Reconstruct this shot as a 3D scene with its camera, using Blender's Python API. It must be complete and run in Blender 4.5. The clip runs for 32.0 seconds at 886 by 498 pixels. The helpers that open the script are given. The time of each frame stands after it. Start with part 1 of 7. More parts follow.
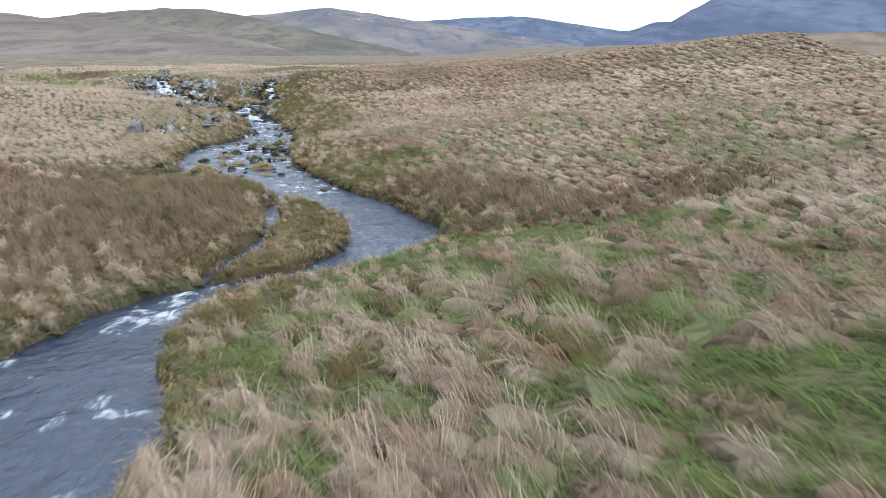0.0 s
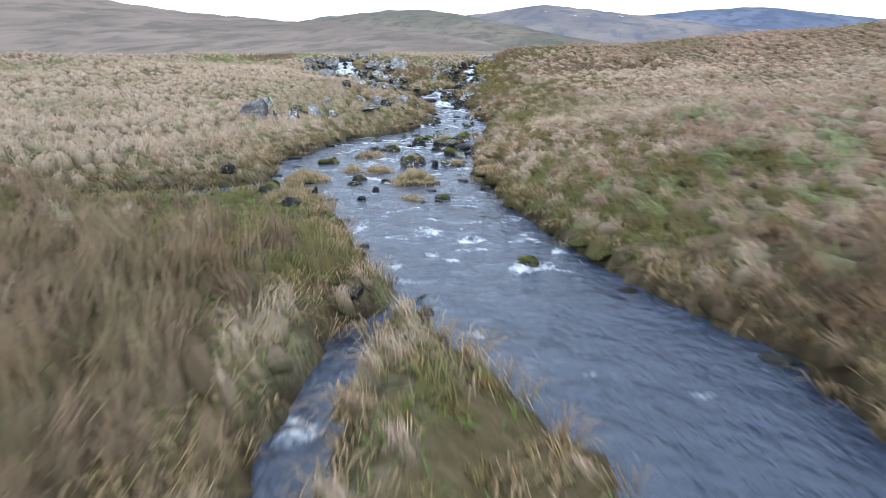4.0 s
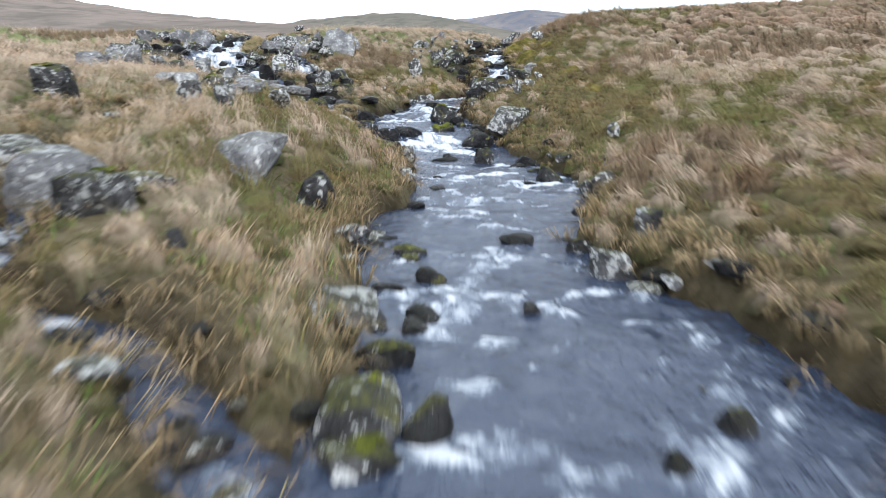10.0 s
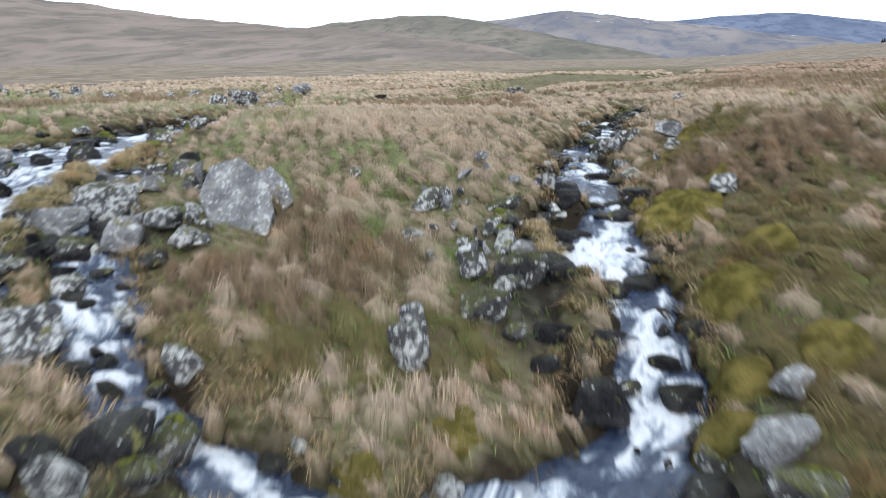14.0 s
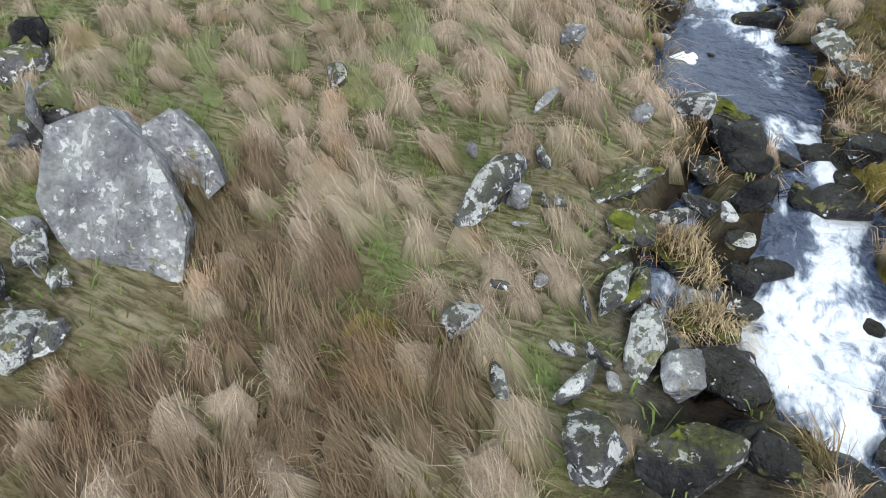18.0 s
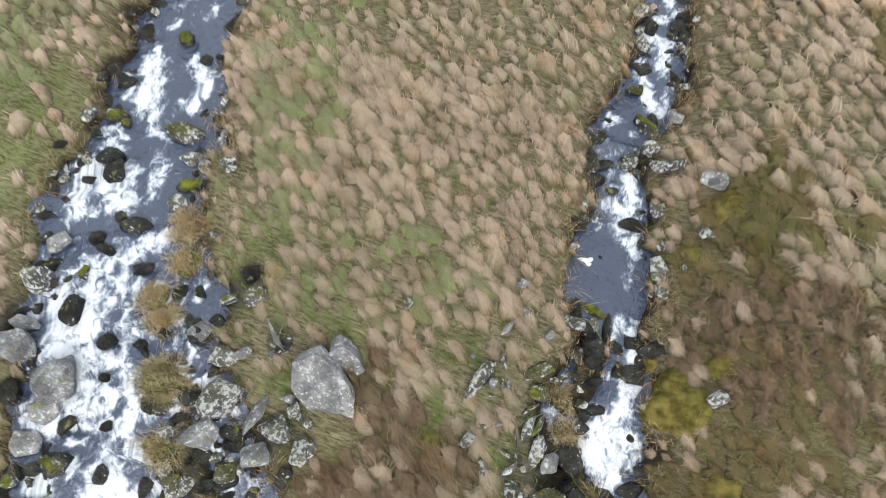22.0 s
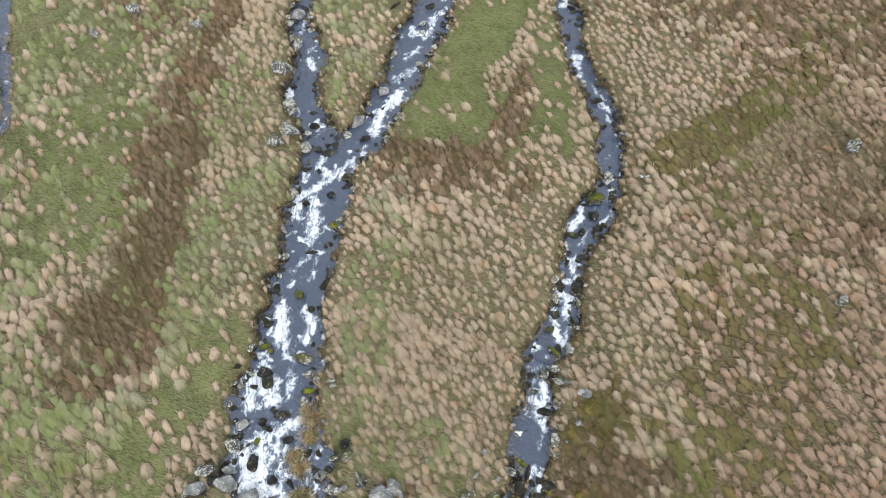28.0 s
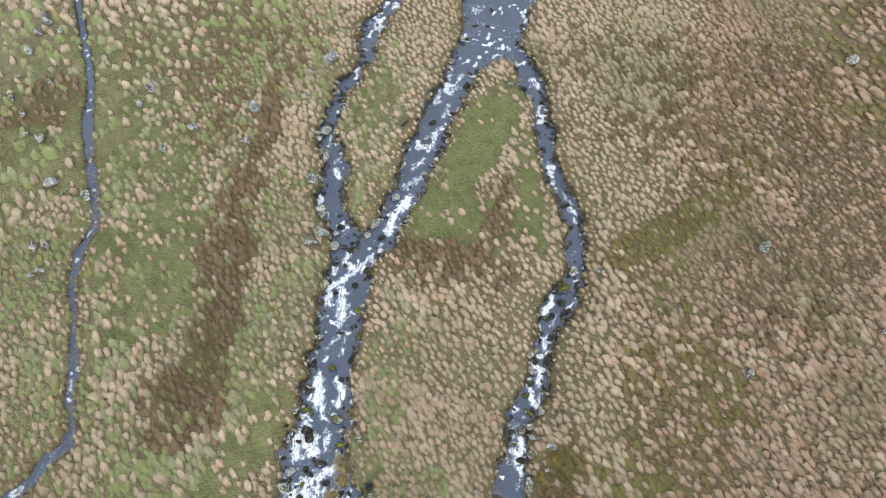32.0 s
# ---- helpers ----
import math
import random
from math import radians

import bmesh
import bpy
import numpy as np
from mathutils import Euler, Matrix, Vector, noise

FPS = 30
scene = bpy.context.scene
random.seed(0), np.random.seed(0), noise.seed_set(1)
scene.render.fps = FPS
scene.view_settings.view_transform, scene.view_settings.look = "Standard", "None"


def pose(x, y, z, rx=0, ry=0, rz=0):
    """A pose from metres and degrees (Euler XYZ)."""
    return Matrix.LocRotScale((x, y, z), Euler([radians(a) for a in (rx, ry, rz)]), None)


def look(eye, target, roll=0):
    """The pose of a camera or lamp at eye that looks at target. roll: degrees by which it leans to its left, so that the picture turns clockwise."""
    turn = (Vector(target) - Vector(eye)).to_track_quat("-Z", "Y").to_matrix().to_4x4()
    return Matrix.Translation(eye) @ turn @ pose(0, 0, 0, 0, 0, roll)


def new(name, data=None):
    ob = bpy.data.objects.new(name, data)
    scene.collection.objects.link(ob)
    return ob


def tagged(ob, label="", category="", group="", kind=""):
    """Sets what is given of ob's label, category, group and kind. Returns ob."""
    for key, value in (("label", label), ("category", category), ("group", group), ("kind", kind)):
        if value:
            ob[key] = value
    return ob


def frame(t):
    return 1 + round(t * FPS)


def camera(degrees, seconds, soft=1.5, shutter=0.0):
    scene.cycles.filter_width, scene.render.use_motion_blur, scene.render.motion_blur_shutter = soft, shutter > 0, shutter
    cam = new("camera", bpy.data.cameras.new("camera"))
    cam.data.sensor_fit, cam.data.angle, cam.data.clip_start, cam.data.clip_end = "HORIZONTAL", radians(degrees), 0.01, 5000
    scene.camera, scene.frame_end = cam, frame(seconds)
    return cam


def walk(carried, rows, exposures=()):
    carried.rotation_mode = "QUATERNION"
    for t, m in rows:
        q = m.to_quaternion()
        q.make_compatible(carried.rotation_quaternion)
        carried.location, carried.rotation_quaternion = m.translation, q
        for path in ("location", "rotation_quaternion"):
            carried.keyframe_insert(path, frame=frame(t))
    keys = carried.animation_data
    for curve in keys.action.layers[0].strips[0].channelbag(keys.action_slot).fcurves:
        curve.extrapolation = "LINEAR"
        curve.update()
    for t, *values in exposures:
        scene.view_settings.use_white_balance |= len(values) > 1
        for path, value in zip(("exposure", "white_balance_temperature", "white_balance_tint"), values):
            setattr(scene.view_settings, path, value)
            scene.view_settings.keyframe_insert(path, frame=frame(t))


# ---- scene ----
cam = camera(68.6, 32.0, 0.6, 0.6)
METRES, EYE, TILT, LEAN, TURN = 90.0, 3.6, -14.0, 0.0, 0.0
ROWS = [
    (0.0, 0.0, 0.0, 0.0, -0.0, 0.0, -0.0),
    (0.5, -0.0006, 0.0158, 0.0024, -0.43, 0.03, 0.11),
    (1.0, -0.0002, 0.0342, 0.0041, 0.58, 0.04, -0.14),
    (1.5, -0.0023, 0.0531, 0.0053, 10.47, -0.2, -2.46),
    (2.0, -0.0073, 0.0717, 0.0071, 13.12, -0.34, -3.05),
    (2.5, -0.0121, 0.091, 0.0101, 13.13, -0.37, -3.07),
    (4.5, -0.037, 0.1741, 0.0283, 19.46, -0.94, -4.61),
    (5.0, -0.046, 0.1974, 0.0336, 20.76, -1.08, -4.87),
    (5.5, -0.0548, 0.2217, 0.0395, 20.78, -1.03, -4.88),
    (6.0, -0.0634, 0.2449, 0.045, 20.73, -0.99, -4.88),
    (6.5, -0.0714, 0.2673, 0.0501, 19.86, -0.86, -4.67),
    (7.0, -0.0794, 0.2894, 0.0553, 19.89, -0.8, -4.67),
    (7.5, -0.0874, 0.3116, 0.0607, 19.9, -0.79, -4.68),
    (8.0, -0.0949, 0.3337, 0.0659, 18.59, -0.59, -4.39),
    (8.5, -0.1011, 0.3552, 0.0711, 16.17, -0.33, -3.82),
    (9.0, -0.1068, 0.3761, 0.076, 16.15, -0.26, -3.89),
    (9.5, -0.1128, 0.3967, 0.0817, 16.17, -0.21, -3.87),
    (10.0, -0.1189, 0.4161, 0.0887, 16.17, -0.14, -3.96),
    (10.5, -0.1247, 0.4342, 0.0982, 16.17, -0.16, -3.96),
    (11.0, -0.1303, 0.4527, 0.1078, 16.24, -0.17, -3.91),
    (11.5, -0.1358, 0.4709, 0.1149, 16.24, -0.09, -3.92),
    (12.0, -0.1413, 0.4882, 0.1204, 18.56, -0.22, -4.36),
    (12.5, -0.1474, 0.5052, 0.1267, 18.65, -0.25, -4.41),
    (13.0, -0.1536, 0.5217, 0.1362, 18.68, -0.26, -4.42),
    (13.5, -0.1596, 0.537, 0.1467, 18.64, -0.24, -4.49),
    (14.0, -0.1659, 0.5524, 0.1577, 18.65, -0.27, -4.49),
    (14.5, -0.1723, 0.5679, 0.169, 18.67, -0.27, -4.51),
    (16.5, -0.188, 0.5993, 0.1892, 18.64, -15.28, -3.91),
    (17.0, -0.1892, 0.6009, 0.1859, 18.63, -22.31, -3.92),
    (17.5, -0.1901, 0.6013, 0.186, 18.54, -28.84, -4.0),
    (18.0, -0.1907, 0.6014, 0.1866, 18.6, -29.4, -4.04),
    (18.5, -0.1914, 0.6005, 0.1922, 18.57, -29.81, -4.03),
    (19.0, -0.1919, 0.598, 0.2036, 18.49, -30.73, -3.96),
    (19.5, -0.1924, 0.5956, 0.2157, 18.59, -36.44, -3.82),
    (20.0, -0.1932, 0.5932, 0.2276, 18.53, -36.9, -3.86),
    (20.5, -0.1937, 0.5903, 0.2395, 18.43, -37.27, -3.95),
    (21.0, -0.1941, 0.5875, 0.2509, 18.38, -43.23, -3.97),
    (21.5, -0.1948, 0.5856, 0.2631, 18.34, -48.19, -4.03),
    (22.0, -0.1951, 0.5832, 0.2752, 18.34, -48.33, -4.09),
    (22.5, -0.1954, 0.581, 0.2873, 18.37, -48.5, -4.15),
    (23.0, -0.1955, 0.5785, 0.2995, 18.36, -48.64, -4.19),
    (23.5, -0.1958, 0.5761, 0.3118, 18.35, -48.78, -4.28),
    (24.0, -0.196, 0.5736, 0.3237, 18.34, -48.76, -4.36),
    (24.5, -0.1963, 0.5711, 0.3355, 18.33, -48.67, -4.44),
    (25.0, -0.1963, 0.5687, 0.3476, 18.36, -48.74, -4.45),
    (25.5, -0.1969, 0.5662, 0.3593, 18.33, -48.79, -4.6),
    (27.5, -0.1979, 0.5537, 0.4052, 18.21, -48.24, -4.68),
    (28.0, -0.1983, 0.5502, 0.4163, 18.17, -48.06, -4.74),
    (28.5, -0.1979, 0.5467, 0.4273, 18.19, -47.84, -4.73),
    (29.0, -0.1982, 0.5432, 0.4385, 18.17, -47.68, -4.77),
    (29.5, -0.1985, 0.5396, 0.4498, 18.13, -47.55, -4.83),
    (30.0, -0.1981, 0.5359, 0.4607, 18.14, -47.32, -4.81),
    (30.5, -0.1981, 0.5321, 0.4718, 18.11, -47.14, -4.84),
    (31.0, -0.1981, 0.5282, 0.4827, 18.07, -46.94, -4.86),
    (31.5, -0.1978, 0.5242, 0.4937, 18.06, -46.73, -4.86),
    (32.0, -0.1978, 0.5205, 0.5039, 18.03, -46.56, -4.87),
]
walk(cam, [(t, pose(0, 0, EYE, TILT, LEAN, TURN) @ pose(METRES * x, METRES * y, METRES * z, 90 + pitch, roll, yaw)) for t, x, y, z, yaw, pitch, roll in ROWS],
     [(0.0, -0.12, 6100, 9), (2.0, -0.12, 5750, 8), (4.5, -0.03, 5950, 10), (9.0, 0.10, 6300, 10), (14.0, -0.08, 6200, 10), (17.0, 0.08, 6350, 8), (18.5, 0.08, 6400, 9), (20.0, 0.07, 6700, 10), (24.0, 0.05, 6900, 10), (32.0, 0.02, 6700, 9)])

# ---- sky and sun: a bright, evenly overcast day ----
world = bpy.data.worlds.new("world")
scene.world = world
world.use_nodes = True
wn, wl = world.node_tree.nodes, world.node_tree.links
wn.clear()
sky = wn.new("ShaderNodeTexSky")
sky.sky_type, sky.sun_disc, sky.sun_elevation, sky.sun_rotation = "NISHITA", False, radians(38), radians(150)
dim = wn.new("ShaderNodeMix")
dim.data_type, dim.blend_type = "RGBA", "MULTIPLY"
dim.inputs[0].default_value = 1.0
dim.inputs[7].default_value = (0.12, 0.12, 0.12, 1)
cloud_pos = wn.new("ShaderNodeTexCoord")
cloud_noise = wn.new("ShaderNodeTexNoise")
cloud_noise.inputs["Scale"].default_value, cloud_noise.inputs["Detail"].default_value = 2.2, 5
cloud_col = wn.new("ShaderNodeMix")
cloud_col.data_type = "RGBA"
cloud_col.inputs[6].default_value, cloud_col.inputs[7].default_value = (0.80, 0.90, 1.02, 1), (0.96, 1.03, 1.10, 1)
veil = wn.new("ShaderNodeMix")
veil.data_type = "RGBA"
veil.inputs[0].default_value = 0.88
back = wn.new("ShaderNodeBackground")
back.inputs["Strength"].default_value = 1.55
wout = wn.new("ShaderNodeOutputWorld")
wl.new(sky.outputs[0], dim.inputs[6])
wl.new(cloud_pos.outputs["Generated"], cloud_noise.inputs["Vector"])
wl.new(cloud_noise.outputs["Fac"], cloud_col.inputs[0])
wl.new(dim.outputs[2], veil.inputs[6])
wl.new(cloud_col.outputs[2], veil.inputs[7])
wl.new(veil.outputs[2], back.inputs["Color"])
wl.new(back.outputs[0], wout.inputs["Surface"])
sun = new("sun", bpy.data.lights.new("sun", "SUN"))
sun.data.energy, sun.data.angle, sun.data.color = 2.1, radians(22), (1.0, 0.97, 0.93)
sun.matrix_world = look((0, 0, 60), (0 - 30 * math.sin(radians(150)), 0 - 30 * math.cos(radians(150)), 60 - 30 * math.tan(radians(38))))


# ---- materials ----
def material(name, rough=0.9, spec=0.25):
    m = bpy.data.materials.new(name)
    m.use_nodes = True
    b = m.node_tree.nodes["Principled BSDF"]
    b.inputs["Roughness"].default_value, b.inputs["Specular IOR Level"].default_value = rough, spec
    return m, m.node_tree.nodes, m.node_tree.links, b


def noise_node(n, l, scale, detail=4, vector=None, distortion=0.0, rough=0.55):
    t = n.new("ShaderNodeTexNoise")
    t.inputs["Scale"].default_value, t.inputs["Detail"].default_value = scale, detail
    t.inputs["Distortion"].default_value, t.inputs["Roughness"].default_value = distortion, rough
    if vector is None:
        g = n.new("ShaderNodeNewGeometry")
        vector = g.outputs["Position"]
    l.new(vector, t.inputs["Vector"])
    return t.outputs["Fac"]


def scaled(n, l, v, a, b, c=0.0, d=1.0):
    r = n.new("ShaderNodeMapRange")
    r.interpolation_type = "SMOOTHSTEP"
    for k, q in zip((1, 2, 3, 4), (a, b, c, d)):
        r.inputs[k].default_value = q
    l.new(v, r.inputs[0])
    return r.outputs[0]


def calc(n, l, op, a, b):
    m = n.new("ShaderNodeMath")
    m.operation = op
    for k, v in ((0, a), (1, b)):
        if isinstance(v, (int, float)):
            m.inputs[k].default_value = v
        else:
            l.new(v, m.inputs[k])
    return m.outputs[0]


def blend(n, l, f, a, b, how="MIX"):
    m = n.new("ShaderNodeMix")
    m.data_type, m.blend_type = "RGBA", how
    for k, v in ((0, f), (6, a), (7, b)):
        if isinstance(v, (int, float)):
            m.inputs[k].default_value = v
        elif isinstance(v, tuple):
            m.inputs[k].default_value = (*v, 1)
        else:
            l.new(v, m.inputs[k])
    return m.outputs[2]


def bumped(n, l, b, height, strength, dist):
    u = n.new("ShaderNodeBump")
    u.inputs["Strength"].default_value, u.inputs["Distance"].default_value = strength, dist
    l.new(height, u.inputs["Height"])
    l.new(u.outputs[0], b.inputs["Normal"])


def attribute(n, name):
    a = n.new("ShaderNodeAttribute")
    a.attribute_name = name
    return a


def ground_material():
    m, n, l, b = material("moor_turf", 0.95, 0.1)
    big, mid, fine = noise_node(n, l, 0.09, 5), noise_node(n, l, 0.9, 5), noise_node(n, l, 14, 4)
    # Turf tones kept low, with the shade of gaps between tussocks painted in.
    straw = blend(n, l, scaled(n, l, mid, 0.3, 0.7), (0.075, 0.07, 0.036), (0.18, 0.16, 0.095))
    russet = blend(n, l, scaled(n, l, mid, 0.3, 0.7), (0.075, 0.058, 0.036), (0.18, 0.135, 0.09))
    green = blend(n, l, scaled(n, l, mid, 0.3, 0.7), (0.075, 0.10, 0.032), (0.19, 0.215, 0.085))
    pos = n.new("ShaderNodeNewGeometry").outputs["Position"]
    lie = n.new("ShaderNodeMapping")
    lie.inputs["Rotation"].default_value, lie.inputs["Scale"].default_value = (0, 0, radians(35)), (5.0, 22.0, 5.0)
    l.new(pos, lie.inputs["Vector"])
    hair = noise_node(n, l, 1.0, 5, lie.outputs[0], 0.5, 0.65)
    lawn = attribute(n, "lawn").outputs["Fac"]
    rust = attribute(n, "rust").outputs["Fac"]
    peat_shade = attribute(n, "peat_shade").outputs["Fac"]
    c = blend(n, l, rust, straw, russet)
    g = calc(n, l, "ADD", calc(n, l, "MULTIPLY", lawn, 0.9), scaled(n, l, noise_node(n, l, 1.7, 4), 0.45, 0.7, 0, 0.55))
    c = blend(n, l, g, c, green)
    c = blend(n, l, scaled(n, l, fine, 0.35, 0.75, 0, 0.55), c, (0.10, 0.075, 0.035))
    c = blend(n, l, scaled(n, l, big, 0.45, 0.7, 0, 0.35), c, (0.13, 0.09, 0.05))
    c = blend(n, l, scaled(n, l, hair, 0.42, 0.64, 0.0, 0.6), c, blend(n, l, g, (0.30, 0.25, 0.18), (0.23, 0.245, 0.13)))
    c = blend(n, l, scaled(n, l, hair, 0.50, 0.32, 0.0, 0.8), c, (0.055, 0.052, 0.024))
    mead = attribute(n, "mead").outputs["Fac"]
    tops = blend(n, l, scaled(n, l, noise_node(n, l, 0.35, 6), 0.3, 0.7), (0.16, 0.13, 0.095), (0.31, 0.255, 0.195))
    c = blend(n, l, mead, c, tops)
    c = blend(n, l, attribute(n, "litter").outputs["Fac"], c, blend(n, l, fine, (0.065, 0.048, 0.022), (0.14, 0.105, 0.052)))
    c = blend(n, l, attribute(n, "rocky").outputs["Fac"], c, blend(n, l, scaled(n, l, noise_node(n, l, 3, 6), 0.4, 0.65), (0.022, 0.021, 0.018), (0.10, 0.095, 0.075)))
    # Near-black colour for bare wet peat and for shade under the bank lip.
    c = blend(n, l, peat_shade, c, blend(n, l, fine, (0.010, 0.008, 0.006), (0.04, 0.03, 0.02)))
    l.new(c, b.inputs["Base Color"])
    bumped(n, l, b, calc(n, l, "ADD", noise_node(n, l, 4, 5), calc(n, l, "ADD", fine, hair)), 0.8, 0.08)
    return m


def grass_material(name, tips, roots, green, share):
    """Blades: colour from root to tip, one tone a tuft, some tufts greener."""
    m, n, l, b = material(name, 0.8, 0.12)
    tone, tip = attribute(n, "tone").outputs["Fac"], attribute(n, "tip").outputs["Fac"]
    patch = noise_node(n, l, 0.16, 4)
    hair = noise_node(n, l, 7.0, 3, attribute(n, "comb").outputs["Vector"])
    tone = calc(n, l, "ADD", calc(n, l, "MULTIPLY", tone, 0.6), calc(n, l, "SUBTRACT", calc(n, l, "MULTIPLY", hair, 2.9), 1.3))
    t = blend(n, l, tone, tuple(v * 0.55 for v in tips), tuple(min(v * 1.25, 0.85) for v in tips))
    # Root colours run extra dark: shade low in the tufts is painted in.
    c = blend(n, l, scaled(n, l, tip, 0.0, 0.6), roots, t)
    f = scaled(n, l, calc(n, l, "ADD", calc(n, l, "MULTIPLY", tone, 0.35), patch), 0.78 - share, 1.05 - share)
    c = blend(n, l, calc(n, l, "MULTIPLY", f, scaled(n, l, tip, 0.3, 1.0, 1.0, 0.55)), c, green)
    mottle = noise_node(n, l, 0.75, 5, None, 0.3, 0.6)
    c = blend(n, l, scaled(n, l, mottle, 0.5, 0.28, 0, 0.6), c, blend(n, l, 1.0, c, (0.52, 0.50, 0.40), "MULTIPLY"))
    c = blend(n, l, scaled(n, l, noise_node(n, l, 1.3, 4), 0.52, 0.72, 0, 0.5), c, blend(n, l, 1.0, c, (1.05, 0.80, 0.62), "MULTIPLY"))
    l.new(c, b.inputs["Base Color"])
    bumped(n, l, b, hair, 0.9, 0.05)
    return m


def rock_material(name, dark, light, lichen, moss, rough):
    m, n, l, b = material(name, rough, 0.14)
    o = n.new("ShaderNodeTexCoord").outputs["Object"]
    info = n.new("ShaderNodeObjectInfo")
    shift = n.new("ShaderNodeVectorMath")
    shift.operation = "ADD"
    far = n.new("ShaderNodeCombineXYZ")
    l.new(calc(n, l, "MULTIPLY", info.outputs["Random"], 40.0), far.inputs[0])
    l.new(o, shift.inputs[0])
    l.new(far.outputs[0], shift.inputs[1])
    v = shift.outputs[0]
    a, f = noise_node(n, l, 3.0, 6, v), noise_node(n, l, 22, 5, v)
    c = blend(n, l, scaled(n, l, a, 0.3, 0.7), dark, light)
    c = blend(n, l, scaled(n, l, f, 0.35, 0.7, 0, 0.5), c, tuple(q * 0.5 for q in dark))
    if lichen:
        spots = scaled(n, l, calc(n, l, "ADD", noise_node(n, l, 13.0, 8, v, 0.3, 0.65), calc(n, l, "MULTIPLY", a, 0.35)), 0.82 - 0.25 * lichen, 0.87 - 0.25 * lichen)
        c = blend(n, l, spots, c, blend(n, l, f, (0.46, 0.465, 0.46), (0.76, 0.77, 0.76)))
        olive = scaled(n, l, noise_node(n, l, 4.0, 5, v, 0.4), 0.62, 0.68, 0, 0.8)
        c = blend(n, l, olive, c, (0.20, 0.19, 0.07))
    if moss:
        up = n.new("ShaderNodeSeparateXYZ")
        g = n.new("ShaderNodeNewGeometry")
        l.new(g.outputs["Normal"], up.inputs[0])
        k = scaled(n, l, calc(n, l, "ADD", up.outputs[2], calc(n, l, "MULTIPLY", a, 0.9)), 1.0, 1.25, 0, moss)
        c = blend(n, l, k, c, blend(n, l, scaled(n, l, f, 0.35, 0.65), (0.04, 0.045, 0.010), (0.16, 0.165, 0.032)))
    tint = blend(n, l, info.outputs["Random"], (0.8, 0.8, 0.8), (1.15, 1.15, 1.15))
    l.new(blend(n, l, 1.0, c, tint, "MULTIPLY"), b.inputs["Base Color"])
    bumped(n, l, b, calc(n, l, "ADD", noise_node(n, l, 9, 6, v), calc(n, l, "MULTIPLY", f, 0.8)), 1.0, 0.09)
    return m


def moss_material():
    m, n, l, b = material("moss", 0.95, 0.1)
    a, f = noise_node(n, l, 6, 5), noise_node(n, l, 60, 3)
    c = blend(n, l, scaled(n, l, a, 0.3, 0.7), (0.055, 0.065, 0.012), (0.19, 0.20, 0.035))
    l.new(blend(n, l, scaled(n, l, f, 0.4, 0.7, 0, 0.6), c, (0.07, 0.085, 0.015)), b.inputs["Base Color"])
    bumped(n, l, b, f, 1.0, 0.03)
    return m


def water_material():
    m, n, l, b = material("stream_water", 0.10, 0.8)
    flow = attribute(n, "flow").outputs["Vector"]
    foam = attribute(n, "foam").outputs["Fac"]
    s = n.new("ShaderNodeMapping")
    s.inputs["Scale"].default_value = (3.6, 5.2, 1.0)
    l.new(flow, s.inputs["Vector"])
    streak = noise_node(n, l, 1.0, 7, s.outputs[0], 0.9, 0.62)
    s2 = n.new("ShaderNodeMapping")
    s2.inputs["Scale"].default_value = (9.0, 15.0, 1.0)
    l.new(flow, s2.inputs["Vector"])
    fine = noise_node(n, l, 1.0, 5, s2.outputs[0], 0.8)
    both = calc(n, l, "ADD", calc(n, l, "MULTIPLY", streak, 0.75), calc(n, l, "MULTIPLY", fine, 0.25))
    ragged = calc(n, l, "ADD", calc(n, l, "MULTIPLY", both, 1.45), -0.22)
    k = scaled(n, l, calc(n, l, "ADD", ragged, foam), 0.68, 1.06)
    deep = blend(n, l, noise_node(n, l, 0.9, 4), (0.018, 0.030, 0.060), (0.045, 0.062, 0.105))
    c = blend(n, l, k, deep, blend(n, l, scaled(n, l, k, 0.35, 0.95), (0.36, 0.42, 0.50), blend(n, l, fine, (0.50, 0.54, 0.60), (0.74, 0.76, 0.78))))
    l.new(c, b.inputs["Base Color"])
    l.new(scaled(n, l, k, 0, 1, 0.10, 0.7), b.inputs["Roughness"])
    ripple = calc(n, l, "ADD", noise_node(n, l, 2.2, 3, None, 0.8), calc(n, l, "MULTIPLY", noise_node(n, l, 7.0, 4, None, 0.6), 0.6))
    bumped(n, l, b, calc(n, l, "ADD", calc(n, l, "MULTIPLY", both, 0.45), ripple), 0.6, 0.14)
    return m


def hill_material(name, low, high, dark, haze, scale, snow=False):
    """Far slopes; haze: the pale air in front of them, painted into their colour."""
    m, n, l, b = material(name, 1.0, 0.0)
    lie = n.new("ShaderNodeMapping")
    lie.inputs["Scale"].default_value = (1.0, 0.3, 1.6)
    l.new(n.new("ShaderNodeNewGeometry").outputs["Position"], lie.inputs["Vector"])
    a, c2 = noise_node(n, l, 0.014 * scale, 6, lie.outputs[0], 0.4), noise_node(n, l, 0.05 * scale, 8, lie.outputs[0], 0.6, 0.62)
    c = blend(n, l, scaled(n, l, a, 0.35, 0.65), low, high)
    c = blend(n, l, scaled(n, l, c2, 0.42, 0.66, 0, 0.85), c, dark)
    if snow:
        c = blend(n, l, scaled(n, l, noise_node(n, l, 0.03, 3, None, 0.3), 0.70, 0.73), c, (0.8, 0.82, 0.85))
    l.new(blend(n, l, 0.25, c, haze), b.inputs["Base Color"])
    bumped(n, l, b, c2, 0.6, 6.0)
    return m


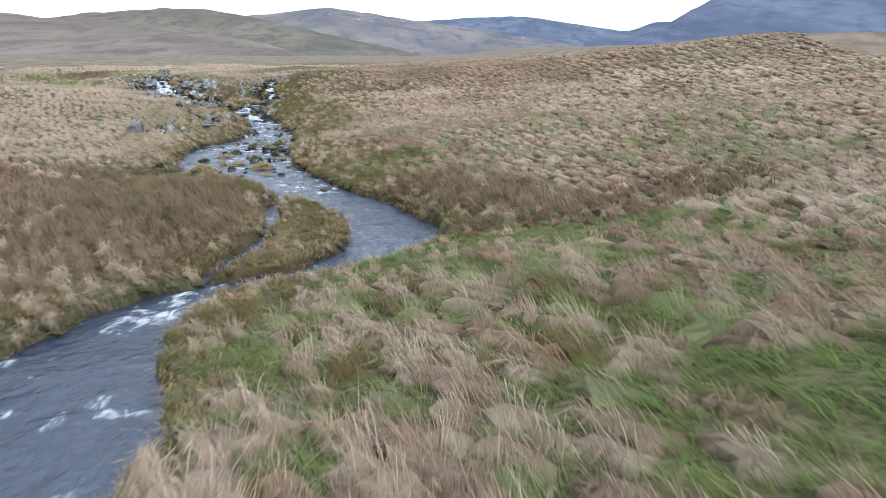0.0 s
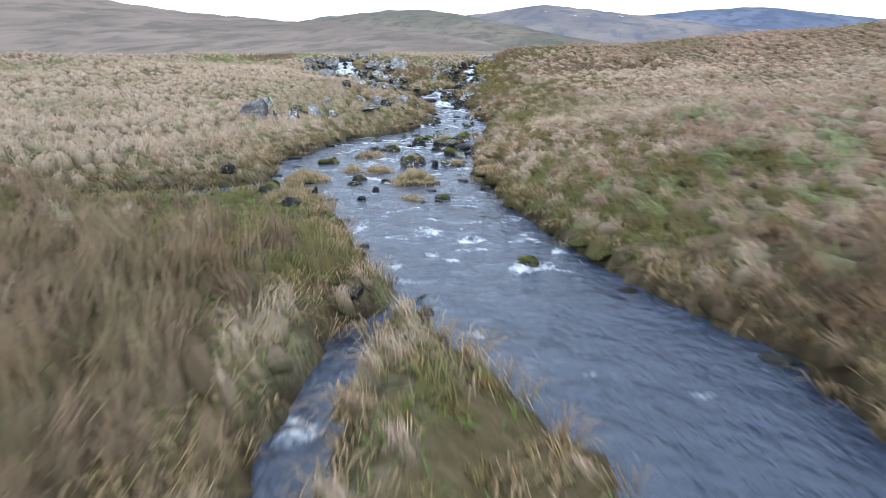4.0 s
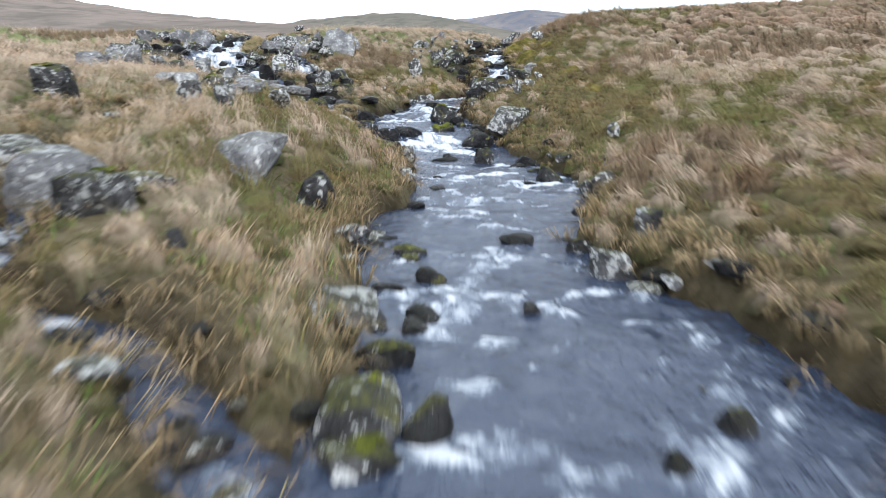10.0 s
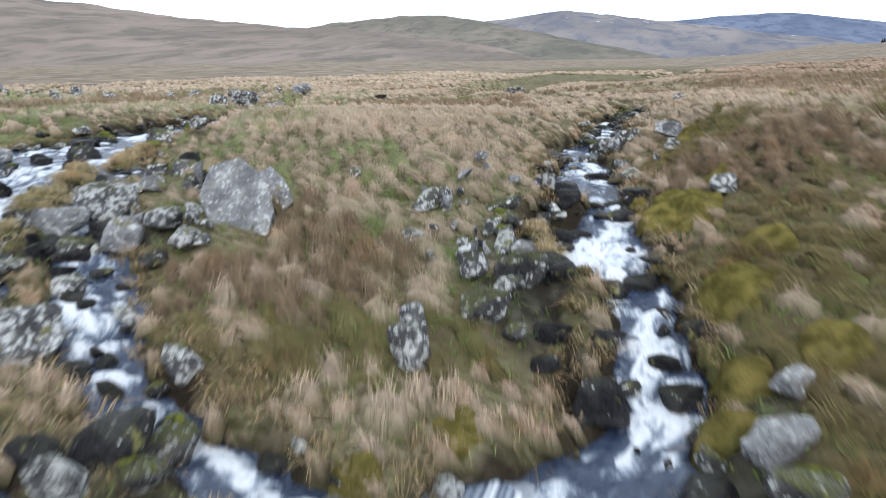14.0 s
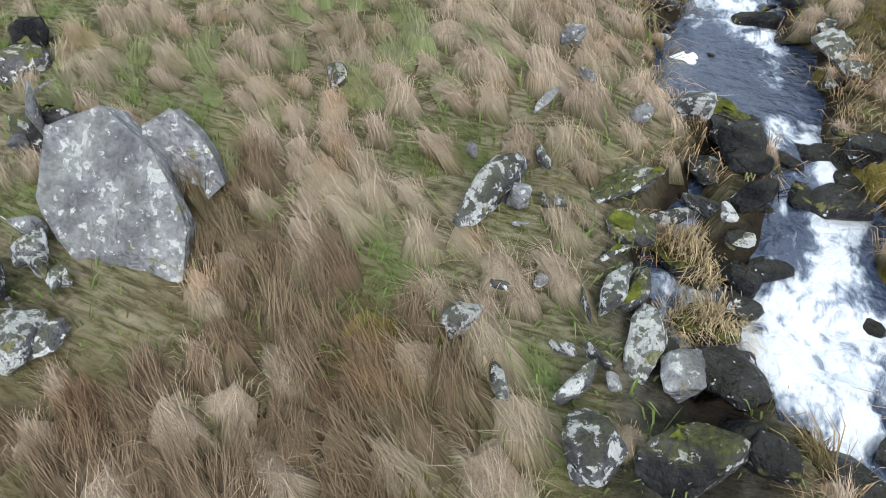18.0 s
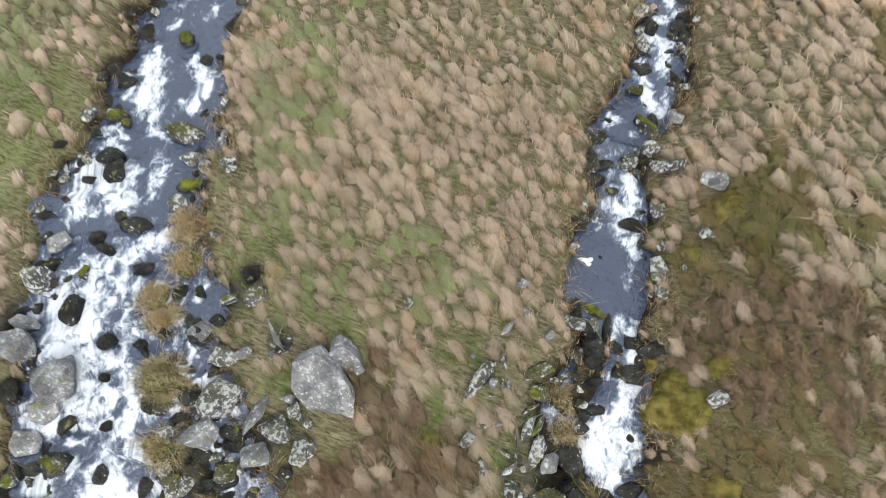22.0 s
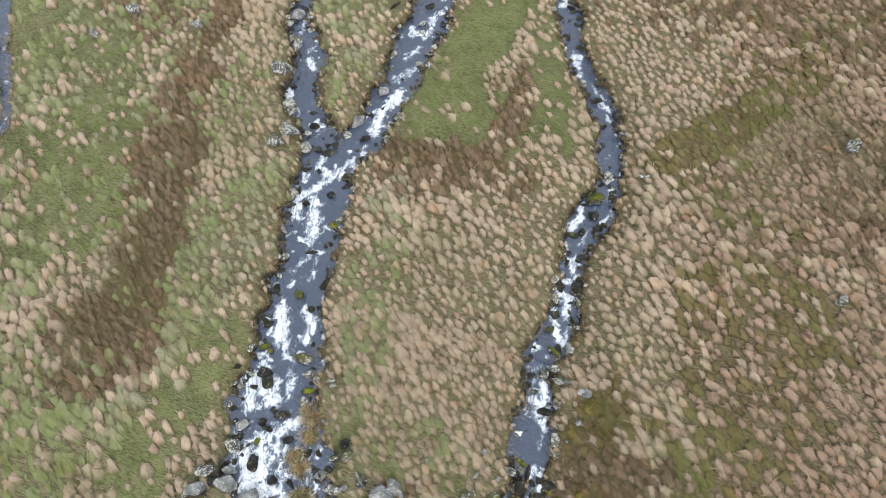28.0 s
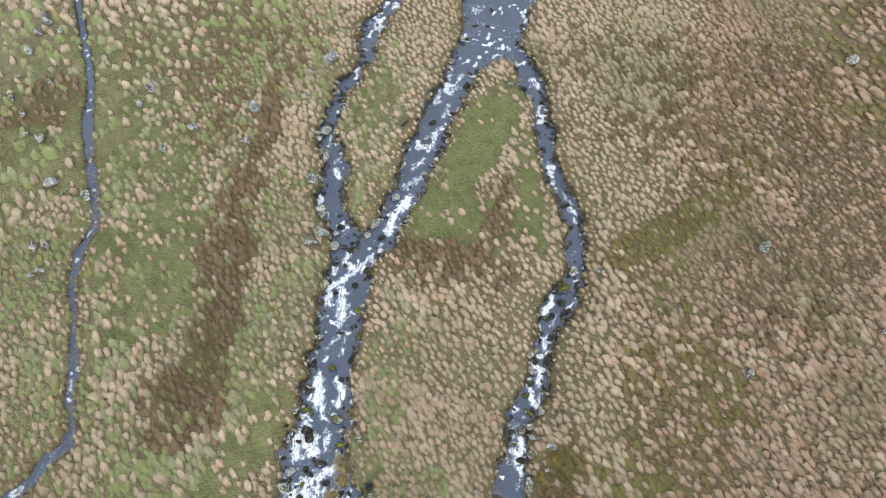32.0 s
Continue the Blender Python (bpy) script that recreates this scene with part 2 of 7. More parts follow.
TURF = ground_material()
WATER = water_material()
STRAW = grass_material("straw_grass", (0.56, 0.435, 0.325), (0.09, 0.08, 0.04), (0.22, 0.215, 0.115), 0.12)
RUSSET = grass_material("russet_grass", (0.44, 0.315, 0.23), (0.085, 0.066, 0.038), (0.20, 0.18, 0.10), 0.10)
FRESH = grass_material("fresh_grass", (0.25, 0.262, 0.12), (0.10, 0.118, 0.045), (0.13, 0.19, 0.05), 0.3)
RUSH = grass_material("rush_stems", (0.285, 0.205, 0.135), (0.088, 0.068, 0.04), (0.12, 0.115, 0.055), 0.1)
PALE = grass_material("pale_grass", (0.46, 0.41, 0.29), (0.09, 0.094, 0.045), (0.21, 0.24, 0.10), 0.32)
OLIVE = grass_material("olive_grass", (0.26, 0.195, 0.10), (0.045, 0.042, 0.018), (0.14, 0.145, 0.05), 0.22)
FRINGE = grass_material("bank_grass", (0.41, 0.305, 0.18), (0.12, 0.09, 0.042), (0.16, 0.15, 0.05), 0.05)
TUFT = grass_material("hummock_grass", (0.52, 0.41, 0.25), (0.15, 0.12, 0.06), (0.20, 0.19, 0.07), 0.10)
LICHEN_ROCK = rock_material("lichen_rock", (0.07, 0.07, 0.074), (0.24, 0.24, 0.246), 0.58, 0.3, 0.85)
GREY_ROCK = rock_material("grey_rock", (0.16, 0.16, 0.168), (0.44, 0.44, 0.455), 0.34, 0.15, 0.8)
EDGE_ROCK = rock_material("bank_rock", (0.03, 0.03, 0.031), (0.15, 0.148, 0.15), 0.36, 0.55, 0.7)
WET_ROCK = rock_material("wet_rock", (0.010, 0.010, 0.012), (0.05, 0.049, 0.052), 0.03, 0.08, 0.38)
MOSSY_ROCK = rock_material("mossy_rock", (0.022, 0.022, 0.022), (0.085, 0.085, 0.085), 0.2, 0.75, 0.6)
MOSS = moss_material()
BOG_MOSS, n, l, b = material("bog_moss", 0.95, 0.08)
l.new(blend(n, l, scaled(n, l, noise_node(n, l, 5, 6), 0.3, 0.7), (0.085, 0.075, 0.018), blend(n, l, noise_node(n, l, 1.2, 3), (0.22, 0.20, 0.045), (0.26, 0.19, 0.07))), b.inputs["Base Color"])
bumped(n, l, b, calc(n, l, "ADD", noise_node(n, l, 45, 4), noise_node(n, l, 12, 4)), 1.0, 0.06)

# ---- the lie of the land: streams, water levels, ground height ----
# Stream beds: x, y, half width, water level, from low to high.
MAIN = [(-3.2, -12, 2.0, -0.14), (-4.2, -4, 1.8, -0.08), (-4.5, 2, 1.7, -0.02), (-4.4, 6.0, 1.45, 0.04), (-4.8, 7.7, 1.1, 0.06), (-4.75, 9.3, 0.85, 0.07),
        (-4.2, 10.6, 0.62, 0.09), (-3.4, 11.2, 0.58, 0.1), (-2.7, 11.7, 0.52, 0.1), (-2.1, 12.3, 0.6, 0.11), (-1.5, 13.3, 0.74, 0.12), (-1.05, 14.4, 0.98, 0.14),
        (-1.25, 16.0, 1.0, 0.17), (-1.9, 17.7, 0.95, 0.2), (-2.7, 18.8, 1.2, 0.22), (-3.8, 20.1, 1.22, 0.24), (-4.8, 21.6, 1.3, 0.27), (-5.8, 23.2, 1.4, 0.3)]
MAIN_B = [(-5.8, 23.2, 1.4, 0.3), (-7.0, 25.2, 1.7, 0.32), (-8.7, 27.4, 2.2, 0.36), (-9.45, 29.8, 2.6, 0.4), (-9.9, 31.6, 2.35, 0.43), (-10.35, 33.6, 2.3, 0.47), (-10.05, 35.3, 2.55, 0.5),
          (-10.35, 36.6, 2.0, 0.54), (-10.55, 37.8, 1.5, 0.58), (-10.4, 39.1, 1.65, 0.62), (-10.7, 40.8, 1.3, 0.7), (-11.1, 42.2, 1.15, 0.76), (-11.7, 43.1, 1.1, 0.8),
          (-12.3, 44.4, 1.08, 0.85), (-12.35, 46.0, 1.12, 0.92), (-12.55, 47.4, 1.15, 0.99), (-13.1, 48.7, 1.15, 1.05), (-13.8, 49.7, 1.15, 1.1)]
MAIN_C = [(-13.8, 49.7, 1.15, 1.1), (-14.5, 50.6, 1.25, 1.18), (-14.9, 51.05, 1.35, 1.42), (-15.4, 51.7, 1.4, 1.48), (-15.9, 52.7, 1.35, 1.6), (-15.9, 53.7, 1.0, 1.75), (-15.9, 54.8, 0.72, 1.92), (-15.9, 55.9, 0.6, 2.05)]
BAY_LEFT = [(-8.8, 26.2, 1.0, 0.35), (-10.2, 24.5, 0.85, 0.35), (-11.15, 23.4, 0.6, 0.35), (-12.1, 22.5, 0.5, 0.35), (-13.6, 21.6, 0.25, 0.35)]
POOL = [(-1.0, 14.7, 0.95, 0.14), (0.0, 14.55, 0.65, 0.14), (0.55, 14.3, 0.4, 0.14), (1.1, 14.1, 0.2, 0.15)]
BAY_RIGHT = [(-8.6, 35.8, 0.8, 0.51), (-7.5, 36.0, 0.55, 0.51)]
SIDE_CUT = [(-4.4, 11.4, 0.08, 0.1), (-4.3, 12.5, 0.14, 0.11), (-4.1, 13.6, 0.18, 0.13), (-4.15, 14.8, 0.2, 0.15), (-4.4, 16.3, 0.2, 0.18), (-4.9, 18.4, 0.2, 0.22), (-4.6, 19.6, 0.2, 0.25)]
SIDE_RILL = [(-11.5, 39.7, 0.2, 0.66), (-12.2, 40.2, 0.2, 0.8), (-13.0, 40.75, 0.17, 0.9), (-13.8, 41.0, 0.16, 0.98), (-14.7, 41.2, 0.15, 1.1), (-16.2, 43.0, 0.12, 1.5), (-18.0, 47.0, 0.1, 2.2)]
LEFT_LOW = [(-16.0, 51.5, 0.7, 1.42), (-17.1, 51.65, 0.8, 1.62), (-18.1, 52.35, 0.8, 1.85), (-19.0, 53.35, 0.8, 2.05), (-20.1, 54.2, 0.75, 2.25), (-20.6, 54.45, 0.75, 2.24), (-20.95, 54.65, 0.8, 2.78), (-22.0, 55.2, 0.9, 2.85),
            (-23.1, 56.1, 1.05, 2.92), (-23.5, 56.55, 0.95, 3.5), (-24.0, 57.2, 1.25, 3.55), (-24.4, 58.2, 1.45, 3.75), (-24.9, 59.1, 1.55, 3.9), (-25.0, 60.0, 1.45, 4.05), (-25.3, 60.9, 1.4, 4.15)]
LEFT_SPILL = [(-16.4, 52.9, 0.4, 1.7), (-17.5, 53.25, 0.3, 1.85), (-18.4, 53.7, 0.3, 2.0), (-19.3, 54.1, 0.35, 2.15)]
LEFT_RILL = [(-16.6, 55.2, 0.3, 2.03), (-17.8, 55.55, 0.24, 2.12), (-18.6, 55.75, 0.26, 2.22), (-19.4, 55.9, 0.3, 2.4), (-20.2, 56.3, 0.3, 2.75), (-20.9, 57.0, 0.28, 3.15),
             (-21.7, 57.8, 0.28, 3.5), (-22.5, 58.6, 0.3, 3.75), (-23.2, 59.6, 0.3, 3.98), (-23.9, 60.8, 0.35, 4.14)]
LEFT_UP = [(-25.3, 60.9, 1.4, 4.15), (-25.8, 61.8, 1.5, 4.22), (-25.95, 62.8, 1.28, 4.27), (-26.3, 64.0, 1.25, 4.32), (-26.6, 65.1, 0.98, 4.36), (-27.0, 66.6, 1.0, 4.41), (-27.2, 68.0, 1.08, 4.44),
           (-27.6, 69.5, 1.25, 4.47), (-27.95, 71.2, 1.25, 4.5), (-28.0, 72.0, 1.1, 4.51)]
MID_ARM = [(-28.0, 72.0, 0.9, 4.51), (-27.2, 73.1, 0.76, 4.53), (-26.85, 74.5, 0.8, 4.55), (-26.65, 76.0, 0.84, 4.58), (-26.7, 78.0, 0.95, 4.6), (-26.8, 80.2, 1.0, 4.62), (-26.85, 82.5, 1.0, 4.65),
           (-26.7, 85.0, 0.95, 4.7), (-26.5, 88.0, 1.05, 4.77), (-25.7, 90.7, 2.1, 4.82), (-26.3, 94.5, 2.3, 4.92), (-25.0, 99, 2.0, 5.1), (-21, 110, 1.5, 5.6), (-14, 125, 1.2, 6.5), (-12, 145, 1.1, 7.6)]
WEST_ARM = [(-28.3, 72.4, 0.7, 4.51), (-29.3, 73.2, 0.72, 4.52), (-30.3, 74.1, 0.64, 4.54), (-30.9, 75.3, 0.62, 4.56), (-31.2, 77.1, 0.62, 4.58), (-32.1, 78.3, 0.58, 4.6), (-33.0, 79.5, 0.52, 4.62),
            (-33.2, 81.0, 0.5, 4.64), (-33.4, 83.3, 0.5, 4.68), (-33.1, 86.4, 0.45, 4.74), (-33.6, 88.6, 0.7, 4.8), (-33.5, 92.0, 0.65, 4.9), (-31.5, 97, 0.6, 5.05), (-27.5, 100, 0.6, 5.15)]
RIGHT_LOW = [(-15.7, 55.4, 0.6, 2.0), (-15.1, 56.9, 0.6, 2.15), (-14.85, 57.6, 0.34, 2.42), (-14.95, 58.5, 0.34, 2.8), (-15.25, 59.4, 0.55, 3.1), (-15.45, 60.0, 0.62, 3.28),
             (-15.58, 60.8, 0.48, 3.5), (-15.75, 61.9, 0.46, 3.64), (-16.35, 62.8, 0.86, 3.68), (-16.5, 63.9, 0.7, 3.72), (-16.55, 65.1, 0.45, 3.88), (-16.95, 66.1, 0.5, 4.0)]
RIGHT_UP = [(-16.95, 66.1, 0.5, 4.0), (-16.4, 67.1, 0.58, 4.08), (-16.55, 68.3, 0.52, 4.17), (-16.6, 69.7, 0.42, 4.27), (-16.65, 71.4, 0.5, 4.33), (-16.3, 73.0, 0.9, 4.41), (-16.15, 74.6, 0.55, 4.46),
            (-16.3, 76.1, 0.5, 4.5), (-16.8, 77.9, 0.56, 4.54), (-17.7, 79.6, 0.56, 4.57), (-19.0, 81.4, 0.5, 4.6), (-19.9, 83.4, 0.5, 4.64), (-20.8, 85.5, 0.54, 4.68), (-21.8, 87.7, 0.62, 4.74), (-23.2, 89.4, 0.6, 4.8), (-24.5, 90.6, 0.8, 4.82)]
RIGHT_SPILL = [(-15.6, 57.3, 0.12, 2.2), (-15.85, 58.3, 0.02, 2.6), (-16.3, 59.4, 0.02, 3.0), (-16.75, 60.5, 0.12, 3.35), (-16.6, 61.4, 0.02, 3.55), (-16.1, 62.1, 0.12, 3.66)]
BROOK = [(-39.5, 53.0, 0.22, 4.3), (-37.7, 55.7, 0.20, 4.5), (-37.4, 56.9, 0.19, 4.6), (-36.9, 57.8, 0.19, 4.65), (-37.2, 58.6, 0.09, 4.68), (-38.2, 59.9, 0.15, 4.72), (-38.8, 61.2, 0.15, 4.75), (-40.1, 63.1, 0.09, 4.8),
         (-41.7, 65.3, 0.09, 4.84), (-42.4, 67.0, 0.12, 4.87), (-42.55, 68.9, 0.14, 4.9), (-43.7, 70.5, 0.14, 4.93), (-45.4, 72.6, 0.14, 4.97), (-47.3, 75.2, 0.17, 5.02), (-49, 78.2, 0.14, 5.08), (-51.8, 81.6, 0.14, 5.14), (-54.6, 84.9, 0.17, 5.2), (-60, 95, 0.15, 5.4)]
STREAMS = [MAIN, MAIN_B, MAIN_C, BAY_LEFT, POOL, BAY_RIGHT, SIDE_CUT, SIDE_RILL, LEFT_LOW, LEFT_SPILL, LEFT_RILL, LEFT_UP, MID_ARM, WEST_ARM, RIGHT_LOW, RIGHT_UP, RIGHT_SPILL, BROOK]


def grain2(x, y, scale, seed):
    """Smooth value noise between -1 and 1."""
    u, v = np.asarray(x, float) / scale + seed * 17.3, np.asarray(y, float) / scale - seed * 9.1
    i, j = np.floor(u), np.floor(v)
    f, g = u - i, v - j
    f, g = f * f * (3 - 2 * f), g * g * (3 - 2 * g)
    def corner(a, b):
        h = np.sin(a * 127.1 + b * 311.7 + seed * 74.7) * 43758.5453
        return h - np.floor(h)
    low = corner(i, j) * (1 - f) + corner(i + 1, j) * f
    high = corner(i, j + 1) * (1 - f) + corner(i + 1, j + 1) * f
    return 2 * (low * (1 - g) + high * g) - 1


def ramp(v, a, b):
    s = np.clip((v - a) / (b - a), 0, 1)
    return s * s * (3 - 2 * s)


def stream_at(x, y):
    """For places: distance outside the nearest water's edge (inside: minus), its level, how far along and across it lies, how steep it is."""
    x, y = np.asarray(x, float), np.asarray(y, float)
    best, lead = np.full(x.shape, 1e9), np.full(x.shape, 1e9)
    level, along, across, steep, weight, lsum = (np.zeros(x.shape) for _ in range(6))
    s = 0.0
    for n, chain in enumerate(STREAMS):
        s = s if chain is MAIN_B or chain is MAIN_C else n * 53.0
        for (ax, ay, ar, aw), (bx, by, br, bw) in zip(chain, chain[1:]):
            dx, dy = bx - ax, by - ay
            length = math.hypot(dx, dy)
            f = np.clip(((x - ax) * dx + (y - ay) * dy) / length ** 2, 0, 1)
            d = np.hypot(x - ax - f * dx, y - ay - f * dy) - (ar + f * (br - ar))
            near = d < best
            side = ((x - ax) * dy - (y - ay) * dx) / length
            best = np.where(near, d, best)
            steep = np.where(near, (bw - aw) / length, steep)
            if n not in (3, 4, 5):
                led = d < lead
                lead = np.where(led, d, lead)
                along, across = np.where(led, s + f * length, along), np.where(led, side, across)
            k = np.exp(-np.clip((d + 3) * 5.0, -40, 200))
            weight, lsum = weight + k, lsum + k * (aw + f * (bw - aw))
            level = np.where(near, aw + f * (bw - aw), level)
            s += length
    level = np.where(weight > 1e-30, lsum / np.maximum(weight, 1e-30), level)
    return best, level, along, across, steep


def valley(x, y):
    """The ground without its stream beds."""
    x, y = np.asarray(x, float), np.asarray(y, float)
    floor_z = np.interp(y, (-30, 10, 20, 30, 36, 42, 48, 52, 55, 56.5, 58.8, 60.4, 62.5, 66, 80, 95, 350, 900, 4000),
                        (0.5, 0.55, 0.75, 0.9, 1.0, 1.25, 1.65, 2.15, 2.45, 2.7, 3.4, 3.85, 4.55, 4.85, 5.1, 5.7, 19.5, 40, 60))
    mid = np.interp(y, (-30, 10, 14, 18, 24, 30, 36, 42, 48, 53, 57, 62, 100, 160), (-3.5, -4, -1.5, -2, -6, -9.5, -10.3, -11, -13, -15.3, -16, -16.5, -20, -12))
    d = np.maximum(x - mid - 1.5, 0)
    gentle = np.interp(y, (28, 48), (1, 0.28))
    right = 0.3 * (1 - np.exp(-d / 3)) + gentle * 0.085 * np.minimum(d, 12) + 0.055 * np.clip(d - 12, 0, 13) + 0.11 * np.clip(d - 25, 0, 22) + 0.02 * np.maximum(d - 45, 0) * (d < 400) + 7.1 * (d >= 400)
    e = np.maximum(mid - x - 1.5, 0)
    swell = np.interp(y, (-20, 10, 24, 32, 46, 52, 62, 70), (0.5, 0.5, 0.7, 1.5, 3.2, 2.4, 0.3, 0.1))
    left = swell * (1 - np.exp(-e / 14)) + 0.012 * np.maximum(e - 20, 0) * (y < 300)
    return floor_z - 0.12 + right + np.minimum(left, 12)


def ground_at(x, y, full=False):
    x, y = np.asarray(x, float), np.asarray(y, float)
    rough = 0.10 * grain2(x, y, 2.6, 1) + 0.16 * grain2(x, y, 7.0, 2) + 0.05 * grain2(x, y, 0.8, 3)
    z = valley(x, y)
    sd, level, along, across, steep = stream_at(x, y)
    tame = 1 - 0.68 * ramp(-x, 35.4, 36.4) * ramp(y, 48, 52)
    edge = sd + tame * (0.13 + 0.11 * ramp(y, 50, 58)) * grain2(x, y, 0.5, 4) + tame * (0.11 + 0.12 * ramp(y, 55, 61)) * grain2(x, y, 1.3, 5)
    z = z + rough * ramp(sd, 0.0, 1.5)
    low = level + 0.10 + 0.06 * grain2(x, y, 1.1, 6)
    lip = np.minimum(np.maximum(z, low - 0.05), low + 0.05 + 0.42 * np.maximum(sd, 0))
    lip = np.where(sd < 6, z + (lip - z) * (1 - ramp(sd, 0.8, 6)), z)
    flat = 1 - ramp(np.minimum(np.hypot((x + 2.9 - 0.18 * (y - 14.6)) / 1.1, (y - 14.6) / 3.4), np.minimum(np.hypot((x + 3.7) / 1.8, (y - 12.0) / 0.9), np.hypot((x + 8.4) / 3.2, (y - 22.4) / 2.1))), 0.8, 1.25)
    lip = lip + flat * (np.minimum(lip, level + 0.17) - lip)
    bed = level - 0.38
    out = bed + (lip - bed) * ramp(edge, -0.12, 0.13)
    return (out, edge, sd, level, along, across, steep) if full else out


# ---- the ground sheet ----
def axis(a, b, step, reach):
    inner = list(np.arange(a, b + step / 2, step))
    outer, s = [], step
    v = 0.0
    while v < reach:
        s = min(s * 1.14, 260)
        v += s
        outer.append(v)
    return np.array([inner[0] - q for q in reversed(outer)] + inner + [inner[-1] + q for q in outer])


def grid_object(name, xs, ys, z, mat, attributes=(), keep=None):
    nx, ny = len(xs), len(ys)
    X, Y = np.meshgrid(xs, ys)
    co = np.stack([X, Y, z], -1).reshape(-1, 3)
    i = np.arange(nx * ny).reshape(ny, nx)
    quads = np.stack([i[:-1, :-1], i[:-1, 1:], i[1:, 1:], i[1:, :-1]], -1).reshape(-1, 4)
    if keep is not None:
        k = keep.reshape(-1)
        quads = quads[k[quads].any(1)]
        used = np.unique(quads)
        back_to = np.zeros(nx * ny, int)
        back_to[used] = np.arange(len(used))
        quads, co = back_to[quads], co[used]
        attributes = [(a, kind, v.reshape(nx * ny, -1)[used]) for a, kind, v in attributes]
    return mesh_object(name, co, quads, mat, attributes)


def mesh_object(name, co, faces, mat, attributes=(), smooth=True):
    """faces: one array of one polygon size, or a list of such arrays."""
    sets = faces if isinstance(faces, list) else [faces]
    me = bpy.data.meshes.new(name)
    me.vertices.add(len(co))
    me.vertices.foreach_set("co", np.ascontiguousarray(co, np.float32).ravel())
    loops = np.concatenate([f.ravel() for f in sets]).astype(np.int32)
    sizes = np.concatenate([np.full(len(f), f.shape[1]) for f in sets])
    me.loops.add(len(loops))
    me.loops.foreach_set("vertex_index", loops)
    me.polygons.add(len(sizes))
    me.polygons.foreach_set("loop_start", np.concatenate([[0], np.cumsum(sizes)[:-1]]).astype(np.int32))
    me.update(calc_edges=True)
    me.polygons.foreach_set("use_smooth", np.full(len(sizes), smooth))
    for a, kind, v in attributes:
        at = me.attributes.new(a, kind, "POINT")
        at.data.foreach_set("vector" if kind == "FLOAT_VECTOR" else "value", np.ascontiguousarray(v, np.float32).ravel())
    me.materials.append(mat)
    return new(name, me)


# Patches of cover: x, y, half length, half width, turn in degrees, how full.
RUSH_BEDS = [(-7, 86.5, 10, 3.5, 0, 0.5), (-10, 92, 9, 3, 10, 0.5), (-4, 80, 8, 4, 60, 0.4), (-36.6, 78.4, 3.4, 0.9, 105, 1), (-35.7, 73.6, 2.8, 1.1, 92, 1), (-34.7, 69.5, 3.0, 1.5, 112, 1), (-33.1, 65.0, 2.7, 1.7, 105, 1), (-32.5, 61.4, 2.6, 2.0, 100, 1), (-21.0, 77.2, 2.8, 0.8, 95, 0.9), (-22.6, 73.2, 3.4, 1.3, 12, 1),
             (-43, 84, 6, 4, 30, 0.35), (-40, 79, 4, 3, 0, 0.35), (-51, 75, 3, 2, 40, 0.8), (-19.3, 59.1, 1.9, 0.8, -25, 0.85), (-19.9, 57.9, 1.7, 0.8, -5, 0.6), (-7.4, 15.9, 3.4, 3.0, 85, 1), (-6.5, 12.4, 3.0, 2.3, 80, 1), (-11, 17, 4.5, 4, 0, 1), (-13, 13, 6, 4, 30, 0.9),
             (0.6, 17.6, 3.8, 1.6, 125, 0.9), (-13.2, 62.4, 2.2, 1.2, 10, 0.8), (5, 15.5, 4, 1.5, 20, 0.7), (-6.5, 57, 6, 1.6, 10, 0.6), (-10.0, 46.5, 2.0, 0.8, 100, 0.6)]
# Bare peat under the boulders on the slope.
HAGS = [(-16.5, 33.3, 1.0, 0.45, 20, 1), (-14.9, 33.8, 0.8, 0.4, 10, 1), (-19.0, 32.2, 1.2, 0.35, 15, 1), (-15.6, 36.2, 0.7, 0.35, 0, 1)]
# Low, combed-down grass on the spit.
SPIT = [(-8.4, 22.2, 3.2, 2.2, 0, 1), (-2.9, 14.6, 3.2, 1.1, 100, 1), (-3.6, 12.3, 1.6, 0.8, 30, 1), (-1.2, 10.9, 3.6, 1.5, 28, 0.8), (1.5, 12.6, 3.0, 1.2, 20, 0.8)]
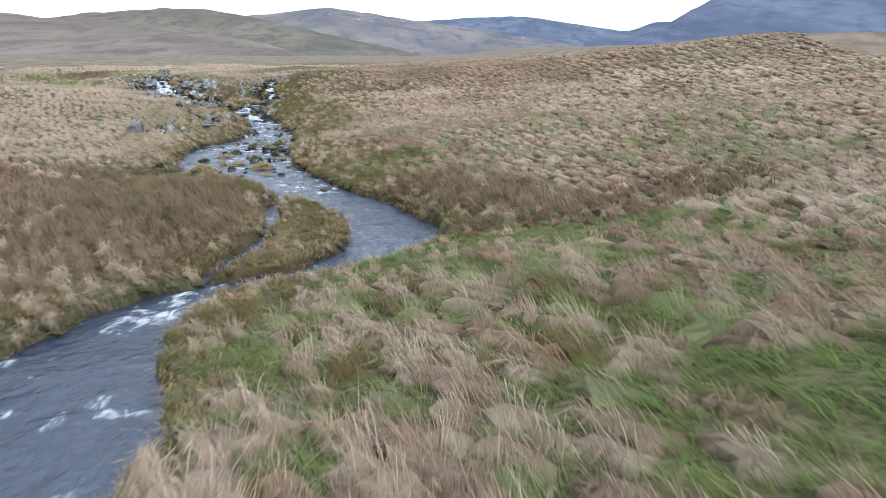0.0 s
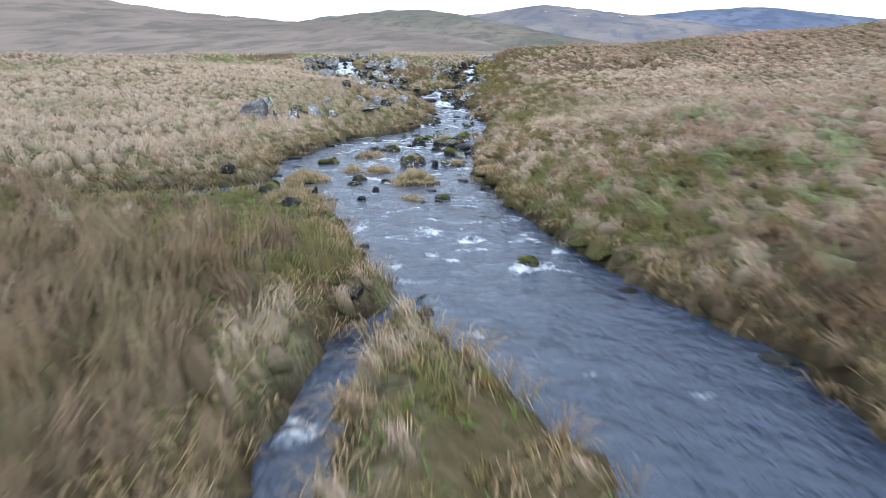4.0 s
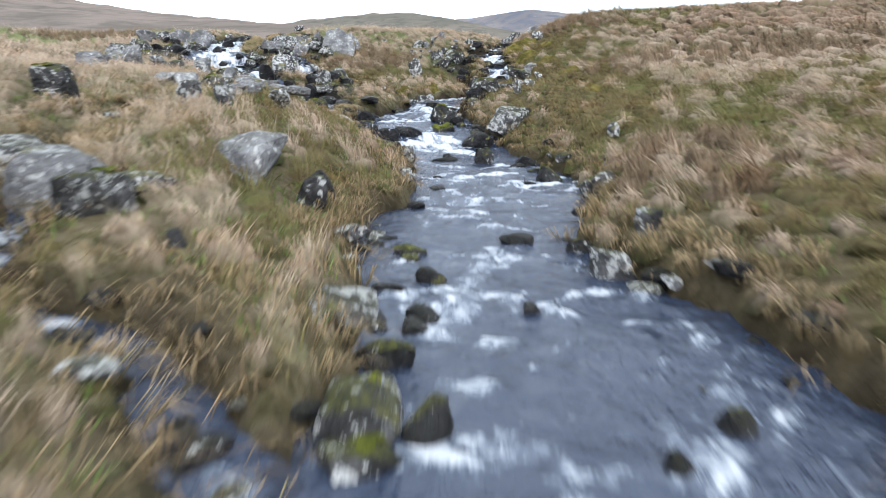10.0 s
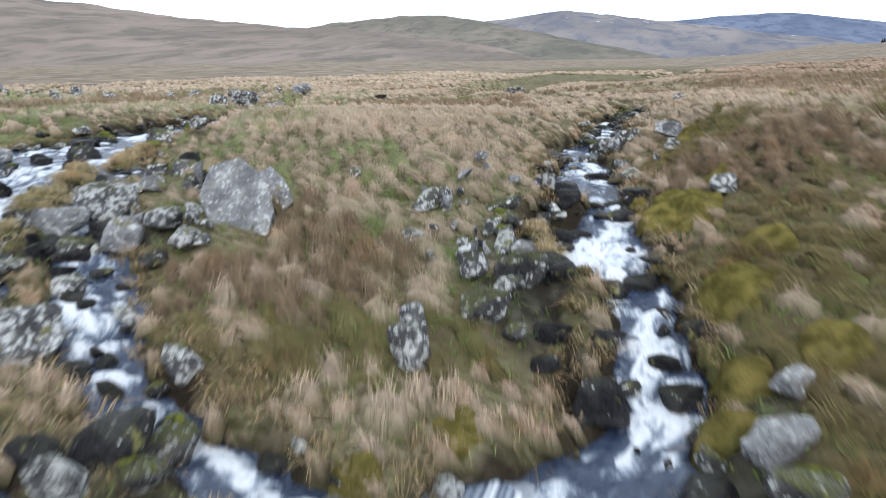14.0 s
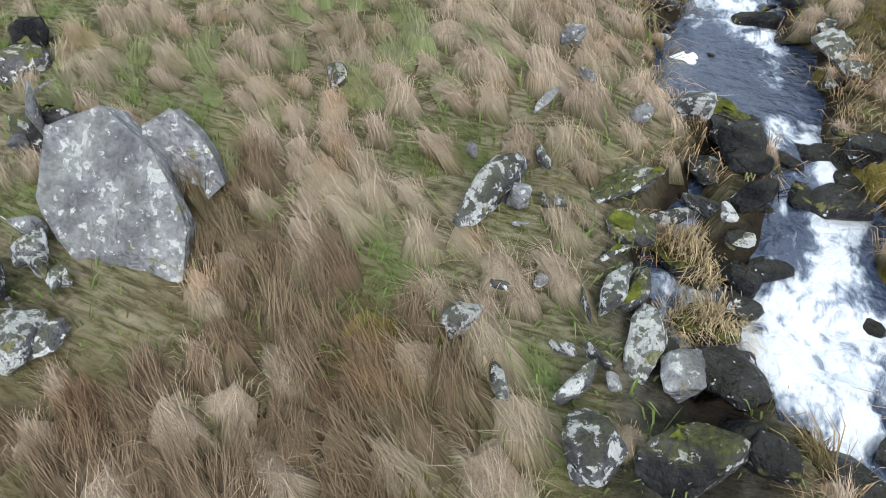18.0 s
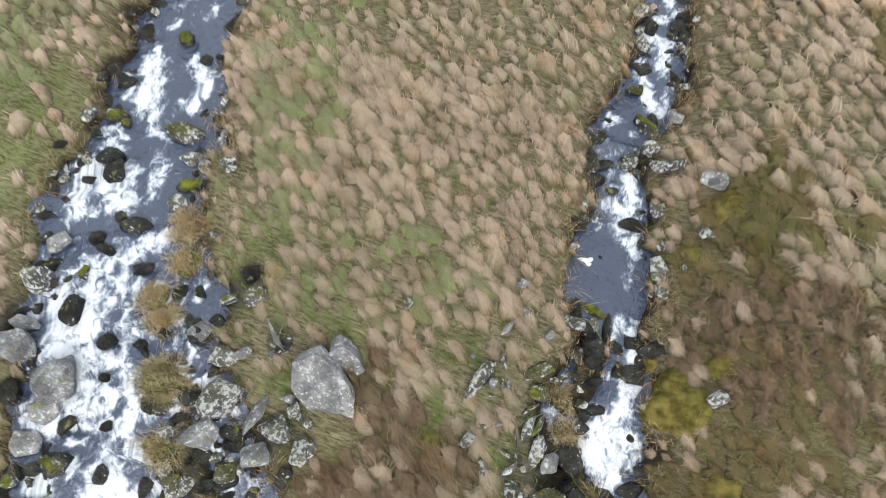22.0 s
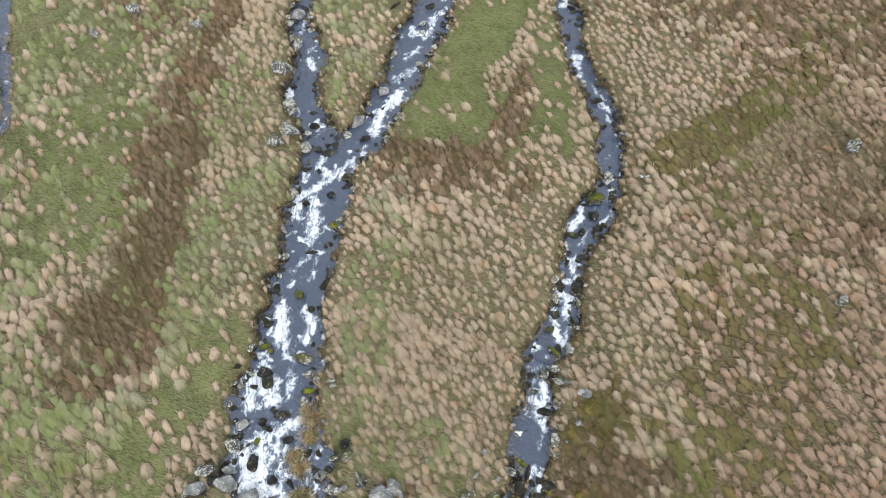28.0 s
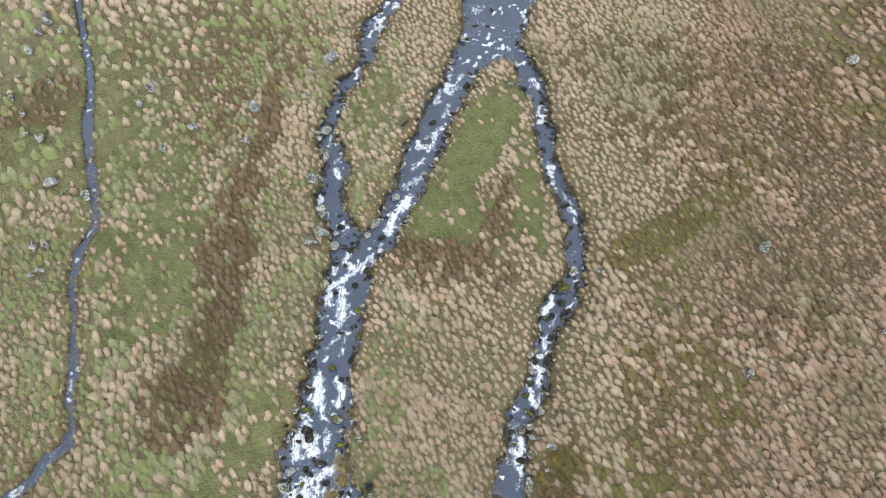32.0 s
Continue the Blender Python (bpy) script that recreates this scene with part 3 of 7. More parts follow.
# Still water.
CALM = [(-10.4, 36.6, 2.6, 2.0, 90, 0.8), (-9.7, 30.5, 3.2, 2.5, 100, 0.3), (-16.4, 63.1, 0.9, 1.0, 90, 1), (-16.3, 73.2, 0.7, 0.4, 90, 0.7), (-1.0, 15.0, 2.5, 1.2, 100, 0.8)]
LAWNS = [(0.2, 11.6, 3.6, 1.7, 24, 0.65), (-48, 74, 8, 8, 0, 0.45), (3.5, 8, 6, 4.5, 20, 0.4), (-8.6, 23.0, 3.0, 0.9, 20, 0.3), (-23.6, 82, 5.5, 1.9, 85, 0.86), (-19.9, 79.2, 4.0, 1.2, 112, 0.7), (-22.5, 76, 3.5, 3.2, 10, 0.8), (-37, 68, 5, 3, 80, 0.6), (-29, 60, 4, 1.4, 80, 0.7), (-39.5, 70, 4, 2, 70, 0.5), (3.2, 12.6, 2.6, 0.9, 10, 0.9), (1.2, 14, 1.3, 0.7, -20, 0.8),
         (3.6, 4.6, 2.2, 1.5, 10, 0.6), (-1.7, 5.6, 1.6, 2.4, 20, 0.35), (-17.6, 58.7, 1.0, 0.6, 0, 0.55), (-18.7, 59.5, 0.5, 0.35, 0, 0.8), (-18.6, 60.7, 0.5, 0.25, 20, 0.7), (-21.3, 59.3, 0.5, 0.3, 60, 0.7), (-21.0, 60.3, 1.0, 0.5, 10, 0.4), (-22.6, 61.0, 1.0, 0.5, 60, 0.4), (-31, 82, 3.6, 1.2, 95, 0.5), (-50, 70, 6, 5, 30, 0.5)]


PALES = [(-47, 76, 11, 9, 0, 0.7), (-42, 84, 8, 6, 0, 0.5), (-31, 64, 10, 2.2, 78, 0.8), (-40, 66, 12, 7, 70, 0.6), (-30.5, 80, 8, 2, 95, 0.6), (2, 8, 8, 7, 20, 0.15), (8, 30, 14, 8, 60, 0.3), (-21, 61, 2.5, 1.2, 40, 0.4), (-23.5, 65, 1.2, 8, 8, 0.5), (-15.5, 36, 7, 3, 110, 0.15)]
ROCKY = [(-20.4, 52.7, 3.4, 0.85, 42, 1), (-24.9, 55.9, 1.8, 0.7, 55, 1), (-16.55, 59.2, 1.7, 0.5, 108, 0.9), (-21.9, 57.5, 1.7, 0.6, 45, 0.9), (-23.0, 60.0, 1.6, 0.35, 62, 0.7), (-26.6, 58.6, 1.6, 0.4, 65, 0.8), (-19.3, 54.9, 0.8, 0.35, 40, 0.7), (-14.1, 56.6, 0.9, 0.35, 80, 0.8)]
HEATHS = [(-18.2, 57.2, 2.6, 1.1, 25, 0.75), (-16.9, 57.9, 1.2, 0.8, 60, 0.6), (-9.5, 54, 8, 3.5, 105, 0.5), (-4.5, 26, 9, 2.6, 118, 0.45), (-8.2, 36, 6, 2.0, 112, 0.5), (-8.6, 20.2, 4.6, 3.6, 0, 0.92), (0, 9, 8, 4, 20, 0.5), (-13.8, 40, 8, 2.4, 105, 0.3), (-8.0, 42, 9, 2.4, 105, 0.65), (-2.9, 14.6, 3.2, 1.1, 100, 0.9), (-3.6, 12.3, 1.6, 0.8, 30, 1), (-12.9, 56.5, 4.5, 1.9, 105, 0.9), (-11.3, 50.5, 5.0, 2.6, 110, 0.85), (-17.0, 49.6, 2.2, 1.2, 100, 0.8), (-12, 78.4, 3.2, 1.3, 45, 0.8), (-3.1, 14.6, 2.6, 0.9, 100, 0.8), (-16.8, 48.5, 3.5, 1.8, 120, 0.7), (-12.6, 56, 6.0, 1.8, 105, 0.8), (-10.5, 44, 5, 1.4, 110, 0.7), (-14.2, 63.5, 3, 1.2, 100, 0.8), (-15.2, 46, 4, 1.3, 110, 0.6), (-17.2, 57.6, 1.0, 0.8, 0, 0.5), (-6, 28, 6, 1.2, 115, 0.5), (-2.5, 22, 4, 1.0, 125, 0.6), (-5.5, 89, 9, 5, 40, 0.6), (-9, 83, 5, 2.5, 60, 0.5), (1, 94, 8, 6, 30, 0.6), (-9.5, 70, 8, 3.5, 95, 0.4), (-10.5, 63, 4, 2.5, 60, 0.5)]


def cover(beds, x, y, soft=0.2):
    f = np.zeros(np.shape(x))
    for bx, by, a, b, turn, full in beds:
        c, s = math.cos(radians(turn)), math.sin(radians(turn))
        u, v = (x - bx) * c + (y - by) * s, -(x - bx) * s + (y - by) * c
        r = np.hypot(u / a, v / b) + 0.30 * grain2(x, y, 1.1, 8) + 0.25 * grain2(x, y, 2.7, 9)
        f = np.maximum(f, full * (1 - ramp(r, 0.95 - soft, 0.95 + soft)))
    return f


def rust_at(x, y):
    """How reddish the moor grass is: the east bank and its hillside."""
    mid = np.interp(y, (-30, 10, 14, 24, 36, 48, 57, 62, 85, 100), (-3.5, -4, 0, -6, -8.0, -11, -14, -15.2, -16, -15))
    return np.clip(ramp(x - mid, 0.5, 6) * (0.30 + 0.55 * ramp(y, 52, 64) + 0.15 * ramp(y, 73, 83)) + 0.35 * grain2(x, y, 6, 11) + 0.15 * grain2(x, y, 19, 12), 0, 1)


xs, ys = axis(-54, 10, 0.21, 3600), axis(-2, 96, 0.21, 3600)
GX, GY = np.meshgrid(xs, ys)
gz, edge, sd, level, along, across, steep = ground_at(GX, GY, True)
lawn = cover(LAWNS, GX, GY)
# Wider dark edge upstream: shade of the undercut bank, painted along with the peat.
rim = 0.08 * ramp(GY, 52, 58)
peat_shade = (1 - ramp(edge - rim, 0.02, 0.14)) * (gz < level + 0.5)
peat_shade = np.maximum(peat_shade, ramp(steep, 0.06, 0.14) * (1 - ramp(edge + 0.2 * grain2(GX, GY, 0.5, 15), 0.08, 0.22)) * (sd < 1.5))
peat_shade = np.maximum(peat_shade, cover(HAGS, GX, GY))
axis_x = np.interp(GY, (-30, 0, 8, 16, 24, 36, 48, 56, 64, 96), (0, 0, 0, -3, -6, -10.3, -13, -17, -19, -21))
mead = ramp(np.maximum(np.abs(GX - axis_x) - 6.5, 0) + np.maximum(GY - 62, 0) * 0.4, 30, 48)
ground = grid_object("ground", xs, ys, gz, TURF, [("lawn", "FLOAT", lawn), ("rust", "FLOAT", rust_at(GX, GY)), ("peat_shade", "FLOAT", peat_shade), ("rocky", "FLOAT", cover(ROCKY, GX, GY)), ("mead", "FLOAT", mead), ("litter", "FLOAT", np.maximum(0.85 * cover(RUSH_BEDS, GX, GY), 0.75 * cover(HEATHS, GX, GY)))])
tagged(ground, "rough tussocky moorland turf in straw, russet and green", "ground", kind="structure")

# ---- the water ----
# White water: x, y, radius, strength.
RAPIDS = [(-4.7, 9.5, 0.6, 0.4), (-4.5, 9.8, 0.37, 0.5), (-4.4, 10.3, 0.43, 0.35), (-4.1, 10.4, 0.26, 0.3), (-5.4, 20.6, 0.2, 0.35), (-38.5, 60.5, 0.26, 0.45), (-33.8, 89.4, 0.55, 0.3), (-26.5, 91, 1.35, 0.14), (-27.4, 93.3, 0.69, 0.3)]
# Jets of white water: from x, y to x, y, half width, strength.
JETS = [(-10.25, 32.96, -9.54, 32.83, 0.12, 1), (-9.98, 33.27, -9.52, 33.2, 0.09, 0.9), (-9.48, 33.43, -9.24, 33.19, 0.07, 0.8), (-11.53, 32.63, -11.01, 32.69, 0.08, 0.7), (-12.23, 33.33, -11.68, 33.33, 0.08, 0.7), (-11.05, 35.84, -10.9, 34.88, 0.08, 0.8), (-11.61, 33.83, -11.37, 33.71, 0.07, 0.6), (-10.98, 34.36, -10.79, 34.2, 0.07, 0.6), (-11.37, 33.12, -11.22, 33.58, 0.07, 0.5), (-8.39, 36.71, -7.9, 36.89, 0.07, 0.6), (-6.73, 23.44, -6.58, 23.21, 0.09, 0.6), (-6.39, 24, -6.47, 23.79, 0.1, 0.6), (-6.83, 24.33, -6.67, 24.17, 0.13, 0.5), (-5.77, 24.52, -5.47, 24.43, 0.12, 0.6), (-5.29, 23.24, -4.88, 23.24, 0.14, 0.7), (-12.68, 32.44, -11.59, 33.86, 0.1, 0.8)]
JETS += [(-6.61, 23.66, -6.73, 23.44, 0.07, 0.6), (-7.28, 23.39, -7.31, 23.14, 0.07, 0.4), (-6.45, 25.24, -6.42, 24.98, 0.07, 0.4), (-5.54, 25.17, -5.47, 25.09, 0.07, 0.5), (-6.71, 29.35, -6.53, 28.86, 0.07, 0.7), (-8.57, 24.98, -8.47, 24.6, 0.08, 0.5), (-4.9, 23.79, -4.81, 23.7, 0.07, 0.5), (-7.82, 25.03, -7.62, 25.09, 0.07, 0.5), (-11.02, 31.85, -11.57, 31.04, 0.12, 0.8), (-10.21, 33.12, -9.74, 33, 0.16, 0.9), (-9.63, 32.12, -9.66, 31.91, 0.08, 0.6), (-9.25, 29.8, -8.96, 29.57, 0.09, 0.7), (-9.25, 31.49, -9.11, 31.82, 0.07, 0.6), (-7.88, 32.94, -7.73, 32.6, 0.07, 0.6), (-8.42, 32.75, -8.26, 32.4, 0.07, 0.6), (-11.34, 33.01, -11.44, 32.69, 0.07, 0.7)]
JETS += [(-10.6, 35.63, -11.02, 35.75, 0.1, 0.8), (-6.86, 29.64, -6.7, 29.4, 0.11, 0.9), (-8.2, 29.25, -7.98, 28.97, 0.07, 0.6), (-8.98, 28.87, -8.82, 28.59, 0.07, 0.6), (-7.64, 29.35, -7.42, 29.19, 0.07, 0.6), (-11.95, 44.15, -11.96, 42.05, 0.23, 0.6), (-9.54, 29.28, -9.25, 29, 0.07, 0.4), (-11.62, 40.05, -11.17, 40, 0.13, 0.6), (-10.9, 40.45, -10.33, 39.87, 0.18, 0.8), (-11.28, 40.81, -10.94, 40.9, 0.12, 0.6), (-12.4, 43.73, -11.44, 44.05, 0.09, 0.6), (-12.94, 46.24, -11.91, 46.47, 0.13, 0.6), (-11.46, 42.63, -10.9, 43.26, 0.09, 0.7), (-14.68, 50.77, -15.03, 50.68, 0.12, 0.8), (-13.61, 47.73, -13.08, 49.08, 0.11, 0.7), (-11.35, 36.81, -11.09, 36.77, 0.07, 0.6)]
JETS += [(-11.14, 36.59, -11.22, 36.4, 0.07, 0.6), (-9.7, 40.4, -9.41, 39.83, 0.08, 0.5), (-12.03, 42.67, -11.66, 42.92, 0.08, 0.8), (-11.47, 42.85, -11.12, 42.63, 0.12, 0.9), (-11.72, 43.68, -12.06, 43.41, 0.07, 0.7), (-13.09, 45.67, -12.36, 45.55, 0.07, 0.7), (-13.1, 46.74, -11.58, 46.76, 0.08, 0.6), (-13.5, 47.51, -12.96, 48.18, 0.09, 0.7), (-11.62, 40.77, -11.19, 40.71, 0.09, 1), (-11.62, 40.92, -11.19, 40.98, 0.07, 0.8), (-12.36, 40.28, -12.08, 40.25, 0.07, 0.6), (-10.91, 40.75, -10.72, 40.76, 0.07, 0.7), (-10.27, 41.11, -10.22, 40.91, 0.07, 0.7), (-9.95, 41.62, -9.93, 41.36, 0.07, 0.7), (-11.38, 41.94, -11.02, 42.06, 0.07, 0.5), (-12.24, 45.03, -11.63, 45.06, 0.07, 0.6)]
JETS += [(-13.75, 47.58, -13.16, 47.49, 0.1, 0.8), (-13.28, 47.75, -12.6, 48.43, 0.12, 0.9), (-13.05, 48.89, -13.61, 48.5, 0.1, 0.7), (-12.53, 47.26, -11.77, 47.77, 0.11, 0.9), (-13.11, 46.75, -12.73, 46.38, 0.12, 0.8), (-12.78, 46.37, -12.33, 46.57, 0.09, 0.7), (-13.05, 45.69, -12.57, 45.68, 0.1, 0.8), (-12.91, 45.28, -12.34, 45.26, 0.11, 0.7), (-12, 45.53, -11.92, 45.38, 0.07, 0.6), (-11.7, 45.66, -11.5, 45.67, 0.07, 0.5), (-15, 44.38, -14.98, 44.53, 0.07, 0.7), (-11.62, 47.67, -11.48, 47.1, 0.07, 0.7), (-14.36, 49.1, -13.72, 48.87, 0.08, 0.6), (-18.39, 51.89, -17.94, 51.94, 0.16, 0.9), (-17.94, 51.41, -17.45, 51.28, 0.19, 0.9), (-17.62, 52, -16.95, 52.25, 0.11, 0.8)]
JETS += [(-17.34, 51.93, -17.07, 51.85, 0.07, 0.7), (-16.48, 52.73, -16.17, 52.92, 0.12, 1), (-16.05, 52.87, -15.57, 52.92, 0.14, 1), (-16.18, 52.56, -15.81, 52.4, 0.09, 0.7), (-16.28, 54.76, -15.83, 54.57, 0.15, 0.9), (-16.68, 55.4, -16.27, 55.07, 0.1, 0.8), (-15.74, 54.48, -15.49, 54.25, 0.14, 0.8), (-14.79, 53.58, -14.46, 53.3, 0.1, 0.8), (-14.52, 53.14, -14.18, 52.81, 0.11, 0.8), (-19.43, 54.14, -18.64, 53.94, 0.16, 1), (-18.85, 53.44, -18.41, 53.11, 0.12, 0.9), (-20.62, 54.09, -19.92, 54.23, 0.11, 0.8), (-19.88, 55.57, -19.13, 55.41, 0.12, 0.8), (-20.57, 55.11, -20.32, 55.23, 0.08, 0.8), (-14.96, 58.4, -14.75, 57.44, 0.17, 1), (-14.9, 57.44, -15.14, 57.06, 0.09, 0.9)]
JETS += [(-14.63, 57.12, -14.39, 56.88, 0.08, 0.8), (-16.38, 51.81, -16.25, 51.81, 0.07, 0.6), (-28.69, 69.87, -28.24, 68.79, 0.29, 0.8), (-27.8, 69.66, -27.19, 68.2, 0.37, 0.9), (-27.89, 70.66, -28.58, 69.66, 0.21, 0.7), (-27.2, 71.55, -27.71, 70.71, 0.2, 0.7), (-26.96, 67.37, -27.3, 66.39, 0.21, 0.6), (-26.63, 67.26, -26.5, 66.23, 0.19, 0.5), (-27.07, 64.84, -26.52, 63.6, 0.38, 1), (-26.13, 64.96, -25.6, 64.57, 0.23, 0.9), (-25.6, 64.57, -25.62, 63.82, 0.22, 0.9), (-26.83, 61.92, -26.52, 60.94, 0.32, 0.9), (-26.57, 62.35, -26.93, 61.8, 0.19, 0.8), (-26.01, 61.78, -25.78, 61.36, 0.39, 0.9), (-25.47, 62.46, -25.32, 61.68, 0.19, 0.8), (-24.47, 61.1, -25.11, 60.5, 0.23, 0.9)]
JETS += [(-25.11, 60.5, -24.93, 59.68, 0.26, 0.9), (-25.58, 60.2, -25.09, 59.35, 0.21, 0.8), (-26.11, 59.7, -25.75, 59.92, 0.14, 0.7), (-26.07, 59.46, -25.44, 58.39, 0.29, 1), (-25.41, 58.96, -24.81, 58.07, 0.41, 1), (-24.81, 58.07, -24.49, 57.58, 0.25, 0.8), (-24.54, 58.7, -23.92, 58.51, 0.18, 0.8), (-24.58, 59.24, -24.05, 59.08, 0.13, 0.7), (-17.18, 73.7, -16.81, 72.72, 0.21, 1), (-16.81, 72.72, -17.1, 72.05, 0.2, 1), (-15.88, 74.36, -15.53, 73.37, 0.18, 0.9), (-15.53, 73.37, -16.01, 72.62, 0.17, 0.9), (-16.51, 72.12, -16.44, 71.36, 0.15, 0.6), (-16.92, 68.61, -16.13, 69.05, 0.13, 0.7), (-16.48, 68.94, -16.31, 68.04, 0.2, 0.9), (-16.87, 68.23, -16.37, 67.09, 0.19, 0.9)]
JETS += [(-16.09, 67.92, -16.17, 67.07, 0.16, 0.8), (-16.37, 65.39, -16.32, 64.28, 0.23, 1), (-16.32, 64.28, -16.04, 63.74, 0.22, 1), (-16.04, 63.74, -16, 62.98, 0.1, 0.6), (-15.66, 62.13, -15.53, 61.41, 0.17, 1), (-15.63, 62.23, -15.56, 61.62, 0.17, 1), (-15.57, 61.62, -15.48, 61.21, 0.15, 1), (-15.48, 61.21, -15.63, 60.64, 0.16, 1), (-15.76, 60.52, -15.92, 60.16, 0.19, 1), (-15.88, 60.17, -15.64, 59.63, 0.32, 1), (-15.31, 60.36, -14.88, 60, 0.11, 0.9), (-15.49, 60.46, -15.49, 60.06, 0.11, 0.7), (-16.07, 61.83, -15.91, 61.69, 0.09, 0.8), (-25.64, 60.09, -25.37, 59.38, 0.35, 1), (-25.29, 60.37, -25.46, 59.84, 0.16, 0.9), (-25.37, 59.38, -25.19, 58.85, 0.31, 1)]
JETS += [(-24.78, 58.61, -24.38, 58.58, 0.23, 0.9), (-24.36, 58.77, -23.78, 58.08, 0.18, 0.9), (-24.6, 57.97, -24.42, 57.54, 0.18, 0.8), (-27.36, 61.81, -26.98, 61.94, 0.18, 0.9), (-26.85, 61.31, -26.58, 60.89, 0.17, 0.7), (-26.15, 61.94, -26.29, 61.5, 0.23, 0.9), (-25.67, 62.63, -25.37, 61.81, 0.17, 0.8), (-26.72, 62.58, -26.84, 62.41, 0.14, 0.8), (-23.95, 57.14, -23.93, 56.84, 0.15, 0.7), (-16.56, 64.58, -15.83, 64.05, 0.17, 1), (-15.83, 63.98, -16.09, 63.22, 0.1, 0.7), (-15.67, 62.32, -15.4, 61.96, 0.17, 1), (-16.02, 62.24, -16.07, 61.72, 0.09, 0.9), (-15.5, 61.77, -15.61, 61.09, 0.18, 1), (-15.65, 61.08, -15.55, 60.66, 0.15, 1), (-15.59, 60.65, -16.02, 60.26, 0.21, 1)]
JETS += [(-15.84, 60.39, -15.72, 59.86, 0.24, 1), (-15.46, 60.33, -15.29, 60.21, 0.09, 0.9), (-15.89, 59.78, -15.57, 59.48, 0.28, 1), (-15.67, 59.39, -15.47, 59.1, 0.23, 1), (-17.3, 60.68, -17.33, 60.57, 0.07, 0.6), (-14.99, 51.37, -14.65, 50.76, 0.17, 0.9), (-14.53, 51.29, -14.26, 50.76, 0.19, 0.9), (-14.98, 50.45, -14.91, 49.69, 0.13, 0.9), (-16.33, 50.49, -15.69, 50.25, 0.15, 0.9), (-16.37, 51.2, -16.09, 50.31, 0.12, 0.8), (-14.17, 50.46, -13.67, 50.52, 0.25, 1), (-14.49, 50.32, -14.92, 50.29, 0.15, 1), (-15, 49.56, -14.35, 49.16, 0.09, 0.8), (-14.04, 48.79, -13.59, 48.82, 0.12, 0.7), (-13.02, 49.43, -12.68, 49.22, 0.1, 0.8), (-14.54, 53.06, -14.16, 52.64, 0.1, 0.8)]
JETS += [(-15.73, 54.37, -15.76, 53.49, 0.15, 0.9), (-16.11, 53.12, -16.4, 52.68, 0.15, 0.9), (-17.89, 51.78, -17.18, 50.93, 0.16, 1), (-18.05, 51.45, -16.94, 50.89, 0.12, 0.9), (-19.63, 54.1, -18.66, 54.08, 0.11, 0.9), (-23.8, 56.99, -23.55, 56.13, 0.31, 1), (-21.32, 53.98, -20.03, 52.69, 0.14, 0.9), (-21.01, 54.43, -20.29, 53.5, 0.07, 0.8), (-18.33, 52.55, -17.93, 51.55, 0.14, 0.9), (-19.49, 56.14, -18.61, 55.95, 0.07, 0.9), (-14.91, 50.86, -14.85, 50.14, 0.13, 0.8), (-18.8, 56.04, -17.8, 55.6, 0.15, 1), (-17.8, 55.6, -16.92, 55.77, 0.1, 1), (-19.42, 55.07, -18.72, 55.83, 0.12, 0.8), (-20.36, 55.51, -19.76, 56.19, 0.11, 0.6), (-14.81, 57.32, -15.08, 57, 0.12, 0.9)]
JETS += [(-15.06, 58.72, -14.91, 57.65, 0.17, 1), (-15.45, 59.65, -15.81, 60.34, 0.16, 1), (-16.62, 55.72, -16.41, 55, 0.11, 0.9), (-15.81, 55.27, -15.82, 54.48, 0.22, 0.9), (-19.85, 54.18, -18.77, 53.67, 0.27, 0.9), (-21.51, 55.42, -20.86, 54.76, 0.23, 1), (-19.28, 53.97, -18.56, 53.08, 0.22, 0.9), (-15.61, 56.55, -15.73, 56.03, 0.12, 0.7), (-15.95, 56.78, -16.07, 56.63, 0.07, 0.7), (-21.71, 57.21, -20.87, 56.61, 0.09, 0.8), (-20.87, 56.61, -20.47, 56.24, 0.08, 0.8), (-26.51, 76.51, -26.83, 75.24, 0.33, 1), (-26.83, 75.24, -26.77, 73.96, 0.33, 1), (-26.54, 77.91, -26.86, 77.18, 0.31, 0.7), (-26.24, 78.43, -26.48, 77.72, 0.22, 0.6), (-27.46, 87.46, -27.24, 86.28, 0.25, 0.7)]
JETS += [(-26.51, 86.77, -26.72, 85.23, 0.29, 0.7), (-27.5, 85.46, -27.37, 84.04, 0.25, 0.7), (-26.51, 84.1, -26.54, 83.15, 0.21, 0.6), (-26.18, 82.58, -26.66, 81.51, 0.23, 0.7), (-26.38, 81.17, -26.55, 80.23, 0.2, 0.7), (-26.55, 79.58, -26.96, 78.6, 0.19, 0.7), (-26.83, 75.24, -27, 74.05, 0.24, 0.9), (-28.4, 72.14, -28.4, 71.43, 0.2, 0.8), (-28.4, 71.43, -27.73, 71.31, 0.2, 0.8), (-27.47, 71.4, -28.15, 70.15, 0.23, 0.9), (-28.01, 70.53, -28.67, 69.63, 0.23, 0.8), (-27.19, 72.2, -27.34, 71.1, 0.2, 0.7), (-31.35, 77.09, -30.97, 76.61, 0.22, 0.9), (-32.72, 79.43, -32.53, 78.61, 0.2, 0.7), (-31.37, 78.15, -31.74, 77.6, 0.16, 0.7), (-30.55, 74.17, -30.44, 73.64, 0.15, 0.6)]
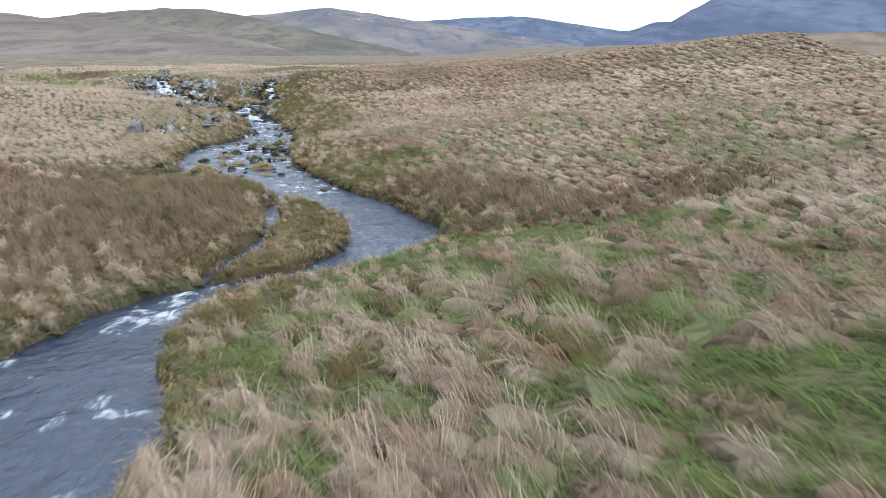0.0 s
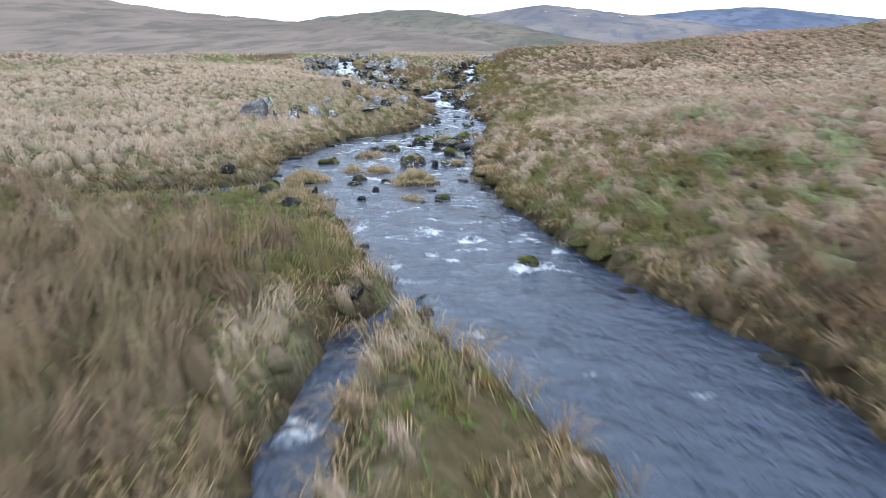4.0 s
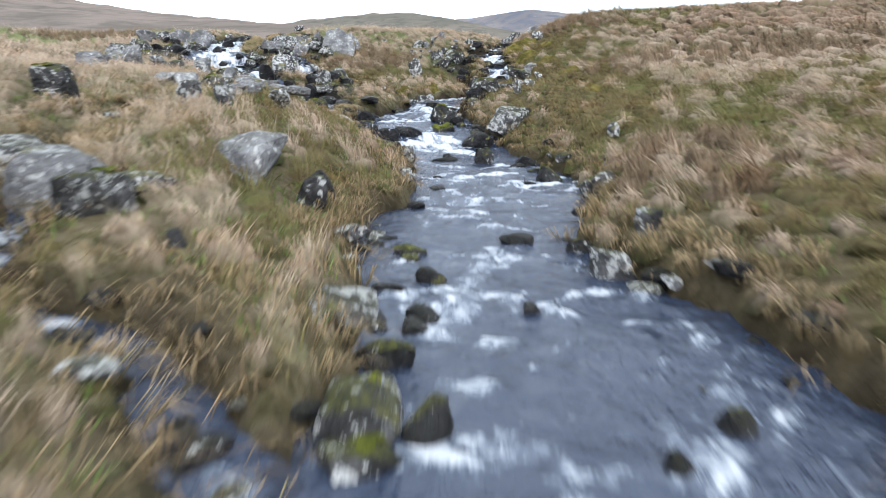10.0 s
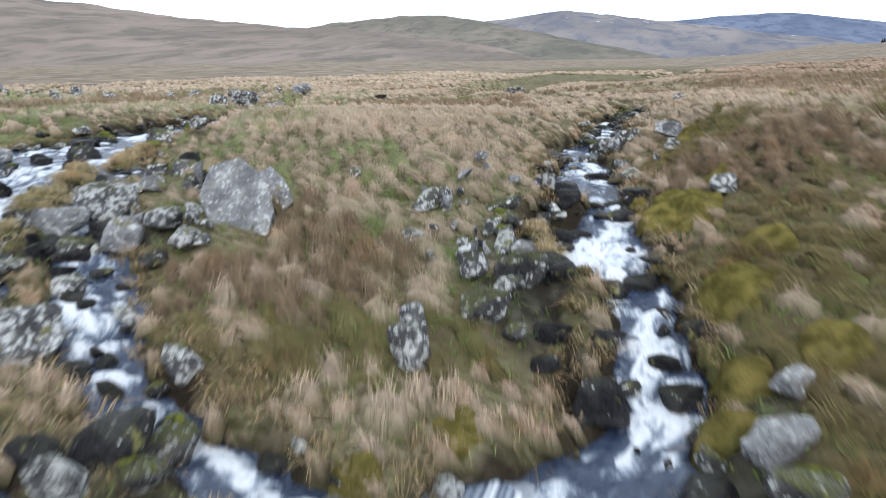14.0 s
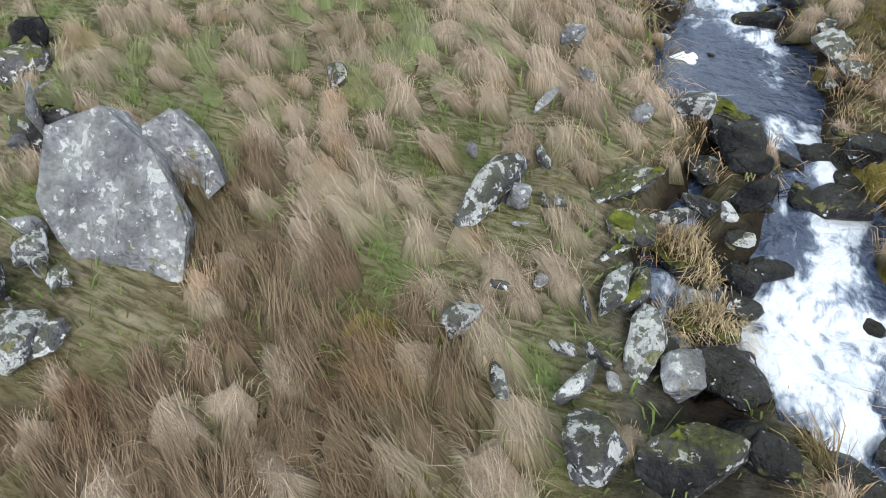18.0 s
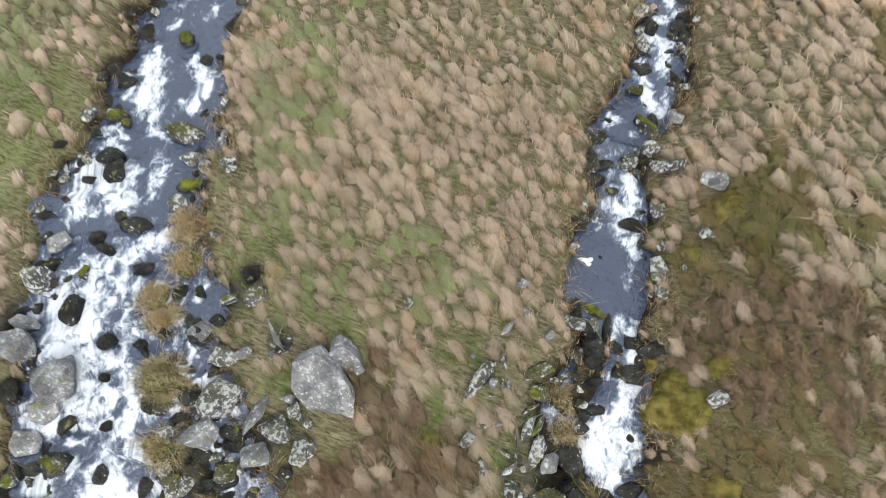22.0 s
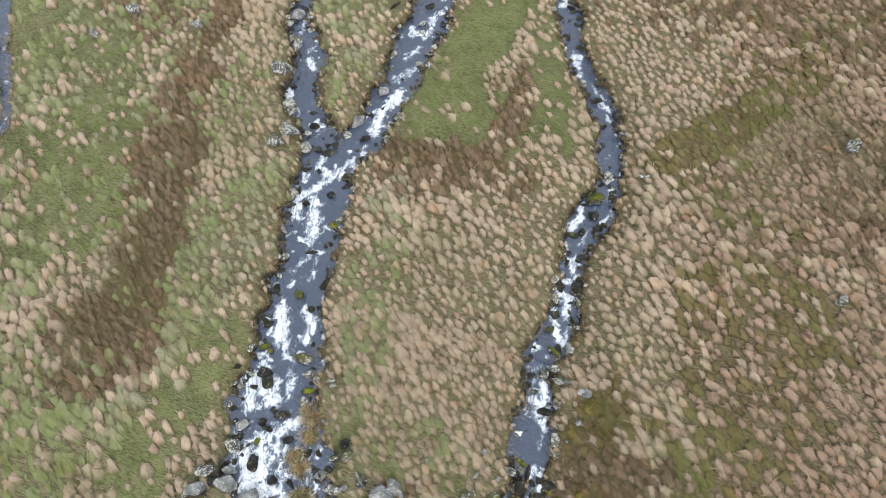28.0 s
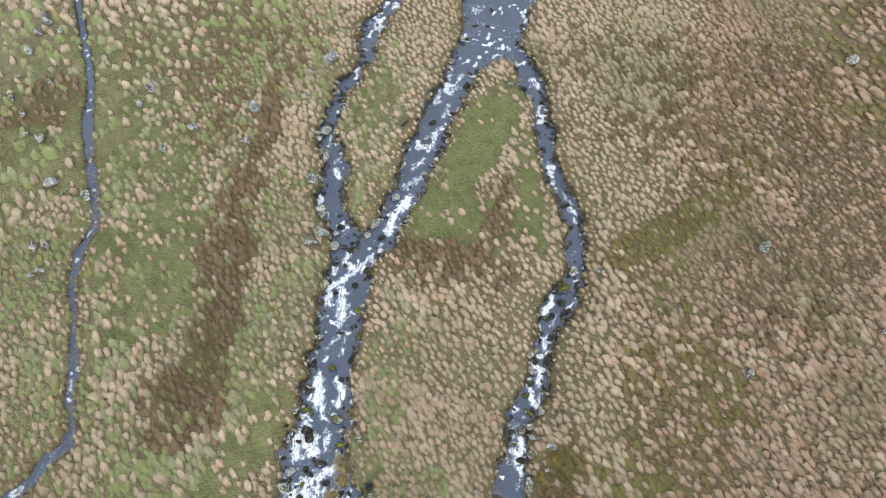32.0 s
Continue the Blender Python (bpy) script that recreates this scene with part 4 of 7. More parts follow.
JETS += [(-16.88, 78.69, -17.42, 79.07, 0.22, 0.8), (-16.98, 78.46, -16.76, 78.15, 0.18, 0.8), (-18.44, 80.1, -18.4, 79.31, 0.19, 0.7), (-19.29, 81.67, -18.67, 80.43, 0.22, 0.8), (-20.15, 85.12, -20.71, 84.7, 0.24, 0.8), (-20.88, 86.04, -20.87, 85.33, 0.21, 0.7), (-21.93, 88.1, -21.43, 87.52, 0.29, 0.8), (-16.95, 73.36, -17.01, 73.01, 0.17, 0.9), (-17.92, 79.88, -17.32, 79.3, 0.16, 0.7)]
JETS += [(-6.1, 21.92, -5.8, 21.95, 0.08, 0.6), (-5.68, 22.09, -5.49, 22.16, 0.08, 0.6), (-5.2, 21.26, -4.81, 20.95, 0.1, 0.8), (-4.95, 21.52, -4.57, 21.72, 0.07, 0.7), (-4.34, 22.61, -3.99, 22.28, 0.11, 0.7), (-6.25, 21.76, -6.31, 21.55, 0.06, 0.5), (-5.32, 24.47, -5.92, 24.44, 0.04, 0.5), (-4.81, 23.39, -4.6, 23.2, 0.05, 0.5), (-6.19, 22.88, -5.96, 22.83, 0.04, 0.5), (-6.59, 23.04, -6.73, 22.66, 0.04, 0.5), (-5.5, 22.62, -5.14, 22.64, 0.05, 0.5)]
JETS += [(-23.75, 56.95, -23.1, 56.1, 0.42, 1), (-23.2, 56.2, -22.3, 55.4, 0.3, 0.8), (-21.15, 54.8, -20.5, 54.35, 0.36, 1), (-20.5, 54.4, -19.4, 53.6, 0.25, 0.8), (-22.9, 56.6, -22.5, 56.0, 0.2, 0.9)]
step = 0.09
for name, (x0, x1, y0, y1) in {"stream": (-35.5, 1.2, -11.0, 100), "brook": (-56, -36, 50, 88)}.items():
    wx, wy = np.arange(x0, x1 + step / 2, step), np.arange(y0, y1 + step / 2, step)
    WX, WY = np.meshgrid(wx, wy)
    _, edge, sd, level, along, across, steep = ground_at(WX, WY, True)
    fall = ramp(steep, 0.07, 0.2)
    tread = 0.09 + 0.13 * fall
    jag = 0.9 * grain2(WX, WY, 0.75, 21) + 0.4 * grain2(WX, WY, 0.28, 22)
    lv = level / tread + jag
    part_of = lv - np.floor(lv)
    stair = tread * (np.floor(lv) + ramp(part_of, 0.35, 1.0) - jag)
    wz = level + (stair - level) * (0.3 + 0.45 * fall)
    wz += 0.010 * grain2(WX, WY, 0.2, 23) + 0.02 * grain2(WX, WY, 0.5, 24)
    foam = (0.15 * ramp(steep, 0.006, 0.03) + 0.05) * (0.55 + 0.6 * grain2(WX, WY, 0.8, 29)) * ramp(part_of, 0.1, 0.8) + fall * (0.16 + 0.32 * ramp(part_of, 0.3, 0.7) + 0.12 * grain2(WX, WY, 0.6, 26))
    for rx, ry, rr, k in RAPIDS:
        near = np.hypot(WX - rx, WY - ry) / rr
        if near.min() < 1.6:
            foam = np.maximum(foam, k * (1.12 + 0.28 * fall) * (1 - ramp(near + 0.35 * grain2(WX, WY, 0.4, 25), 0.3, 1.25)) * (0.62 + 0.38 * ramp(part_of, 0.1, 0.8)))
    # Flecks of broken water; on gentle reaches also ripple glints painted as foam.
    fleck = ramp(grain2(WX, WY, 0.3, 31) + 0.6 * grain2(WX, WY, 1.1, 32) + 0.14 * ramp(WY, 62, 68), 0.5, 0.95) * ramp(steep, 0.002, 0.016)
    foam = np.maximum(foam, (0.46 + 0.12 * ramp(WY, 62, 68)) * fleck) * (1 - cover(CALM, WX, WY))
    foam = 0.56 * np.tanh(foam / 0.5)
    frayed = 0.35 * grain2(WX, WY, 0.45, 33) + 0.3 * grain2(WX, WY, 0.2, 34) + 0.35 * grain2(WX, WY, 0.1, 35)
    for ax, ay, bx, by, half, k in JETS:
        dx, dy = bx - ax, by - ay
        f = np.clip(((WX - ax) * dx + (WY - ay) * dy) / (dx * dx + dy * dy + 1e-6), 0, 1)
        far = np.hypot(WX - ax - f * dx, WY - ay - f * dy) / half
        if far.min() < 2:
            foam = np.maximum(foam, np.where(far < 2.6, 0.56 * k * (1 - ramp(far + 0.8 * frayed, 0.05, 1.7)), 0))
    foam *= ramp(-edge, -0.12, 0.10)
    wz += 0.05 * np.minimum(foam, 0.5) * (0.6 + grain2(WX, WY, 0.13, 27) + grain2(WX, WY, 0.3, 28))
    flow = np.stack([along, across, np.zeros_like(along)], -1)
    ob = grid_object(name, wx, wy, wz, WATER, [("foam", "FLOAT", foam), ("flow", "FLOAT_VECTOR", flow)], keep=(edge < 0.12))
    tagged(ob, "slate-grey moorland stream with white rapids over stones" if name != "brook" else "narrow dark brook winding through tussocky grass", "stream", kind="structure")



# ---- far hills ----
def hill(name, label, mat, az0, az1, r0, r1, profile, rough, seed):
    """A slope that climbs from r0 to its crest at r1, seen from the valley; profile: bearing, angle of the crest above level."""
    n, k = 160, 26
    az = np.linspace(az0, az1, n)
    crest = np.interp(az, [p[0] for p in profile], [p[1] for p in profile]) + rough * (grain2(az, az * 0, 2.2, seed) * 0.5 + grain2(az, az * 0, 0.7, seed + 1) * 0.25)
    t = np.linspace(0, 1.35, k)[:, None]
    R = r0 + (r1 - r0) * t
    A = np.radians(az)[None, :] + 0 * t
    x, y = -10 + R * np.sin(A), 28 + R * np.cos(A)
    top = 4 + r1 * np.tan(np.radians(crest))[None, :]
    base = valley(x, y) - 3
    rise = np.where(t < 1, np.sin(np.minimum(t, 1) * np.pi / 2) ** 1.5, 1 - 0.5 * (t - 1))
    z = base * (1 - rise) + top * rise
    z += rough * r1 * 0.006 * np.minimum(t * 3, 1) * (1 - np.clip(1 - np.abs(t - 1) * 5, 0, 1) * 0.8) * (grain2(x, y, r1 * 0.07, seed + 2) + 0.5 * grain2(x, y, r1 * 0.025, seed + 3))
    i = np.arange(n * k).reshape(k, n)
    quads = np.stack([i[:-1, :-1], i[:-1, 1:], i[1:, 1:], i[1:, :-1]], -1).reshape(-1, 4)
    ob = mesh_object(name, np.stack([x, y, z], -1).reshape(-1, 3), quads, mat)
    return tagged(ob, label, "hill", kind="structure")


# Haze and the blue of distance are painted into these slope colours.
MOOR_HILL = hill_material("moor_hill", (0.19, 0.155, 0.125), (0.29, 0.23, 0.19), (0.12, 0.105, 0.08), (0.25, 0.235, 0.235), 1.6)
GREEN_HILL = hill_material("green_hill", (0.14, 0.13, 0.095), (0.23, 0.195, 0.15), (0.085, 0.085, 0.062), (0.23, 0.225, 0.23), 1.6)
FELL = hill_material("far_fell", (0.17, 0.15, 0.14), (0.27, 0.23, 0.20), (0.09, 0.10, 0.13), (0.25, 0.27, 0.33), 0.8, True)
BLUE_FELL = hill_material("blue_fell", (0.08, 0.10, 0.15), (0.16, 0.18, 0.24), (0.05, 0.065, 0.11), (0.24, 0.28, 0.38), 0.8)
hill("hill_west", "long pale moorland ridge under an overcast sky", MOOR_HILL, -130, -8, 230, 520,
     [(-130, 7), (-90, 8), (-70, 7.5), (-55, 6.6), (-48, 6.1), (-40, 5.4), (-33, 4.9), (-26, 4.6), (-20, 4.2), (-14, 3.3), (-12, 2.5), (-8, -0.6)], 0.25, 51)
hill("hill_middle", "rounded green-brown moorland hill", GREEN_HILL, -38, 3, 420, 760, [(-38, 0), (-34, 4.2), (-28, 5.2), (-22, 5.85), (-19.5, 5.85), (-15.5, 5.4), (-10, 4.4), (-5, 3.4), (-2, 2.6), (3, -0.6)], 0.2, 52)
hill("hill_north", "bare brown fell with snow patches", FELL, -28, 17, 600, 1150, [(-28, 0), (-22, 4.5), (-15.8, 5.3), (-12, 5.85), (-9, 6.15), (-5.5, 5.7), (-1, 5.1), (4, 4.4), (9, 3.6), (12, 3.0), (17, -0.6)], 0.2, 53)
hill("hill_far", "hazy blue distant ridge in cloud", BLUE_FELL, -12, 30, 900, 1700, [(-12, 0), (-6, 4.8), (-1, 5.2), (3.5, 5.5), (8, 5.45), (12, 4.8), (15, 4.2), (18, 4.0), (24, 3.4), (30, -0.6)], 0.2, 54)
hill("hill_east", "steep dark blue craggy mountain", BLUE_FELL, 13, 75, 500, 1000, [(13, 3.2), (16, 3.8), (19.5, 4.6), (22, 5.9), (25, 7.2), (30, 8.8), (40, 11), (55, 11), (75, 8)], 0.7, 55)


# ---- grass, rushes and bank fringes ----
def tufts(name, x, y, z, height, radius, blades, width, lean, wild, mat, seed, dome=0.0, fine=False):
    """One mesh of tufts: a low shaggy heart (dome: its share of the height) under blades; wild: the share that stands up and closes into a peak, the others arch out and hang over."""
    rng = np.random.default_rng(seed)
    n = len(x)
    tone_of = np.clip(rng.normal(0.5, 0.22, n), 0, 1)
    sway = rng.normal(0, 0.3, (n, 2)) + np.array(lean)
    t = np.repeat(np.arange(n), blades)
    m = len(t)
    a = rng.uniform(0, 2 * np.pi, m)
    r = np.sqrt(rng.uniform(0.02, 1, m))
    R = radius[t]
    h = height[t] * rng.uniform(0.75, 1.1, m)
    up = rng.uniform(size=m) < wild
    ca, sa = np.cos(a) * r, np.sin(a) * r
    sx, sy = sway[t, 0], sway[t, 1]
    stray = rng.normal(0, 0.28, (m, 2))

    def lay(out_up, out_over, drift_up, drift_over, rise):
        o, d = np.where(up, out_up, out_over), np.where(up, drift_up, drift_over)
        return np.stack([x[t] + R * (ca * o + (sx + stray[:, 0]) * d), y[t] + R * (sa * o + (sy + stray[:, 1]) * d), z[t] + rise], -1)

    root = lay(0.75, 0.45, 0.0, 0.0, -0.03 + 0 * h)
    crown = lay(0.55, 0.85, 0.35, 0.45, h * np.where(up, 0.55, 0.62))
    end = lay(0.35, 1.25, 1.15, 1.25, h * np.where(up, rng.uniform(0.8, 1.25, m), rng.uniform(0.08, 0.5, m)))
    b = a + np.pi / 2 + rng.uniform(-0.8, 0.8, m)
    w = np.stack([np.cos(b), np.sin(b), 0 * b], -1) * (width * rng.uniform(0.7, 1.3, m))[:, None]
    co = np.stack([root - w * 0.5, root + w * 0.5, crown - w * 0.45, crown + w * 0.45, end], 1).reshape(-1, 3)
    i = np.arange(m)[:, None, None] * 5
    quads, tris = (i + np.array([[[0, 1, 3, 2]]])).reshape(-1, 4), (i + np.array([[[2, 3, 4]]])).reshape(-1, 3)
    tone = np.repeat(np.clip(tone_of[t] + rng.normal(0, 0.14, m), 0, 1), 5)
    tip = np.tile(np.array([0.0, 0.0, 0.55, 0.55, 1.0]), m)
    comb = np.repeat(rng.uniform(0, 50, (m, 3)), 5, 0)
    if dome > 0:
        s = 9 if fine else 6
        turn = rng.uniform(0, 1, n)[:, None] + (np.arange(s) * 2 * np.pi / s)[None] + rng.uniform(-0.2, 0.2, (n, s))
        long, wide, wx, wy = np.cos(turn) * 1.3, np.sin(turn) * 0.8, -0.82, 0.57
        rings = []
        for share, lift, drift, rag in ((1.05, 0.0, 0.0, 0.4), (0.58, 0.62, 0.45, 0.4)):
            wob = share * rng.uniform(1 - rag, 1 + rag, (n, s)) * radius[:, None]
            rings.append(np.stack([x[:, None] + (wx * long - wy * wide) * wob + drift * sway[:, :1] * radius[:, None], y[:, None] + (wy * long + wx * wide) * wob + drift * sway[:, 1:] * radius[:, None],
                                   z[:, None] + (height * dome)[:, None] * (lift + rng.uniform(-0.12, 0.12, (n, s)))], -1))
        rings[0][:, :, 2] = np.maximum(ground_at(rings[0][:, :, 0], rings[0][:, :, 1]) - 0.02, z[:, None] - 0.13)
        top = np.stack([x + 1.1 * sway[:, 0] * radius, y + 1.1 * sway[:, 1] * radius, z + height * dome * 1.1], -1)[:, None]
        j = np.arange(s)
        g = np.arange(n)[:, None, None] * (2 * s + 1) + len(co)
        quads = np.concatenate([quads, (g + np.stack([j, (j + 1) % s, s + (j + 1) % s, s + j], -1)[None]).reshape(-1, 4)])
        tris = np.concatenate([tris, (g + np.stack([s + j, s + (j + 1) % s, 2 * s + 0 * j], -1)[None]).reshape(-1, 3)])
        co = np.concatenate([co, np.concatenate([*rings, top], 1).reshape(-1, 3)])
        tone = np.concatenate([tone, np.repeat(tone_of, 2 * s + 1)])
        # The heart darkens to its foot through tip, painted shade like the blades.
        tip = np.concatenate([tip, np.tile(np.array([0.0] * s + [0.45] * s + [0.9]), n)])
        away = rng.uniform(0, 80, (n, 3))[:, None]
        hair = np.concatenate([np.stack([np.cos(turn) * 2.8, np.sin(turn) * 2.8, q + 0 * turn], -1) for q in (0.0, 0.1)] + [np.full((n, 1, 3), 0.3)], 1)
        comb = np.concatenate([comb, (away + hair).reshape(-1, 3)])
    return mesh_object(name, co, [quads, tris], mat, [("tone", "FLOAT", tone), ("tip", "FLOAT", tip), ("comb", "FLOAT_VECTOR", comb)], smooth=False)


def scatter(x0, x1, y0, y1, gap, seed):
    rng = np.random.default_rng(seed)
    X, Y = np.meshgrid(np.arange(x0, x1, gap), np.arange(y0, y1, gap * 0.87))
    X = X + (np.arange(X.shape[0])[:, None] % 2) * gap / 2
    X, Y = X + rng.uniform(-0.33, 0.33, X.shape) * gap, Y + rng.uniform(-0.33, 0.33, X.shape) * gap
    return X.ravel(), Y.ravel(), rng


def reach_of_walk(x, y):
    """0 close to the valley floor and the island, growing with the distance from them."""
    mid = np.interp(y, (-30, 0, 8, 16, 24, 36, 48, 56, 64, 96), (0, 0, 0, -3, -6, -10.3, -13, -17, -19, -21))
    low = np.maximum(np.abs(x - mid) - 5.5, 0)
    return low + np.maximum(y - 62, 0) * 0.4 + np.maximum(2 - y, 0)


WIND = (-0.5, 0.35)


def sow(x0, x1, y0, y1, gap, seed, near, far, blades, width, size, fine):
    x, y, rng = scatter(x0, x1, y0, y1, gap, seed)
    d = reach_of_walk(x, y)
    ok = (d >= near) & (d < far)
    x, y = x[ok], y[ok]
    z, edge, sd, level, *_ = ground_at(x, y, True)
    bare = np.maximum(cover(ROCKY, x, y), cover(HAGS, x, y))
    thin = rng.uniform(size=len(x)) < np.where((y < 52) & (d[ok] > 9) & (far < 30), 0.55, 1.0)
    ok = thin & clear_of_stones(x, y) & (edge > 0.10) & (bare < rng.uniform(0.25, 1.2, len(x)))
    x, y, z, edge = x[ok], y[ok], z[ok], edge[ok]
    rush, lawn, rust, heath, pale = cover(RUSH_BEDS, x, y, 0.38) * 0.92, cover(LAWNS, x, y), rust_at(x, y), cover(HEATHS, x, y), cover(PALES, x, y)
    pick = rng.uniform(size=len(x))
    kind = np.where(rush > pick, 2, np.where(lawn > pick * 0.9, 1, np.where(heath > pick, 4, np.where(pale > rng.uniform(size=len(x)), 5, np.where(rust > rng.uniform(0.15, 0.85, len(x)), 3, 0)))))
    h = rng.uniform(0.7, 1.3, len(x)) * size * (1 + 0.25 * grain2(x, y, 3.0, 14)) * (0.55 + 0.45 * ramp(edge, 0.15, 0.9)) * (1 - 0.55 * cover(SPIT, x, y)) * (1.1 - 0.1 * ramp(y, 13, 18)) * np.where((y < 52) & (reach_of_walk(x, y) > 9) & (far < 30), 1.22, 1.0)
    for k, (label, word, mat, hk, rk, bk, wild, dome) in enumerate((
            ("pale straw tussocks of dry moor grass", "moor_grass", STRAW, 0.26, 0.24, 1.0, 0.5, 0.6 if not fine else 0.5 if seed == 34 else 0.36), ("short fresh green turf grass", "turf_grass", FRESH, 0.10, 0.24, 1.2, 0.35, 0.0),
            ("brown rushes in a dense bed", "rushes", RUSH, 0.36, 0.24, 1.5, 0.6, 0.4), ("russet tussocks of dry moor grass", "russet_grass", RUSSET, 0.26, 0.24, 1.0, 0.45, 0.58 if not fine else 0.5 if seed == 34 else 0.36),
            ("olive brown mossy grass tussocks", "olive_grass", OLIVE, 0.24, 0.25, 1.1, 0.4, 0.42 if not fine else 0.34), ("pale greenish tussocks of moor grass", "pale_grass", PALE, 0.24, 0.24, 1.0, 0.45, 0.48 if not fine else 0.36))):
        s = kind == k
        if s.sum() < 5:
            continue
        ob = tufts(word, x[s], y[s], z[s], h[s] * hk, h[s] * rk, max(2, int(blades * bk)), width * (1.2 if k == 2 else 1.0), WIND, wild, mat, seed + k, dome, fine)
        tagged(ob, label, "grass" if k != 2 else "rushes", kind="stuff")


# ---- stones and hummocks ----
def part(name, me, parent, label=""):
    ob = new(name, me)
    ob.parent = parent
    return tagged(ob, label) if label else ob


def stone_mesh(name, w, d, h, seed, mat, corners=15, fine=2, square=0.6):
    """A broken block: the hull of a few corners, its faces roughened, its edges worn; base at z = 0."""
    rng = np.random.default_rng(seed)
    p = rng.normal(size=(corners, 3))
    p /= np.linalg.norm(p, axis=1)[:, None]
    p = np.sign(p) * np.abs(p) ** square
    spin = rng.uniform(0, 3.14)
    p = np.stack([p[:, 0] * math.cos(spin) - p[:, 1] * math.sin(spin), p[:, 0] * math.sin(spin) + p[:, 1] * math.cos(spin), p[:, 2]], -1)
    p[:, 0] += 0.35 * p[:, 2] * rng.uniform(-1, 1)
    p[:, 1] += 0.35 * p[:, 2] * rng.uniform(-1, 1)
    bm = bmesh.new()
    for q in p:
        bm.verts.new(q)
    bmesh.ops.convex_hull(bm, input=bm.verts)
    bmesh.ops.delete(bm, geom=[v for v in bm.verts if not v.link_faces], context="VERTS")
    bmesh.ops.bevel(bm, geom=bm.edges[:], offset=0.07, segments=1, affect="EDGES")
    for _ in range(fine):
        bmesh.ops.triangulate(bm, faces=bm.faces[:])
        bmesh.ops.subdivide_edges(bm, edges=[e for e in bm.edges if e.calc_length() > 0.3], cuts=1)
    bmesh.ops.triangulate(bm, faces=bm.faces[:])
    bmesh.ops.recalc_face_normals(bm, faces=bm.faces[:])
    me = bpy.data.meshes.new(name)
    bm.to_mesh(me)
    bm.free()
    n = len(me.vertices)
    co = np.zeros(n * 3, np.float32)
    me.vertices.foreach_get("co", co)
    p = co.reshape(-1, 3).astype(float)
    bed = rng.uniform(0.25, 0.4)
    p += 0.05 * np.stack([grain2(p[:, 1], p[:, 2], 0.5, seed % 31), grain2(p[:, 2], p[:, 0], 0.5, seed % 37), grain2(p[:, 0], p[:, 1], 0.5, seed % 41)], -1)
    p[:, :2] *= (1 + 0.05 * grain2(p[:, 2] + 0.3 * p[:, 0], 0 * p[:, 0], bed, seed % 29))[:, None]
    p += rng.normal(0, 0.012, (n, 3))
    p /= np.abs(p).max(0)
    p *= np.array([w / 2, d / 2, h * 0.62])
    p[:, 2] += h * 0.38
    me.vertices.foreach_set("co", p.astype(np.float32).ravel())
    me.update()
    me.polygons.foreach_set("use_smooth", np.ones(len(me.polygons), bool))
    me.set_sharp_from_angle(angle=radians(30))
    me.materials.append(mat)
    return me


def moss_mesh(rock_me, seed, share, mat):
    """A cushion that lies on the upper faces of a stone."""
    n = len(rock_me.vertices)
    co = np.zeros(n * 3, np.float32)
    no = np.zeros(n * 3, np.float32)
    rock_me.vertices.foreach_get("co", co)
    rock_me.vertices.foreach_get("normal", no)
    p, q = co.reshape(-1, 3).astype(float), no.reshape(-1, 3).astype(float)
    faces = np.array([tuple(f.vertices) for f in rock_me.polygons])
    size = np.ptp(p[:, 0])
    key = q[:, 2] + 0.9 * grain2(p[:, 0], p[:, 1] + seed, size * 0.2, 5) + 0.8 * p[:, 2] / max(np.ptp(p[:, 2]), 0.01) - 1.3 + share
    f = faces[(key[faces] > 0.25).all(1)]
    if len(f) < 4:
        f = faces[(q[faces][:, :, 2] > 0.5).all(1)]
    piece = np.arange(n)
    for _ in range(40):
        least = piece[f].min(1)
        for c in range(3):
            np.minimum.at(piece, f[:, c], least)
    names, sizes = np.unique(piece[f[:, 0]], return_counts=True)
    f = f[piece[f[:, 0]] == names[sizes.argmax()]]
    used = np.unique(f)
    back_to = np.zeros(n, int)
    back_to[used] = np.arange(len(used))
    lift = np.clip(key[used] - 0.2, 0.05, 0.6)[:, None] * min(0.07, size * 0.09)
    me = bpy.data.meshes.new("moss")
    me.from_pydata((p[used] + q[used] * lift + np.array([0, 0, 0.006])).tolist(), [], back_to[f].tolist())
    me.polygons.foreach_set("use_smooth", np.ones(len(me.polygons), bool))
    me.materials.append(mat)
    return me


def tuft_mesh(w, d, h, seed, mat):
    rng = np.random.default_rng(seed)
    k = 14 + int(60 * w * d)
    a, r = rng.uniform(0, 6.28, k), np.sqrt(rng.uniform(0, 1, k))
    x, y = np.cos(a) * r * w * 0.52, np.sin(a) * r * d * 0.52
    z = h * (1 - 0.9 * r ** 2) - 0.02
    ob = tufts("grass", x, y, z, (0.16 + 0.10 * min(w, 1)) * (1.15 - 0.65 * r), 0.12 + 0.1 * r, 36, 0.007, (0.0, 0.0), 0.15, mat, seed, 0.0, True)
    me = ob.data
    bpy.data.objects.remove(ob)
    return me


KINDS = {
    "wet": ("rock", "dark wet stone in the stream", WET_ROCK), "moss": ("mossy_rock", "dark stone with a green moss cap in the stream", MOSSY_ROCK),
    "lichen": ("lichen_rock", "grey boulder blotched with white lichen", LICHEN_ROCK), "grey": ("boulder", "weathered grey boulder in the grass", GREY_ROCK),
    "slab": ("rock_slab", "flat grey rock slab lying in the turf", GREY_ROCK), "tuft": ("hummock", "rusty grass hummock on a stone in the stream", MOSSY_ROCK),
    "edge": ("mossy_boulder", "dark boulder with pale lichen and moss at the bank", EDGE_ROCK)}
